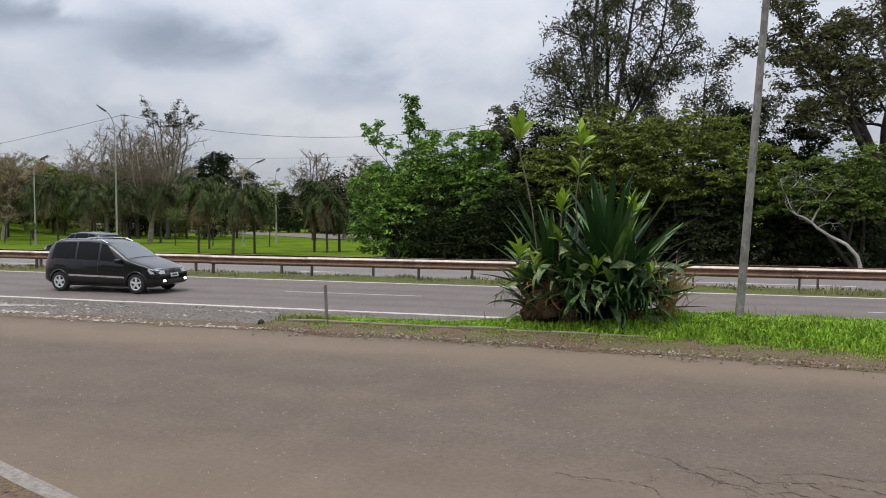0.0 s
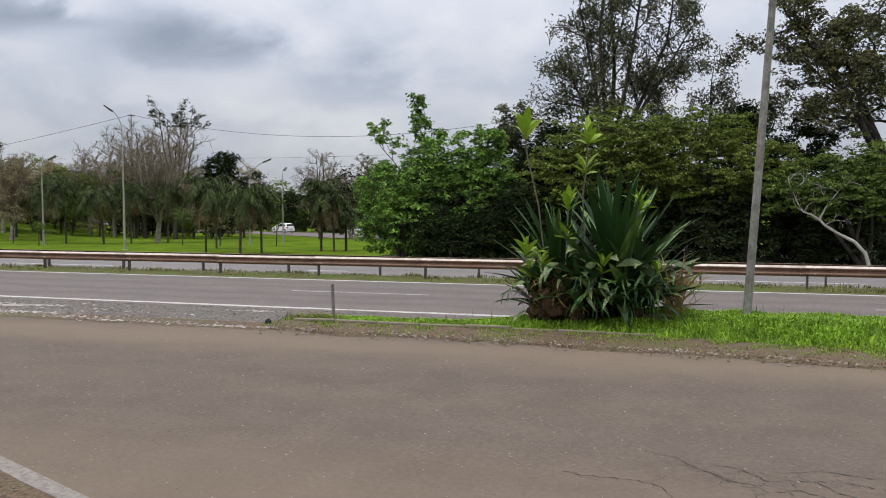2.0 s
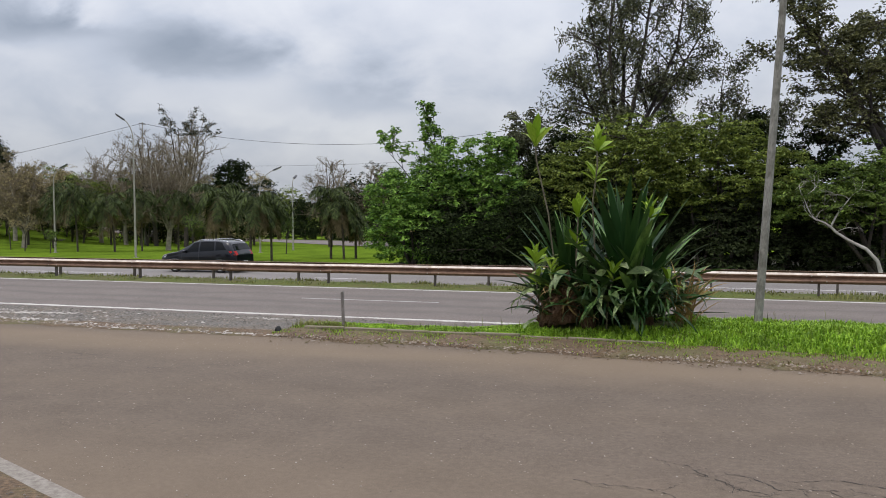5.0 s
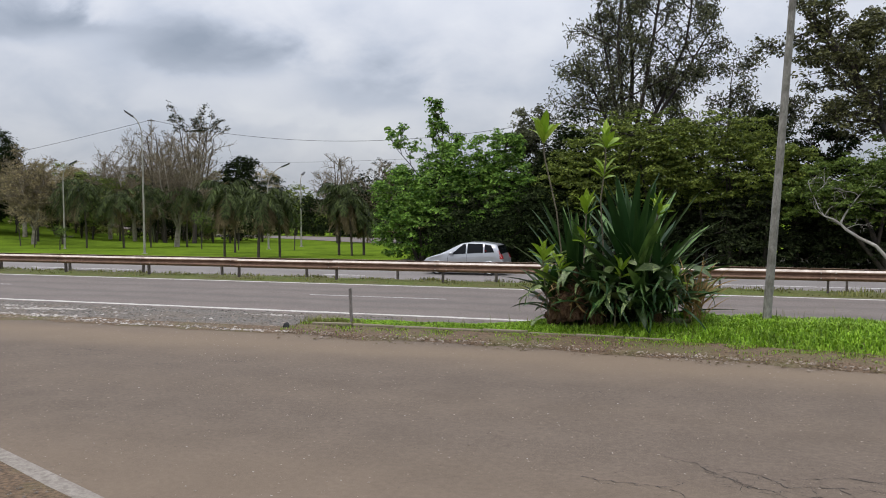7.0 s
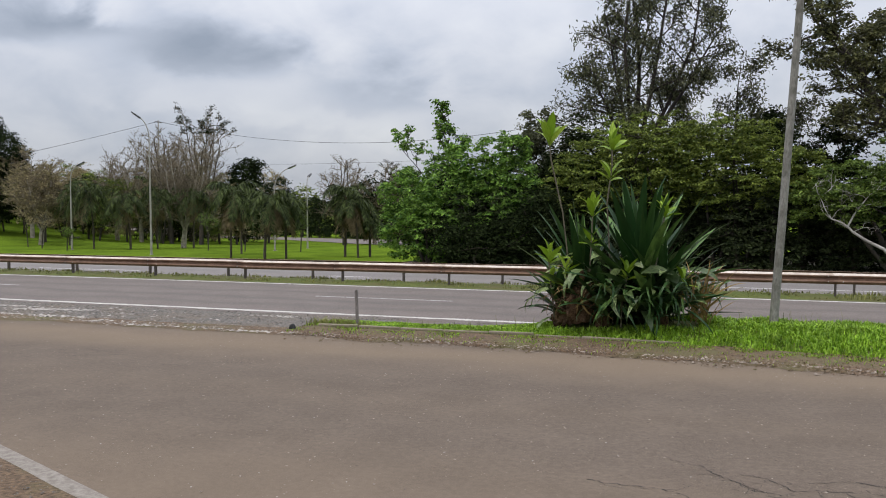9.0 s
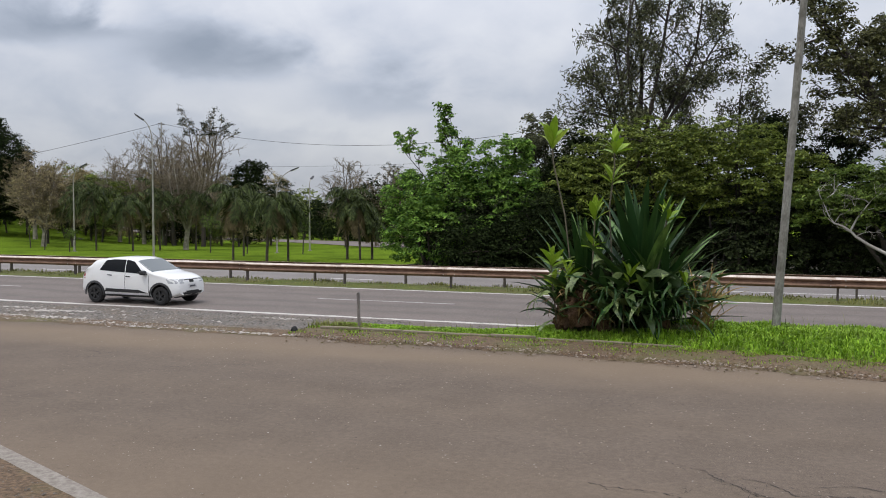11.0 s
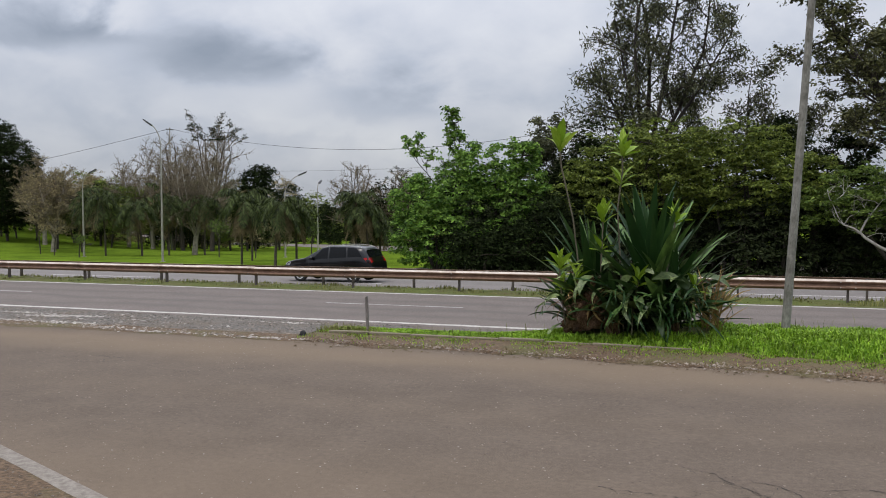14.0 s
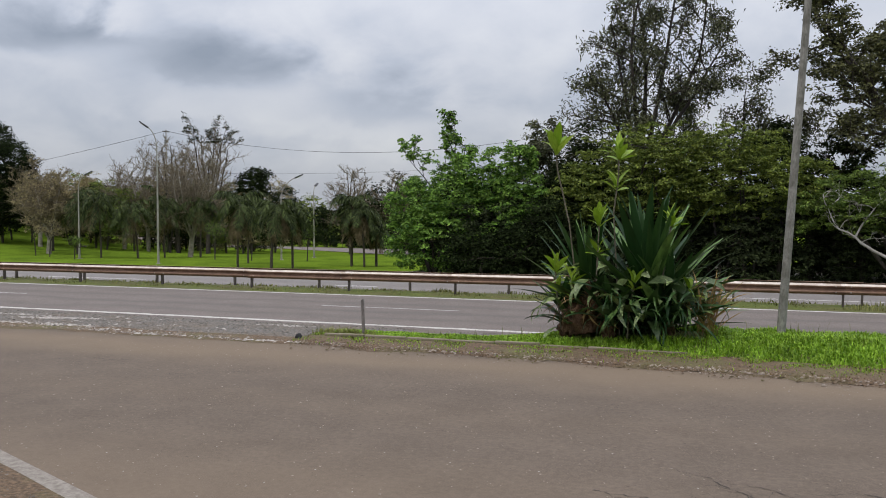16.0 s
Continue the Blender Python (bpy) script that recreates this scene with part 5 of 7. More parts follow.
def wheel_meshes(r, w, rim_mat, spokes=5):
    prof = [(0.62 * r, -w / 2 + 0.01), (0.86 * r, -w / 2), (0.97 * r, -w / 2 + 0.02), (r, -w / 4), (r, w / 4), (0.97 * r, w / 2 - 0.02), (0.86 * r, w / 2), (0.62 * r, w / 2 - 0.01)]
    n = 28
    v = [(q * math.cos(2 * math.pi * i / n), y, q * math.sin(2 * math.pi * i / n)) for q, y in prof for i in range(n)]
    f = [(j * n + i, j * n + (i + 1) % n, (j + 1) * n + (i + 1) % n, (j + 1) * n + i) for j in range(len(prof) - 1) for i in range(n)]
    tyre = mesh_of("tyre", v, f, [M_TYRE], True)
    bm = bmesh.new()
    ri = 0.64 * r
    bmesh.ops.create_cone(bm, cap_ends=True, segments=24, radius1=ri * 0.9, radius2=ri * 0.9, depth=w * 0.5, matrix=Matrix.Rotation(radians(90), 4, "X"))
    for face in bm.faces:
        face.material_index = 1
    for side in (-1, 1):
        hub = bmesh.ops.create_cone(bm, cap_ends=True, segments=14, radius1=ri * 0.24, radius2=ri * 0.2, depth=0.03, matrix=Matrix.Translation((0, side * w * 0.42, 0)) @ Matrix.Rotation(radians(-90 * side), 4, "X"))
        for k in range(spokes):
            bmesh.ops.create_cube(bm, size=1.0, matrix=Matrix.Rotation(2 * math.pi * k / spokes, 4, "Y") @ Matrix.Translation((0, side * w * 0.40, ri * 0.55)) @ Matrix.Diagonal((ri * 0.30, 0.03, ri * 0.86, 1)))
    # outer ring
    for side in (-1, 1):
        a = [bm.verts.new((q * math.cos(2 * math.pi * i / 28), y * side, q * math.sin(2 * math.pi * i / 28))) for q, y in ((ri * 1.0, w * 0.5), (ri * 0.86, w * 0.46), (ri * 0.86, 0.0)) for i in range(28)]
        for j in range(2):
            for i in range(28):
                bm.faces.new((a[j * 28 + i], a[j * 28 + (i + 1) % 28], a[(j + 1) * 28 + (i + 1) % 28], a[(j + 1) * 28 + i]))
    me = bpy.data.meshes.new("rim")
    bm.to_mesh(me)
    bm.free()
    me.materials.append(rim_mat)
    me.materials.append(M_DARKRIM)
    return tyre, me


def car(label, L, W, base, nose, top, belt, pane, mat, rim, at_windows, screens, r=0.31, clear=0.2, cladding=False, rails=None, spare=False, bars=False, fog=False, moulding=None,
        lamp_z=(0.62, 0.78), tail=(0.75, 1.0), group="", plate_z=0.5, step=False, size=1.0, wedge=False):
    """A car with body, panes, lamps, doors and wheels, facing +x."""
    ob = thing("car", label, "car", group)
    s = Shape(L, W, top, belt, clear)
    wx = (L / 2 - nose, L / 2 - nose - base)
    piece("body", body_mesh(s, wx, r + 0.045, mat), ob)

    def pan(name, vf, m, lab="", parent=None):
        vs, fs = vf
        me = mesh_of(name, vs, fs, [m], True)
        return piece(name, me, parent or ob, lab)

    for side in (-1, 1):
        for a, b in at_windows:
            pan("side_window", s.patch(a, b, 6.12, 8.05, side, 0.007), M_TINT, "dark tinted side window")
        for k, (a, b) in enumerate(pane):
            door = pan("door", s.patch(a, b, 2.7, 6.02, side, 0.007), mat)
            vs, fs = s.patch(b - 0.22, b - 0.04, 5.25, 5.45, side, 0.03, 3, 1)
            pan("door_handle", (vs, fs), M_TRIM if cladding else mat, "", door)
            pan("door_seam", s.patch(a - 0.014, a, 2.7, 6.0, side, 0.0085, 1, 4), M_TRIM)
        pan("sill", s.patch(nose + r + 0.06, nose + base - r - 0.06, 1.6, 2.9 if cladding and not wedge else 2.2, side, 0.012, 8, 2), M_TRIM, "black plastic sill")
        if step:
            pan("side_step", s.patch(nose + r + 0.1, nose + base - r - 0.1, 1.3, 1.75, side, 0.05, 8, 1), M_CHROME, "bright side step")
        if wedge:
            pan("door_trim", s.patch((nose + r + 0.12, nose + r + 0.5), (nose + base - r - 0.12, nose + base - r - 0.16), 2.75, 3.35, side, 0.016, 8, 2), M_TRIM, "black wedge-shaped door trim")
        if moulding:
            pan("side_moulding", s.patch(nose + r + 0.08, nose + base - r - 0.08, 3.55, 3.85, side, 0.02, 8, 1), moulding, "thin side moulding strip")
        y = side * s.half(nose + 0.4)
        # arch lips
        for x in wx:
            n = 20
            vs, fs = [], []
            for i in range(n + 1):
                a = radians(-8 + 196 * i / n)
                for q, dy in ((r + 0.045, 0.016), (r + (0.11 if cladding else 0.07), 0.012), (r + (0.115 if cladding else 0.074), -0.02)):
                    px, pz = x + q * math.cos(a), 0.31 + q * math.sin(a)
                    vs.append((px, side * (s.half(L / 2 - px) * 0.992 + dy), pz))
            for i in range(n):
                for j in range(2):
                    fs.append((i * 3 + j, i * 3 + j + 1, i * 3 + 3 + j + 1, i * 3 + 3 + j))
            pan("wheel_arch", (vs, fs), M_TRIM if cladding else mat)
        pan("headlight", s.nose(lamp_z[0], lamp_z[1], side * W * 0.24, side * W * 0.465, ny=10), M_LENS, "clear headlight")
        pan("tail_light", s.nose(tail[0], tail[1], side * W * 0.31, side * W * 0.472, False, ny=10), M_RED, "red tail light")
        if fog:
            pan("fog_light", s.nose(0.37, 0.44, side * W * 0.27, side * W * 0.34, True, 0.016), M_FOG, "lit round fog light")
        mb = box_bm(0.17, 0.2, 0.14, 0.045)
        d0 = at_windows[0][0][0] + 0.12
        p = s.at(d0, 6.1)
        part("mirror", mb, M_TRIM if cladding else mat, ob, smooth=True, at=Matrix.Translation((p.x, side * (p.y + 0.1), p.z + 0.06)))
        if rails:
            d0, d1 = rails[:2]
            pts = [s.at(d0 + (d1 - d0) * i / 8, 9.0) + Vector((0, 0, 0.045 if 0 < i < 8 else 0.0)) for i in range(9)]
            v, f = tubes([((a.x, a.y * side, a.z), (b.x, b.y * side, b.z), 0.018, 0.018) for a, b in zip(pts, pts[1:])], 6)
            piece("roof_rail", mesh_of("roof_rail", v, f, [rails[2]], True), ob)
    if bars:
        for d in bars:
            p = s.at(d, 9.3)
            part("roof_bar", box_bm(0.06, p.y * 2 + 0.1, 0.03, 0.01), M_CHROME, ob, at=Matrix.Translation((p.x, 0, along(top, d) + 0.075)))
            for side in (-1, 1):
                part("bar_foot", box_bm(0.08, 0.06, 0.12, 0.01), M_TRIM, ob, at=Matrix.Translation((p.x, side * p.y, p.z + 0.02)))
    pan("windscreen", s.screen(screens[0], screens[1], 0.93), M_SCREEN, "sloping windscreen")
    pan("rear_window", s.screen(screens[3], screens[2], 0.88), M_TINT, "dark rear window")
    pan("grille", s.nose(lamp_z[0] + 0.02, lamp_z[1] - 0.02, -W * 0.22, W * 0.22), M_TRIM, "dark grille")
    pan("lower_intake", s.nose(0.33, 0.44, -W * 0.2, W * 0.2), M_TRIM)
    for front in (True, False):
        plate = pan("number_plate", s.nose(plate_z, plate_z + 0.12, -0.2, 0.2, front, 0.022), M_PLATE, "pale number plate")
        pan("plate_bar", s.nose(plate_z + 0.035, plate_z + 0.085, -0.14, 0.14, front, 0.026), M_BAR, "", plate)
    if cladding:
        pan("front_bumper_trim", s.nose(0.30, 0.40, -W * 0.4, W * 0.4, True, 0.012), M_TRIM)
        pan("rear_bumper_trim", s.nose(0.36, 0.52, -W * 0.4, W * 0.4, False, 0.012), M_TRIM)
    if spare:
        ty, rm = wheel_meshes(0.30, 0.2, M_DARKRIM)
        piece("spare_wheel", ty, ob, "covered spare wheel on the tailgate", at=pose(-L / 2 - 0.14, 0.1, 0.88, 0, 0, 90))
    part("underbody", box_bm(base + 0.9, W * 0.72, 0.14, 0.02), M_TRIM, ob, at=pose((wx[0] + wx[1]) / 2, 0, clear + 0.08))
    tyre, rm = wheel_meshes(r, 0.2, rim)
    wheels = []
    for x in wx:
        for side in (-1, 1):
            w = new("wheel")
            w.parent = ob
            w.matrix_basis = pose(x, side * (W / 2 - 0.115), r)
            piece("tyre", tyre, w)
            piece("rim", rm, w)
            wheels.append(w)
    ob.scale = (size, size, size)
    return ob, wheels, r * size


BLACK = paint("black_car_paint", (0.0022, 0.0022, 0.003))
INK = paint("dark_blue_black_paint", (0.004, 0.005, 0.009), 0.3)
WHITE = paint("white_car_paint", (0.80, 0.80, 0.79))
SILVER = paint("silver_car_paint", (0.46, 0.47, 0.49), 0.6, 0.32)

HATCH_TOP = [(0, .45), (.04, .63), (.16, .78), (.6, .92), (.95, 1.0), (1.05, 1.03), (1.8, 1.46), (2.15, 1.52), (2.75, 1.53), (3.4, 1.46), (3.6, 1.40), (3.85, 1.02), (3.93, .8), (3.95, .5)]
HATCH_BELT = [(0, .58), (.5, .80), (1.05, .92), (2.2, .96), (3.7, 1.04), (3.95, .8)]


def build_cars():
    made = {}
    made["van"] = car("black minivan with a roof hatch rail and five-spoke alloy wheels", 4.32, 1.74, 2.87, 0.81,
                      [(0, .42), (.03, .60), (.1, .74), (.45, .88), (.95, 1.02), (1.08, 1.06), (1.85, 1.53), (2.2, 1.615), (2.8, 1.64), (3.7, 1.615), (4.0, 1.585), (4.1, 1.54), (4.24, 1.15), (4.30, .9), (4.32, .5)],
                      [(0, .58), (.5, .78), (1.1, .92), (2.2, .97), (3.9, 1.02), (4.32, .8)], [(1.25, 2.2), (2.2, 3.05)], BLACK, M_ALLOY,
                      [((1.28, 1.95), (2.15, 2.15)), ((2.23, 2.23), (3.02, 3.02)), ((3.10, 3.10), (4.02, 3.9))], (1.14, 1.86, 4.22, 4.10), 0.315, 0.19,
                      rails=(2.0, 3.9, M_CHROME), fog=True, moulding=M_CHROME, size=0.955)
    made["fox"] = car("black high-riding hatchback with roof bars and a rear spare wheel", 3.95, 1.68, 2.465, 0.80,
                      [(0, .45), (.03, .62), (.1, .77), (.45, .90), (.95, 1.02), (1.03, 1.05), (1.78, 1.50), (2.1, 1.57), (2.7, 1.585), (3.45, 1.53), (3.62, 1.47), (3.84, 1.05), (3.93, .8), (3.95, .5)],
                      HATCH_BELT, [(1.15, 2.3)], BLACK, M_ALLOY,
                      [((1.2, 1.88), (2.25, 2.25)), ((2.33, 2.33), (3.55, 3.3))], (1.08, 1.78, 3.82, 3.64), 0.325, 0.24, cladding=True,
                      rails=(1.9, 3.4, M_CHROME), spare=True, bars=(2.05, 2.95), moulding=M_TRIM, lamp_z=(0.66, 0.82), step=True, size=0.955)
    made["mini"] = car("small white hatchback with black wheels and dark cladding", 3.70, 1.60, 2.50, 0.63,
                       [(0, .48), (.02, .68), (.07, .83), (.4, .94), (.82, 1.0), (.92, 1.02), (1.56, 1.385), (1.9, 1.455), (2.4, 1.46), (2.95, 1.41), (3.2, 1.355), (3.52, 1.03), (3.66, .84), (3.70, .5)],
                       [(0, .6), (.5, .82), (1.0, .93), (2.2, .98), (3.5, 1.06), (3.7, .8)], [(1.05, 1.95), (1.95, 2.65)], WHITE, M_DARKRIM,
                       [((1.08, 1.64), (1.94, 1.94)), ((1.97, 1.97), (2.95, 2.72))], (0.96, 1.56, 3.5, 3.22), 0.29, 0.22, cladding=True, lamp_z=(0.68, 0.82), plate_z=0.52, size=0.91, wedge=True)
    made["silver"] = car("silver compact hatchback with a short sloping bonnet", 3.90, 1.69, 2.50, 0.76,
                         [(0, .42), (.05, .63), (.2, .78), (.65, .92), (.85, .97), (1.85, 1.46), (2.3, 1.525), (2.9, 1.515), (3.45, 1.44), (3.62, 1.37), (3.8, .96), (3.88, .75), (3.9, .5)],
                         [(0, .56), (.5, .80), (1.0, .90), (2.2, .97), (3.6, 1.06), (3.9, .75)], [(1.3, 2.2), (2.2, 2.95)], SILVER, M_ALLOY,
                         [((1.35, 2.0), (2.15, 2.15)), ((2.22, 2.22), (2.98, 2.95)), ((3.05, 3.02), (3.5, 3.35))], (0.92, 1.84, 3.78, 3.62), 0.30, 0.18, tail=(0.78, 1.15), size=0.945)
    suv_top = [(0, .5), (.04, .76), (.16, .92), (.9, 1.06), (1.1, 1.09), (2.0, 1.59), (2.45, 1.66), (3.3, 1.66), (4.0, 1.60), (4.2, 1.52), (4.44, 1.1), (4.54, .9), (4.57, .55)]
    suv_belt = [(0, .66), (.5, .90), (1.2, 1.0), (2.4, 1.05), (4.0, 1.16), (4.57, .9)]
    made["suv_blue"] = car("dark blue-black sport utility car with bright roof rails", 4.57, 1.84, 2.66, 0.94, suv_top, suv_belt, [(1.4, 2.4), (2.4, 3.3)], INK, M_ALLOY,
                           [((1.45, 2.05), (2.35, 2.35)), ((2.43, 2.43), (3.3, 3.25)), ((3.37, 3.32), (4.0, 3.7))], (1.15, 1.98, 4.40, 4.22), 0.345, 0.24, rails=(2.2, 4.0, M_CHROME), tail=(0.92, 1.12), lamp_z=(0.76, 0.9), size=0.94)
    made["suv_black"] = car("black sport utility car with grey roof rails", 4.60, 1.84, 2.70, 0.92, suv_top[:-1] + [(4.60, .55)], suv_belt[:-1] + [(4.60, .9)], [(1.4, 2.4), (2.4, 3.3)], BLACK, M_ALLOY,
                            [((1.45, 2.05), (2.35, 2.35)), ((2.43, 2.43), (3.3, 3.25)), ((3.37, 3.32), (4.1, 3.8))], (1.15, 1.98, 4.40, 4.22), 0.345, 0.22, rails=(2.2, 4.0, M_GALV), tail=(0.90, 1.14), lamp_z=(0.76, 0.9), size=0.955)
    hatch = [(1.15, 2.1), (2.1, 2.9)]
    wins = [((1.2, 1.85), (2.05, 2.05)), ((2.13, 2.13), (2.9, 2.85)), ((2.97, 2.93), (3.5, 3.25))]
    made["hatch"] = car("black hatchback with red tail lights", 3.95, 1.70, 2.50, 0.80, HATCH_TOP, HATCH_BELT, hatch, BLACK, M_ALLOY, wins, (1.08, 1.78, 3.82, 3.62), 0.31, 0.18)
    made["white_a"] = car("white hatchback on the far road", 3.95, 1.70, 2.50, 0.80, HATCH_TOP, HATCH_BELT, hatch, WHITE, M_ALLOY, wins, (1.08, 1.78, 3.82, 3.62), 0.31, 0.18)
    made["white_b"] = car("white tall hatchback on the far road", 3.95, 1.70, 2.50, 0.80, [(d, z * (1.06 if z > 0.6 else 1)) for d, z in HATCH_TOP], HATCH_BELT, hatch, WHITE, M_ALLOY, wins, (1.08, 1.78, 3.82, 3.62), 0.31, 0.18)
    return made


CARS = build_cars()


# ---- the sword-leaved plant and its neighbours on the bank ----
def each_leafy(name, dark, light, rough=0.4, gloss=0.4, through=0.1, rare=2.4):
    """Like leafy(), but each leaf is an object of its own."""
    m, n, l, b = material(name, rough, 0.0, gloss)
    o = n.new("ShaderNodeObjectInfo")
    skew = n.new("ShaderNodeMath")
    skew.operation = "POWER"
    skew.inputs[1].default_value = rare
    l.new(o.outputs["Random"], skew.inputs[0])
    vec = n.new("ShaderNodeTexCoord").outputs["Object"]
    col = mix_col(n, l, skew.outputs[0], dark, light)
    f, raw = noise_fac(n, l, vec, 3.0, 4.0, 0.35, 0.7, stretch=(1, 6, 6))
    col = mix_col(n, l, f, col, tuple(0.75 * c for c in dark))
    l.new(col, b.inputs["Base Color"])
    add_bump(n, l, b, raw, 0.15, 0.01)
    t = n.new("ShaderNodeBsdfTranslucent")
    l.new(col, t.inputs["Color"])
    s = n.new("ShaderNodeMixShader")
    s.inputs[0].default_value = through
    l.new(b.outputs[0], s.inputs[1])
    l.new(t.outputs[0], s.inputs[2])
    l.new(s.outputs[0], n["Material Output"].inputs[0])
    return m


# light ends of sword and broad leaves include sky glints put into the colour
M_SWORD_EACH = each_leafy("deep_green_sword_leaves_with_glints", (0.018, 0.056, 0.014), (0.175, 0.30, 0.075), 0.42, 0.25, 0.05)
M_LIME_EACH = each_leafy("lime_green_cane_leaves", (0.20, 0.33, 0.02), (0.48, 0.62, 0.09), 0.45, 0.3, 0.3)
M_BROAD_EACH = each_leafy("broad_green_leaves_with_glints", (0.026, 0.058, 0.013), (0.56, 0.68, 0.28), 0.4, 0.4, 0.15, 1.5)
M_STRAW_EACH = each_leafy("dry_straw_leaves", (0.30, 0.20, 0.08), (0.60, 0.42, 0.20), 0.85, 0.15, 0.15)
M_STEM = mottled("cane_stem", (0.10, 0.085, 0.055), (0.17, 0.15, 0.10), (0.07, 0.06, 0.045), 30.0, 4.0, 0.85, 0, 0.3, 0.004)
M_STUMP = mottled("fibrous_dead_stump", (0.060, 0.032, 0.018), (0.23, 0.14, 0.082), (0.035, 0.020, 0.013), 26.0, 5.0, 0.95, 0, 1.0, 0.03, 0.2, (3, 3, 0.6))


def blade_mesh(name, mat, wide, arch, fold=0.25, n=9, belly=0.35, twist=0.0):
    """A leaf of length 1 along +x that bends downwards by arch, widest at belly, folded along its middle."""
    v, f = [], []
    p, a = Vector((0, 0, 0)), 0.0
    for i in range(n + 1):
        k = i / n
        w = wide * (math.sin(math.pi * min(1.0, (k + 0.02) / (2 * belly))) if k < belly else math.cos(math.pi / 2 * (k - belly) / (1 - belly)) ** 0.8) * 0.5 + 0.0015
        w = max(w, wide * 0.22 * (1 - k))
        up = Vector((-math.sin(a), 0, math.cos(a)))
        tw = twist * k
        side = Vector((0, math.cos(tw), math.sin(tw)))
        v += [tuple(p + side * w + up * w * fold), tuple(p), tuple(p - side * w + up * w * fold)]
        if i:
            b = 3 * (i - 1)
            f += [(b, b + 3, b + 4, b + 1), (b + 1, b + 4, b + 5, b + 2)]
        a -= arch / n * (0.5 + k)
        p = p + Vector((math.cos(a), 0, math.sin(a))) / n
    return mesh_of(name, v, f, [mat], True)


def leaf_at(base, azim, rise, size, roll=0.0, fat=1.0):
    return Matrix.Translation(base) @ pose(0, 0, 0, 0, 0, azim) @ pose(0, 0, 0, 0, -rise, 0) @ pose(0, 0, 0, roll, 0, 0) @ Matrix.Diagonal((size, size * fat, size, 1))


BACK = 0.38


def build_sword_plant(label, at, seed, count, long, core_h, arches, spread=(8, 86), wide=0.092):
    r = random.Random(seed)
    ob = thing("sword_leaved_plant", label, "plant", "ornamental clump on the bank", at=pose(at[0], at[1] + BACK, at[2]))
    kinds = [blade_mesh("leaf", M_SWORD_EACH, wide, a, 0.35, 8, 0.3) for a in arches]
    core = lathe([(0.13, -0.35), (0.17, 0.2), (0.15, core_h * 0.7), (0.05, core_h)], 10)
    part("core", core, M_STUMP, ob, "fibrous core", True)
    for i in range(count):
        k = i / count
        rise = spread[0] + (spread[1] - spread[0]) * k ** 0.8 + r.uniform(-6, 6)
        size = r.uniform(*long) * (0.88 + 0.12 * math.sin(math.pi * k))
        az = 137.5 * i + r.uniform(-12, 12)
        piece("leaf", kinds[i % len(kinds)], ob, at=leaf_at((0.05 * math.cos(radians(az)), 0.05 * math.sin(radians(az)), core_h * (0.35 + 0.6 * k)), az, rise, size, r.uniform(-25, 25), r.uniform(0.85, 1.25)))
    return ob


def build_cane(label, path, tops, seed, leaf=0.42, count=13, rad=0.018):
    r = random.Random(seed)
    base = Vector(path[0])
    ob = thing("cane_plant", label, "plant", "ornamental clump on the bank", at=Matrix.Translation(base + Vector((0, BACK, 0))))
    pts = [Vector(p) - base for p in path]
    v, f = tubes([(a, b, rad, rad * 0.9) for a, b in zip(pts, pts[1:])], 7)
    piece("stem", mesh_of("stem", v, f, [M_STEM], True), ob)
    kinds = [blade_mesh("leaf", M_LIME_EACH, w, a, 0.3, 6, 0.5) for w, a in ((0.27, 0.5), (0.24, 0.9), (0.30, 0.2))]
    for k, (z, n, rise0, rise1, big) in enumerate(tops):
        p = pts[-1].copy()
        for a, b in zip(pts, pts[1:]):
            if a.z <= z - base.z <= b.z:
                p = a.lerp(b, (z - base.z - a.z) / (b.z - a.z))
        for i in range(n):
            q = i / max(1, n - 1)
            az = 137.5 * i + 40 * k + r.uniform(-20, 20)
            piece("leaf", kinds[(i + k) % 3], ob, at=leaf_at(tuple(p + Vector((0, 0, 0.12 * q))), az, rise0 + (rise1 - rise0) * q + r.uniform(-8, 8), leaf * big * r.uniform(0.8, 1.15), r.uniform(-30, 30)))
    return ob


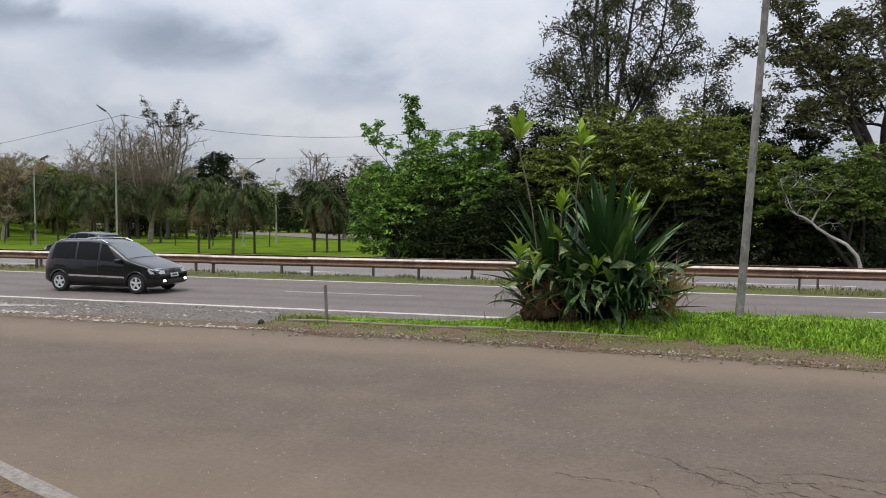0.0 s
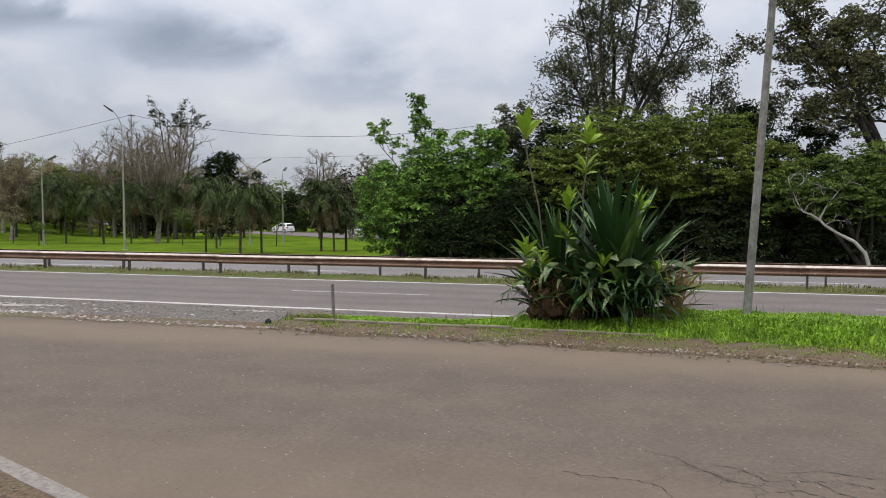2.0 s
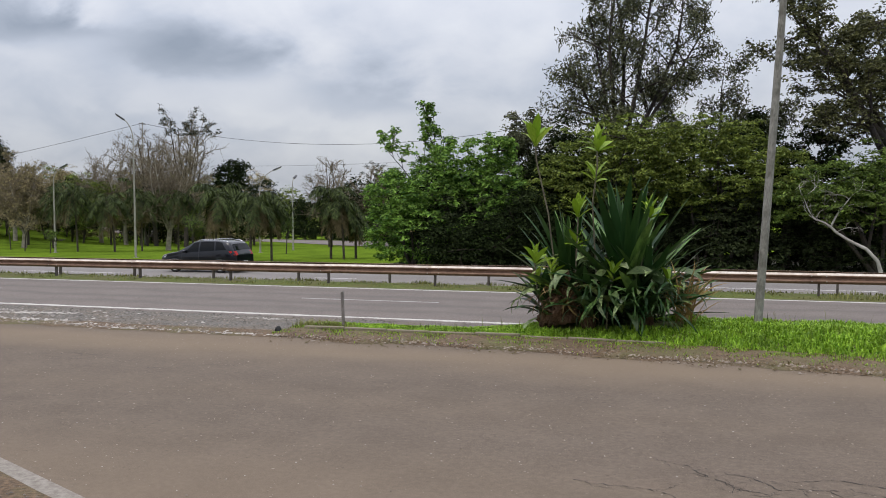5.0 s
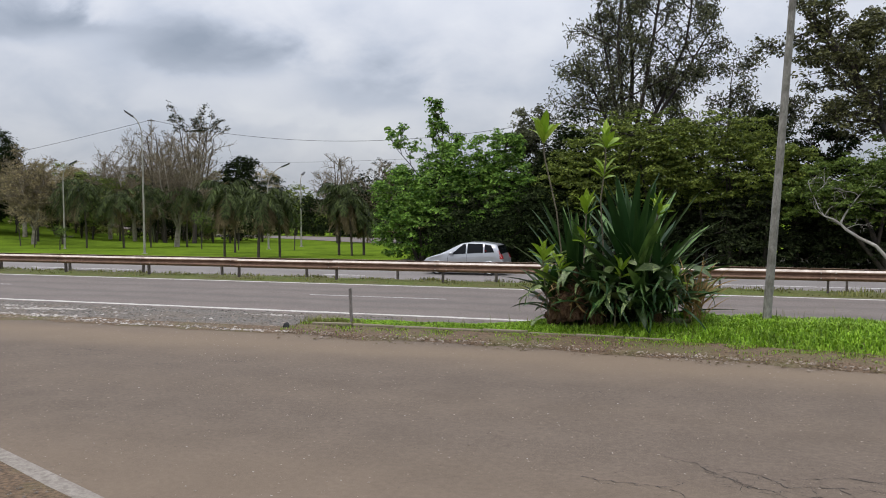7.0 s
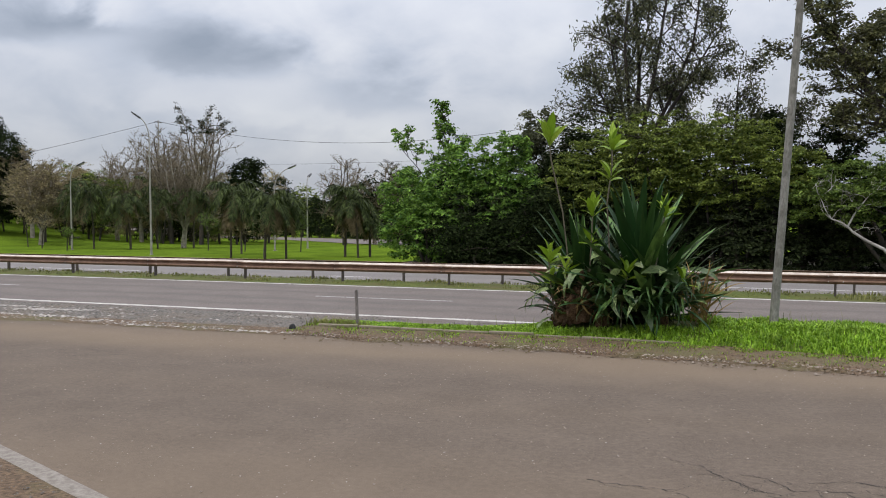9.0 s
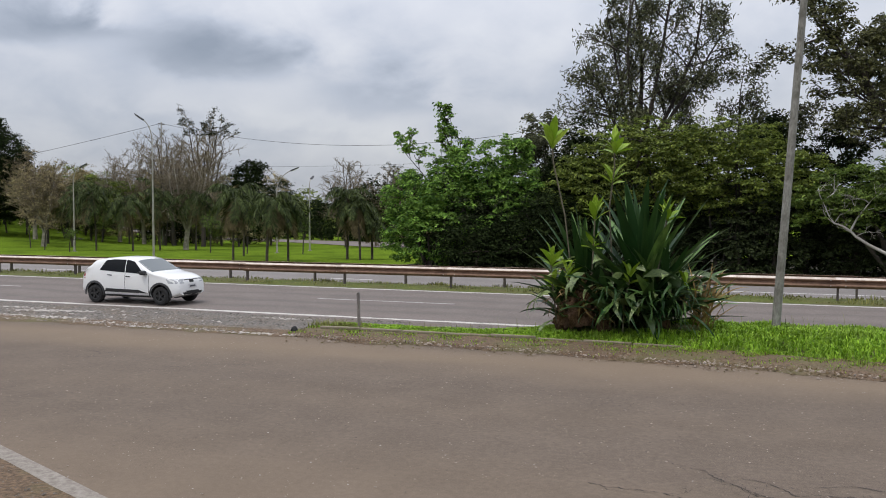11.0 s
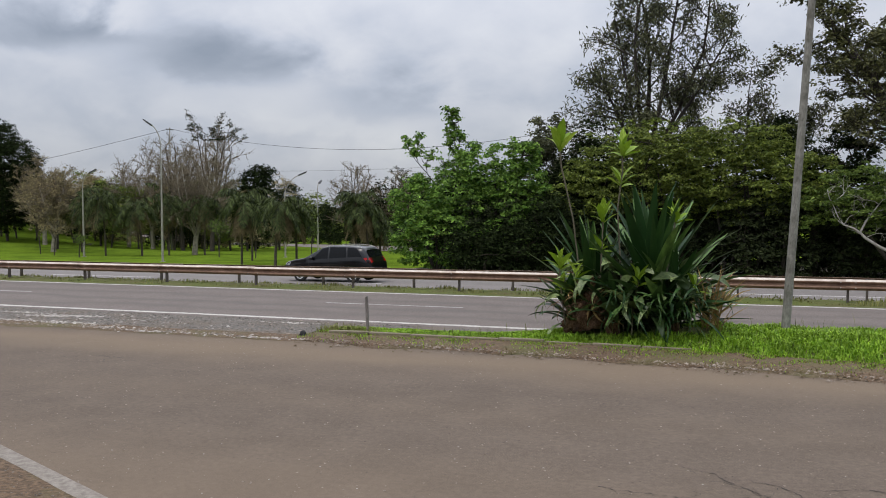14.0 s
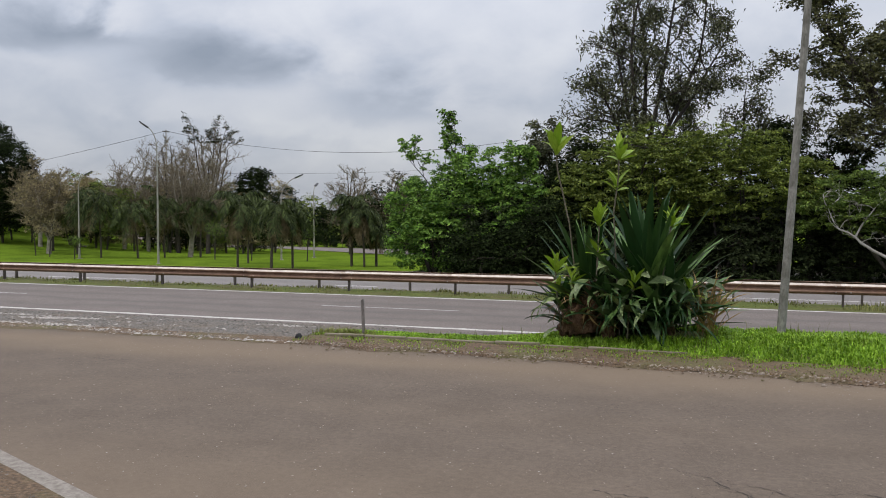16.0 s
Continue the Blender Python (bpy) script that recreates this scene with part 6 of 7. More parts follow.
def build_clump():
    build_sword_plant("large rosette of stiff dark green sword-shaped leaves", (-2.45, 18.9, 0.15), 3, 66, (2.0, 2.6), 1.15, (0.15, 0.35, 0.05, 0.45), (14, 86))
    build_sword_plant("smaller rosette of dark sword-shaped leaves", (-3.75, 19.0, 0.15), 4, 40, (1.5, 2.05), 1.15, (0.15, 0.35, 0.1), (18, 85))
    build_sword_plant("sprawling rosette of dark sword-shaped leaves", (-2.0, 18.7, 0.1), 6, 38, (1.45, 2.0), 0.75, (0.2, 0.45, 0.1), (8, 66))
    build_sword_plant("low rosette of dark sword-shaped leaves", (-3.2, 18.45, 0.1), 9, 34, (0.9, 1.35), 0.75, (0.4, 0.9, 0.15), (10, 70), 0.14)
    build_sword_plant("low rosette of dark drooping leaves", (-4.15, 18.6, 0.1), 10, 26, (0.8, 1.15), 0.6, (0.5, 1.0, 0.3), (15, 70), 0.20)
    g = 0.2
    build_cane("tall bent cane with a lime green leaf tuft", [(-3.95, 18.75, g), (-3.98, 18.72, 1.4), (-4.12, 18.7, 2.6), (-4.38, 18.68, 3.75), (-4.42, 18.68, 4.12)], [(4.08, 8, 50, 88, 1.45)], 1)
    build_cane("upright cane with two lime green leaf tufts", [(-2.98, 18.5, g), (-3.05, 18.5, 1.6), (-3.12, 18.5, 2.8), (-3.02, 18.5, 3.6), (-3.02, 18.5, 4.0)], [(3.92, 12, 20, 86, 1.2), (3.28, 7, 25, 75, 1.05)], 2)
    build_cane("cane with a fresh leaf tuft at half height", [(-3.42, 18.35, g), (-3.45, 18.35, 1.4), (-3.40, 18.35, 2.55)], [(2.5, 8, 45, 88, 1.15), (1.9, 6, 10, 60, 0.9)], 3)
    build_cane("slanting cane with lime green leaves", [(-2.2, 18.6, g), (-2.1, 18.6, 1.5), (-1.92, 18.6, 2.6)], [(2.5, 10, 30, 84, 1.1)], 4)
    build_cane("short leafy cane at the clump's edge", [(-4.2, 18.35, g), (-4.3, 18.35, 1.0), (-4.35, 18.35, 1.6)], [(1.5, 11, 25, 85, 1.1), (1.05, 8, -10, 50, 1.0)], 5)
    build_cane("short leafy cane above the dead stump", [(-3.98, 18.3, g), (-4.0, 18.3, 0.8), (-3.95, 18.3, 1.35)], [(1.25, 11, -5, 70, 0.95)], 6)
    build_cane("short cane with pale green leaves", [(-2.75, 18.1, g), (-2.72, 18.1, 0.8), (-2.62, 18.1, 1.3)], [(1.2, 8, 30, 85, 1.05)], 7)
    build_cane("short cane with folded green leaves", [(-1.6, 18.3, g), (-1.55, 18.3, 0.9), (-1.5, 18.3, 1.2)], [(1.1, 8, 0, 70, 1.0)], 8)
    # broad leaves around the foot
    r = random.Random(12)
    ob = thing("broad_leaved_plant", "sprawling broad green leaves around the foot of the clump", "plant", "ornamental clump on the bank", at=pose(-2.95, 18.7 + BACK, 0.14))
    kinds = [blade_mesh("leaf", M_BROAD_EACH, w, a, 0.22, 7, 0.4, t) for w, a, t in ((0.20, 2.4, 0.5), (0.26, 1.7, -0.7), (0.12, 2.7, 0.3), (0.24, 1.3, 0.9))]
    for i in range(135):
        a = r.uniform(math.pi * 0.95, math.pi * 2.05) if i % 4 else r.uniform(0, math.pi)
        k = r.uniform(0.45, 1.0)
        b = (1.55 * k * math.cos(a), 0.75 * k * math.sin(a), r.uniform(0.15, 1.55) * (1.15 - 0.35 * k))
        if -1.2 < b[0] < -0.15 and b[1] < 0 and b[2] < 1.0:
            continue
        piece("leaf", kinds[i % 4], ob, at=leaf_at(b, math.degrees(a) + r.uniform(-50, 50), r.uniform(-5, 70), r.uniform(0.5, 0.95), r.uniform(-50, 50)))
    # filler leaves whose dark colour paints the shade inside the clump
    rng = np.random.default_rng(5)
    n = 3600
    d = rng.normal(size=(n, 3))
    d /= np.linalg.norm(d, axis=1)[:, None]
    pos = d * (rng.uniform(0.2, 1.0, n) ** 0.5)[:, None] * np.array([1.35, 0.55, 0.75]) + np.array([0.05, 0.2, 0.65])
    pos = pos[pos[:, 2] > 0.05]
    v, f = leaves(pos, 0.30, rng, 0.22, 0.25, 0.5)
    tagged(piece("inner_leaves", mesh_of("inner_leaves", v, f, [M_LEAF_SHADE]), ob, "tangle of leaves coloured dark for the shade inside the clump"), kind="stuff")
    strip = [blade_mesh("leaf", M_SWORD_EACH, w, a, 0.3, 7, 0.3) for w, a in ((0.055, 2.4), (0.045, 1.9), (0.07, 2.8))]
    for i in range(110):
        b = (r.uniform(-0.25, 1.75), r.uniform(-0.75, -0.1), r.uniform(0.35, 1.0))
        piece("leaf", strip[i % 3], ob, at=leaf_at(b, r.uniform(180, 360), r.uniform(-10, 70), r.uniform(0.6, 1.0), r.uniform(-40, 40)))
    # dead stump with hanging fibres
    bm = bmesh.new()
    bmesh.ops.create_icosphere(bm, subdivisions=4, radius=1.0)
    for w in bm.verts:
        c = w.co.copy()
        k = 1 + 0.45 * noise.noise(c * 2.2) + 0.34 * noise.noise(Vector((c.x * 9, c.y * 9, c.z * 2.5))) + 0.18 * noise.noise(c * 16)
        taper = 1.0 - 0.45 * max(0.0, c.z)
        w.co = Vector((c.x * 0.47 * k * taper + 0.10 * c.z, c.y * 0.40 * k * taper, max(-0.35, c.z) * 0.66 * k + 0.10))
    stump = thing("stump", "reddish brown fibrous dead stump at the foot of the clump", "stump", at=pose(-3.72, 18.55 + BACK, 0.40))
    part("log", bm, M_STUMP, stump, smooth=True)
    top = lathe([(0.20, 0.3), (0.15, 0.55), (0.11, 0.8), (0.06, 0.95)], 9)
    for w in top.verts:
        w.co += Vector((noise.noise(w.co * 6), noise.noise(w.co * 6 + Vector((4, 0, 0))), 0)) * 0.07
    part("snag", top, M_STUMP, stump, at=pose(0.05, 0.1, 0, 0, 8, 0))
    fib = [blade_mesh("dead_leaf", M_STRAW_EACH, 0.07, a, 0.2, 6, 0.3) for a in (1.4, 2.3)]
    rag = [blade_mesh("dead_leaf", M_STUMP, 0.06, a, 0.2, 5, 0.3) for a in (1.2, 2.4)]
    for i in range(70):
        piece("dead_leaf", rag[i % 2], stump, at=leaf_at((r.uniform(-0.5, 0.6), r.uniform(-0.42, -0.15), r.uniform(0.1, 0.75)), r.uniform(180, 360), r.uniform(-60, 50), r.uniform(0.25, 0.55), r.uniform(-60, 60), r.uniform(0.5, 1.3)))
    for i in range(20):
        a = r.uniform(200, 340)
        piece("dead_leaf", fib[i % 2], stump, at=leaf_at((r.uniform(-0.3, 0.75), r.uniform(-0.35, 0.1), r.uniform(0.25, 0.75)), a, r.uniform(-40, 40), r.uniform(0.35, 0.7), r.uniform(-60, 60), r.uniform(0.6, 1.2)))
    straw = thing("dry_tuft", "straw-coloured dead tuft beside the green clump", "plant", at=pose(-1.2, 18.5 + BACK, 0.22))
    stiff = [blade_mesh("dead_leaf", M_STRAW_EACH, 0.06, a, 0.2, 6, 0.3) for a in (0.5, 1.1)]
    for i in range(60):
        piece("dead_leaf", stiff[i % 2], straw, at=leaf_at((r.uniform(-0.2, 0.2), r.uniform(-0.15, 0.15), r.uniform(0, 0.5)), r.uniform(0, 360), r.uniform(40, 86), r.uniform(0.7, 1.2), r.uniform(-40, 40), 0.6))


# ---- grass, stones, cracks ----
def grass(name, label, places, heights, widths, mat, seed, droop=0.5):
    rng = np.random.default_rng(seed)
    n = len(places)
    h, w = heights[:, None], widths[:, None]
    a = rng.uniform(0, 2 * np.pi, n)
    out = np.stack([np.cos(a), np.sin(a), np.zeros(n)], 1)
    side = np.stack([-np.sin(a), np.cos(a), np.zeros(n)], 1)
    lean = rng.uniform(0.15, 1.0, n)[:, None] * droop
    up = np.array([[0, 0, 1.0]])
    m = places + up * h * 0.6 + out * h * lean * 0.35
    t = places + up * h * (1 - 0.35 * lean) + out * h * lean
    v = np.stack([places - side * w, places + side * w, m + side * w * 0.8, m - side * w * 0.8, t], 1).reshape(-1, 3)
    i = (np.arange(n) * 5)[:, None]
    quads = (i + np.array([[0, 1, 2, 3]])).tolist()
    tris = (i + np.array([[3, 2, 4]])).tolist()
    return tagged(new(name, mesh_of(name, v, quads + tris, [mat])), label, "grass", "", "stuff")


def build_grass():
    rng = np.random.default_rng(77)
    P, H = [], []
    n = 62000
    xs = rng.uniform(-9.5, 11.0, n)
    us = rng.uniform(0, 1, n)
    for x, u in zip(xs, us):
        f0, f1 = verge_front(x) - 0.05, verge_back(x) - 0.03
        y = f0 + (f1 - f0) * u
        thick = noise.noise(Vector((x * 1.1, y * 1.1, 0)))
        far = (y - f0) / (f1 - f0)
        rich = min(1.0, max(0.1, (x + 6.0) / 4.0))
        edge = min(1.0, 0.25 + far * 2.2)
        if rng.uniform() > (0.55 + 0.45 * rich) * (0.35 + 0.65 * edge) + 0.4 * thick:
            continue
        if -4.3 < x < -1.2 and 18.55 < y < 19.6:
            continue
        P.append((x, y, verge_z(x, y) - 0.01))
        H.append((0.050 + 0.110 * rich) * (0.55 + 0.45 * edge) * rng.uniform(0.5, 1.3) * (1 + 0.5 * thick))
    P, H = np.array(P), np.array(H)
    grass("verge_grass", "lush bright green grass on the bank", P, H, 0.007 + 0.010 * rng.uniform(0.4, 1.2, len(P)), M_GRASS, 1, 1.1)
    # tufts that spill over the kerb on to the soil
    n = 24000
    x = rng.uniform(-9.8, 8.0, n)
    y = np.array([verge_front(a) for a in x]) - np.abs(rng.normal(0, 0.55, n)) + 0.1
    k = np.array([noise.noise(Vector((a * 2.2, b * 2.2, 5))) for a, b in zip(x, y)]) + rng.uniform(-0.3, 0.3, n) > 0.05
    P = np.stack([x, y, np.full(n, 0.02)], 1)[k]
    half = rng.uniform(size=len(P)) < 0.65
    grass("soil_grass", "short green grass creeping over the soil", P[half], rng.uniform(0.02, 0.08, half.sum()), np.full(half.sum(), 0.008), M_GRASS, 2, 1.0)
    grass("dry_soil_grass", "short dry brown grass over the soil", P[~half], rng.uniform(0.02, 0.07, (~half).sum()), np.full((~half).sum(), 0.008), M_DRYGRASS, 8, 1.0)
    n = 22000
    x = rng.uniform(-60, 16, n)
    y = rng.uniform(27.28, 29.6, n)
    k = np.array([noise.noise(Vector((a * 0.9, b * 1.4, 9))) for a, b in zip(x, y)])
    keep = k + rng.uniform(-0.5, 0.5, n) > -0.05
    h = np.maximum(0.03, 0.055 + 0.15 * k + rng.normal(0, 0.03, n)) * np.clip((y - 27.15) / 0.35, 0.35, 1)
    P = np.stack([x, y, np.where(y < 29, 0.04, 0.0)], 1)[keep]
    grass("median_grass", "ragged dull green grass along the median", P, h[keep], np.full(keep.sum(), 0.013), M_GRASS_DULL, 3, 0.7)
    # taller weeds here and there
    n = 160
    x = rng.uniform(-8.5, 10, n)
    y = 18.2 + rng.uniform(0, 1, n) * (np.array([verge_back(a) for a in x]) - 18.25)
    P = np.array([(a, b, verge_z(a, b)) for a, b in zip(x, y)])
    grass("tall_weeds", "thin tall weeds standing out of the grass", P, rng.uniform(0.15, 0.5, n) * np.clip((x + 9.5) / 6, 0.35, 1), np.full(n, 0.006), M_GRASS_DULL, 4, 0.35)
    n = 700
    x = rng.uniform(-9.9, -8.2, n) * 0.5 + rng.choice([-5.0, -4.8, -4.3], n)
    y = rng.normal(18.2, 0.18, n)
    P = np.stack([x, y, np.full(n, 0.01)], 1)
    grass("kerb_weeds", "small weeds at the kerb's end", P, rng.uniform(0.05, 0.2, n), np.full(n, 0.007), M_GRASS_DULL, 6, 0.8)
    # thin lawn fringe at the opposite carriageway's edge
    n = 9000
    x = rng.uniform(-75, -12, n)
    y = 41.1 + np.abs(rng.normal(0, 0.5, n))
    P = np.stack([x, y, np.array([ground_z(a, b) for a, b in zip(x, y)])], 1)
    grass("lawn_fringe", "uncut grass fringe at the lawn's edge", P, rng.uniform(0.06, 0.2, n), np.full(n, 0.02), M_GRASS, 7, 0.6)


def pebbles(name, label, places, sizes, mat, seed, flat=0.55):
    rng = np.random.default_rng(seed)
    n = len(places)
    base = np.array([(1, 0, 0), (0, 1, 0), (-1, 0, 0), (0, -1, 0), (0, 0, 1), (0, 0, -0.4)], float)
    k = rng.uniform(0.6, 1.3, (n, 6, 1)) * base[None] * np.array([1, 1, flat])
    a = rng.uniform(0, 6.28, n)
    c, s = np.cos(a)[:, None], np.sin(a)[:, None]
    q = np.stack([k[:, :, 0] * c - k[:, :, 1] * s, k[:, :, 0] * s + k[:, :, 1] * c, k[:, :, 2]], 2)
    v = (places[:, None, :] + q * sizes[:, None, None]).reshape(-1, 3)
    f = np.array([(0, 1, 4), (1, 2, 4), (2, 3, 4), (3, 0, 4), (1, 0, 5), (2, 1, 5), (3, 2, 5), (0, 3, 5)])
    f = (np.arange(n)[:, None, None] * 6 + f[None]).reshape(-1, 3)
    return tagged(new(name, mesh_of(name, v, f, [mat])), label, "stones", "", "stuff")


def build_stones():
    rng = np.random.default_rng(90)
    n = 9000
    x = rng.uniform(-24, 6, n)
    y = np.array([edge_far(a) for a in x]) + np.abs(rng.normal(0, 0.28, n)) - 0.14
    patch = np.array([noise.noise(Vector((a * 0.8, 0.0, 3.0))) for a in x])
    y = y + 0.25 * patch
    P = np.stack([x, y, np.full(n, 0.018)], 1)[patch + rng.uniform(-0.35, 0.35, n) > 0.0]
    n = len(P)
    s = np.clip(rng.lognormal(-4.1, 0.5, n), 0.007, 0.05)
    half = rng.uniform(size=n) < 0.6
    pebbles("edge_stones", "pale crumbs of stone along the slip road's edge", P[half], s[half], M_STONE, 1)
    pebbles("edge_crumbs", "dark crumbs of asphalt along the slip road's edge", P[~half], s[~half], M_GRAVEL, 2)
    n = 5000
    x = rng.uniform(-24, -8, n)
    y = rng.uniform(16.9, 19.7, n)
    P = np.stack([x, y, np.full(n, 0.016)], 1)
    s = np.clip(rng.lognormal(-4.2, 0.5, n), 0.006, 0.045)
    half = rng.uniform(size=n) < 0.3
    pebbles("shoulder_stones", "scattered pale gravel on the shoulder", P[half], s[half], M_STONE, 3)
    pebbles("shoulder_gravel", "loose dark gravel on the shoulder", P[~half], s[~half], M_GRAVEL, 4)
    n = 4200
    x = rng.uniform(-14, 6, n)
    y = rng.uniform(7.0, 16.2, n)
    P = np.stack([x, y, np.full(n, 0.004)], 1)
    pebbles("loose_grit", "tiny pale grit strewn over the slip road", P, np.clip(rng.lognormal(-4.95, 0.5, n), 0.003, 0.018), M_STONE, 5)
    n = 2600
    s0, o = rng.uniform(-10, 2, n), rng.uniform(0.26, 3.0, n)
    P = np.stack([-5.84 + 0.917 * s0 - 0.398 * o, 6.71 - 0.398 * s0 - 0.917 * o, np.full(n, 0.025)], 1)
    pebbles("soil_crumbs", "small clods and litter on the bare soil", P, np.clip(rng.lognormal(-4.6, 0.5, n), 0.004, 0.03), M_GRAVEL, 6)
    # chalky flakes of old paint and mortar on the shoulder: middle, spread, count
    P, S = [], []
    for x0, y0, lx, ly, m in ((-18.3, 17.3, 0.55, 0.07, 110), (-18.4, 18.25, 0.40, 0.06, 110), (-17.5, 18.5, 0.5, 0.07, 170), (-16.8, 17.3, 0.35, 0.10, 110), (-16.0, 17.25, 0.22, 0.10, 80), (-19.4, 18.7, 0.5, 0.05, 110),
                              (-15.0, 17.0, 0.30, 0.12, 70), (-14.0, 16.75, 0.35, 0.14, 40), (-13.0, 16.70, 0.40, 0.16, 26), (-12.0, 16.72, 0.45, 0.16, 26), (-11.0, 16.66, 0.4, 0.16, 24), (-10.2, 16.7, 0.4, 0.08, 60), (-11.2, 19.1, 0.4, 0.08, 60), (-16, 18.2, 1.8, 0.5, 120)):
        P.append(np.stack([rng.normal(x0, lx, m), rng.normal(y0, ly, m), np.full(m, 0.020)], 1))
        S.append(np.clip(rng.lognormal(-3.5, 0.5, m), 0.012, 0.075))
    pebbles("chalky_flakes", "chalky pale flakes of old paint strewn on the shoulder", np.concatenate(P), np.concatenate(S), M_FLAKE, 9, 0.3)
    # coarse crumbs between the grass and the slip road
    n = 7000
    x = rng.uniform(-9.5, 7, n)
    y = np.array([edge_far(a) for a in x]) + rng.normal(0.10, 0.33, n)
    P = np.stack([x, y, np.full(n, 0.022)], 1)
    s = np.clip(rng.lognormal(-4.0, 0.5, n), 0.008, 0.05)
    k = rng.uniform(size=n)
    pebbles("soil_pebbles", "brown crumbs and pebbles on the soil strip", P[k < 0.22], s[k < 0.22] * 0.8, M_STONE, 10)
    pebbles("dark_soil_crumbs", "dark crumbs of soil and asphalt on the strip", P[k >= 0.22], s[k >= 0.22], M_SOIL, 11)


def build_cracks():
    paths = [[(-0.92, 9.81), (-0.67, 9.68), (-0.55, 9.66), (-0.44, 9.43), (-0.28, 9.29)], [(-0.39, 9.61), (-0.09, 9.48), (0.1, 9.43), (0.23, 9.28), (0.33, 9.1), (0.56, 9.2), (0.79, 9.25), (1.09, 9.26), (1.6, 9.1)],
             [(-1.66, 8.81), (-1.37, 8.76), (-1.15, 8.77), (-0.76, 8.71), (-0.62, 8.59), (-0.5, 8.3)], [(-0.76, 8.73), (-0.57, 9.07), (-0.46, 9.25)], [(-0.17, 9.31), (-0.13, 9.14), (-0.09, 9.11), (-0.11, 8.82)],
             [(-0.11, 8.82), (0.02, 9.12), (0.08, 9.42)], [(0.23, 9.28), (0.5, 9.44), (0.93, 9.63)], [(0.56, 9.2), (0.6, 8.9), (0.5, 8.6)], [(0.79, 9.25), (0.95, 8.95), (1.2, 8.8)], [(0.33, 9.1), (0.2, 8.8), (0.25, 8.5)],
             [(-2.38, 12.15), (-2.28, 12.49), (-2.12, 12.94)], [(-1.79, 12.14), (-1.71, 12.69)], [(-2.2, 12.2), (-2.0, 12.8)], [(-12.9, 13.3), (-12.35, 13.6), (-11.6, 13.55)], [(-12.6, 13.1), (-12.1, 13.2), (-11.5, 13.75)], [(-12.2, 12.9), (-11.7, 13.1), (-11.2, 13.4)], [(-9.9, 12.7), (-9.46, 12.8), (-9.0, 13.3), (-8.4, 13.35)],
             [(0.23, 8.7), (0.6, 8.9), (1.0, 8.7), (1.4, 8.75)], [(-0.28, 9.29), (-0.05, 9.0), (0.25, 8.95), (0.33, 9.1)], [(0.93, 9.63), (1.3, 9.5), (1.8, 9.55)]]
    m = mottled("open_crack", (0.02, 0.018, 0.016), (0.045, 0.04, 0.036), None, 30.0, 1.0, 1.0, 0, 0)
    r = random.Random(6)

    def lay(path, thick, rough):
        pts = []
        for a, b in zip(path, path[1:]):
            n = max(3, int(math.hypot(b[0] - a[0], b[1] - a[1]) / 0.035))
            for i in range(n):
                u = i / n
                pts.append((a[0] + (b[0] - a[0]) * u + r.uniform(-1, 1) * rough, a[1] + (b[1] - a[1]) * u + r.uniform(-1, 1) * rough * 1.6))
        v, f = [], []
        for i, (x, y) in enumerate(pts):
            w = thick * (0.06 if r.random() < 0.22 else r.uniform(0.35, 1.5))
            v += [(x - w * 0.5, y - w, 0.0042), (x + w * 0.5, y + w, 0.0042)]
            if i:
                f.append((2 * i - 2, 2 * i, 2 * i + 1, 2 * i - 1))
        tagged(new("crack", mesh_of("crack", v, f, [m])), "thin open crack in the asphalt", "crack", "", "structure")
        return pts

    for k, path in enumerate(paths):
        pts = lay(path, 0.0028 if 9 < k < 13 else 0.0055, 0.014)
        # short side cracks
        for x, y in pts[4::9]:
            a, d = r.uniform(0, 6.28), r.uniform(0.12, 0.38)
            lay([(x, y), (x + 0.5 * d * math.cos(a), y + 0.5 * d * math.sin(a)), (x + d * math.cos(a + 0.5), y + d * math.sin(a + 0.5))], 0.0028, 0.010)


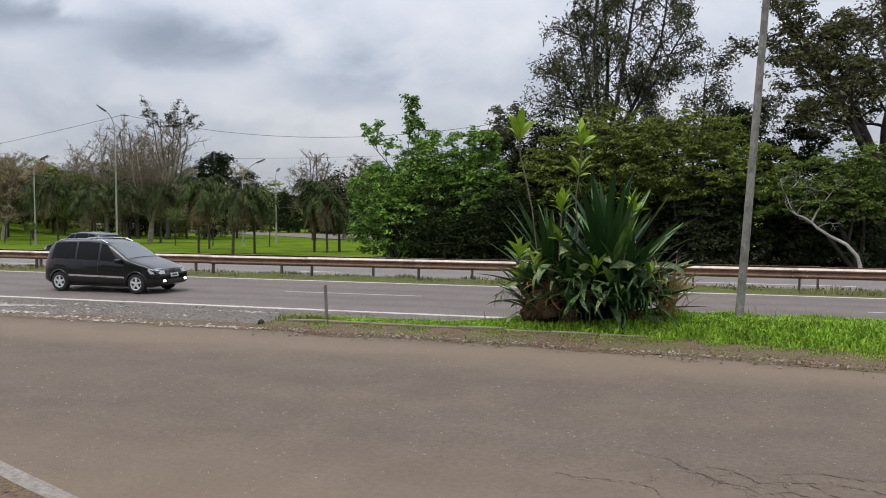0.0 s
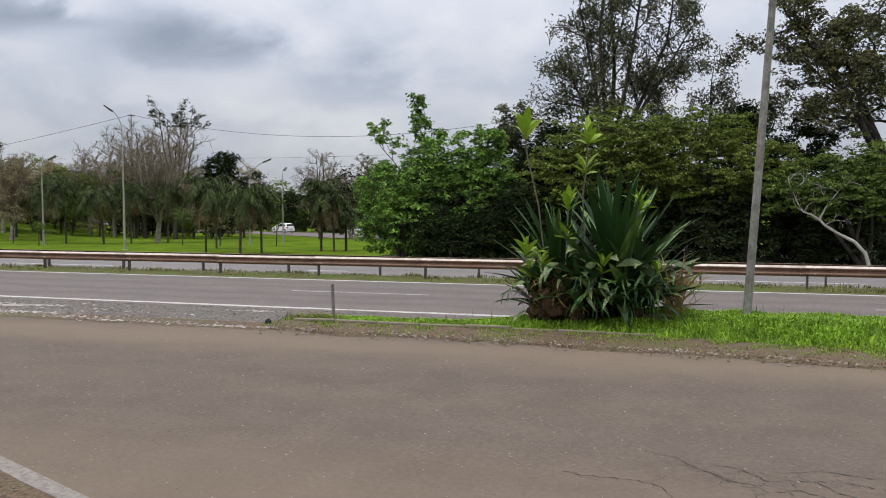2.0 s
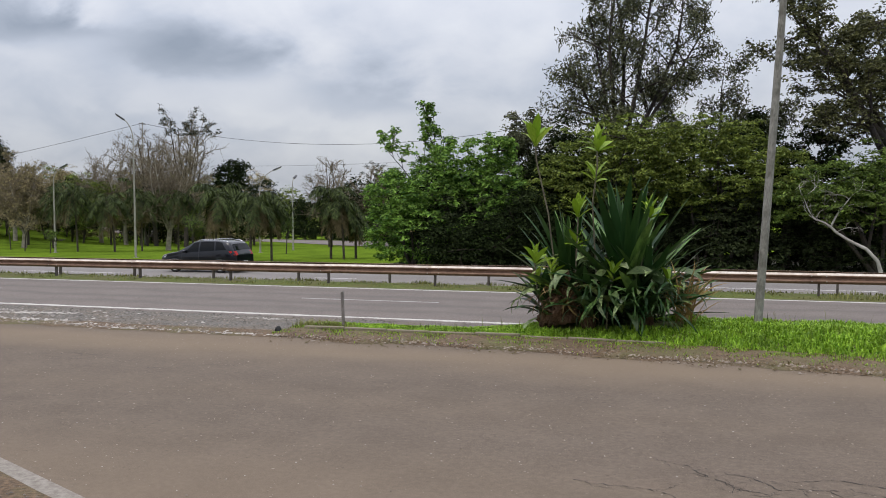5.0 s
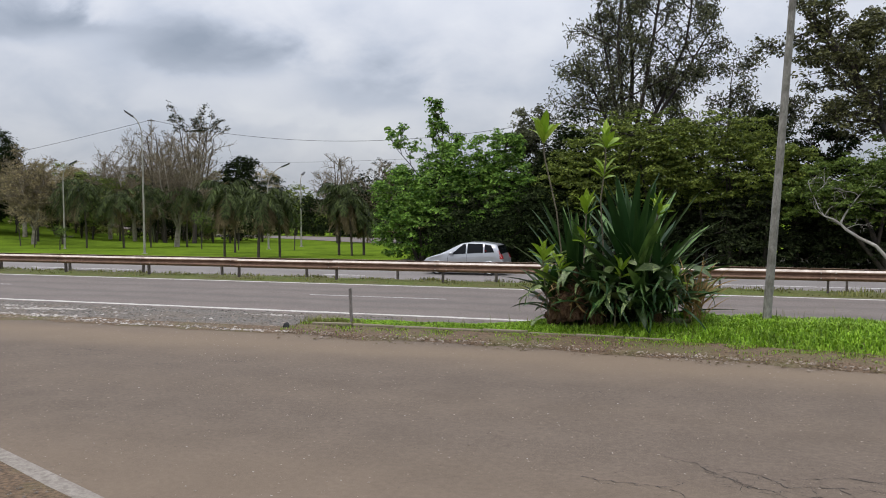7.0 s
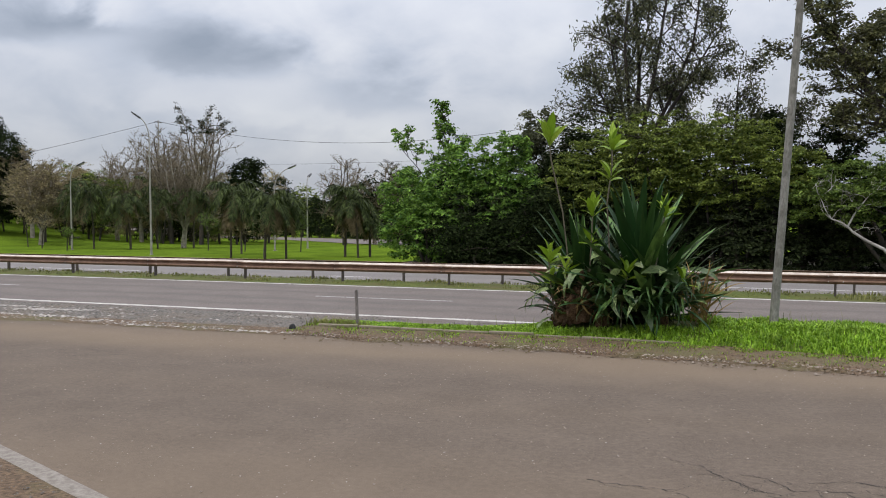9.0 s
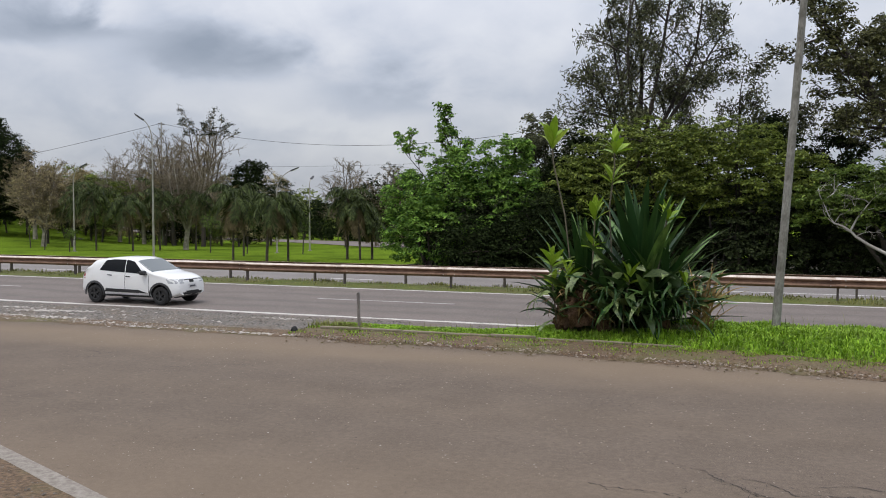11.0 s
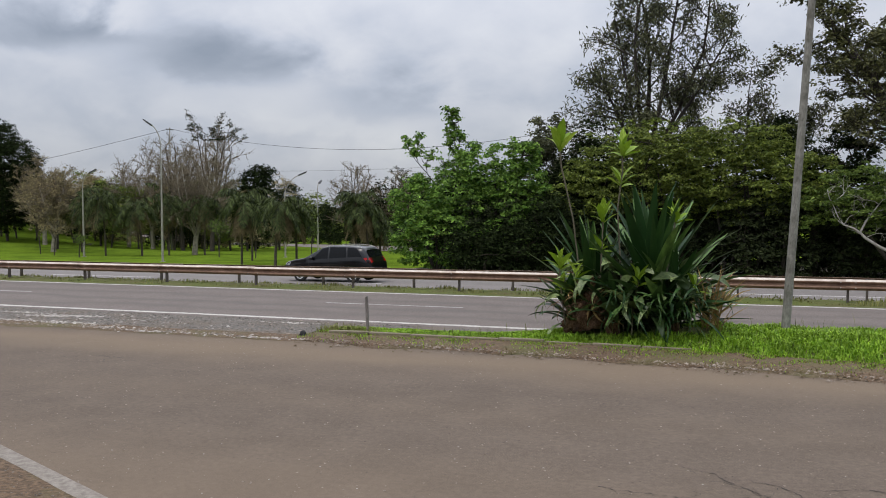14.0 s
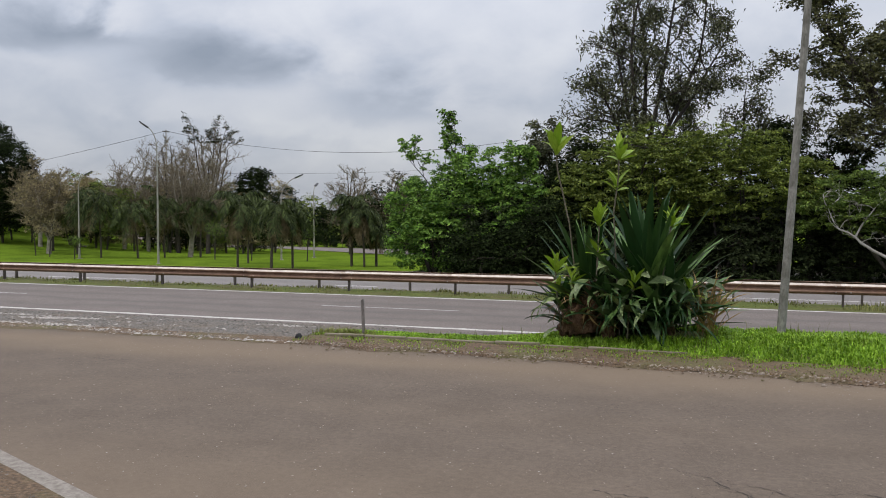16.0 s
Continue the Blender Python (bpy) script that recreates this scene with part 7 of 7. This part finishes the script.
build_clump()
build_grass()
build_stones()
build_cracks()


# ---- what moves ----
BEATS = [0.0, 0.034, 0.067, 0.2] + [0.5 * i for i in range(1, 32)] + [15.8, 15.934, 15.967, 16.0]


def drive(key, x_at, t_at, speed, y, z, from_t, to_t, heading=None):
    """A car at steady speed along x (or along a heading in degrees), its middle at x_at when t is t_at; its wheels turn while it passes."""
    ob, wheels, r = CARS[key]
    a = radians((0 if speed > 0 else 180) if heading is None else heading)
    v = abs(speed)
    cx, sy = math.cos(a), math.sin(a)
    walk(ob, [(t, pose(x_at + cx * v * (t - t_at), y + sy * v * (t - t_at), z, 0, 0, math.degrees(a))) for t in BEATS])
    step = math.degrees(v / r / FPS)
    while step > 85:
        step -= 72
    n0, n1 = max(0, int(from_t * FPS)), min(16 * FPS, int(to_t * FPS))
    for w in wheels:
        p = w.matrix_basis.translation.copy()
        rows = [(k / FPS, pose(p.x, p.y, p.z) @ Matrix.Rotation(radians(step * (k - n0)), 4, "Y")) for k in range(n0, n1 + 1)]
        if n0 > 0:
            rows.insert(0, (0.0, pose(p.x, p.y, p.z)))
        if n1 < 16 * FPS:
            rows.append((16.0, rows[-1][1]))
        walk(w, rows)


def motions():
    drive("van", -17.78, 0.0, 23.6, 22.45, 0.014, 0.0, 1.4)
    drive("hatch", -36.05, 0.3, -16.6, 36.7, -0.387, 0.0, 1.0)
    drive("suv_blue", 4.42, 3.5, -19.5, 36.7, -0.387, 3.0, 6.0)
    drive("silver", 1.80, 6.3, -19.6, 36.7, -0.387, 6.0, 9.0)
    drive("mini", -11.31, 11.3, 19.1, 21.1, 0.014, 10.5, 12.4)
    drive("suv_black", -15.17, 13.9, -30.8, 34.9, -0.32, 12.9, 15.2)
    drive("fox", -7.52, 15.4, 25.9, 22.05, 0.014, 14.3, 16.0)
    drive("white_a", -60.9, 1.5, 13.8, 120.2, -2.70, 0.0, 4.0, 158)
    drive("white_b", -65.8, 3.0, 13.8, 124.3, -2.80, 1.0, 5.0, 158)


motions()
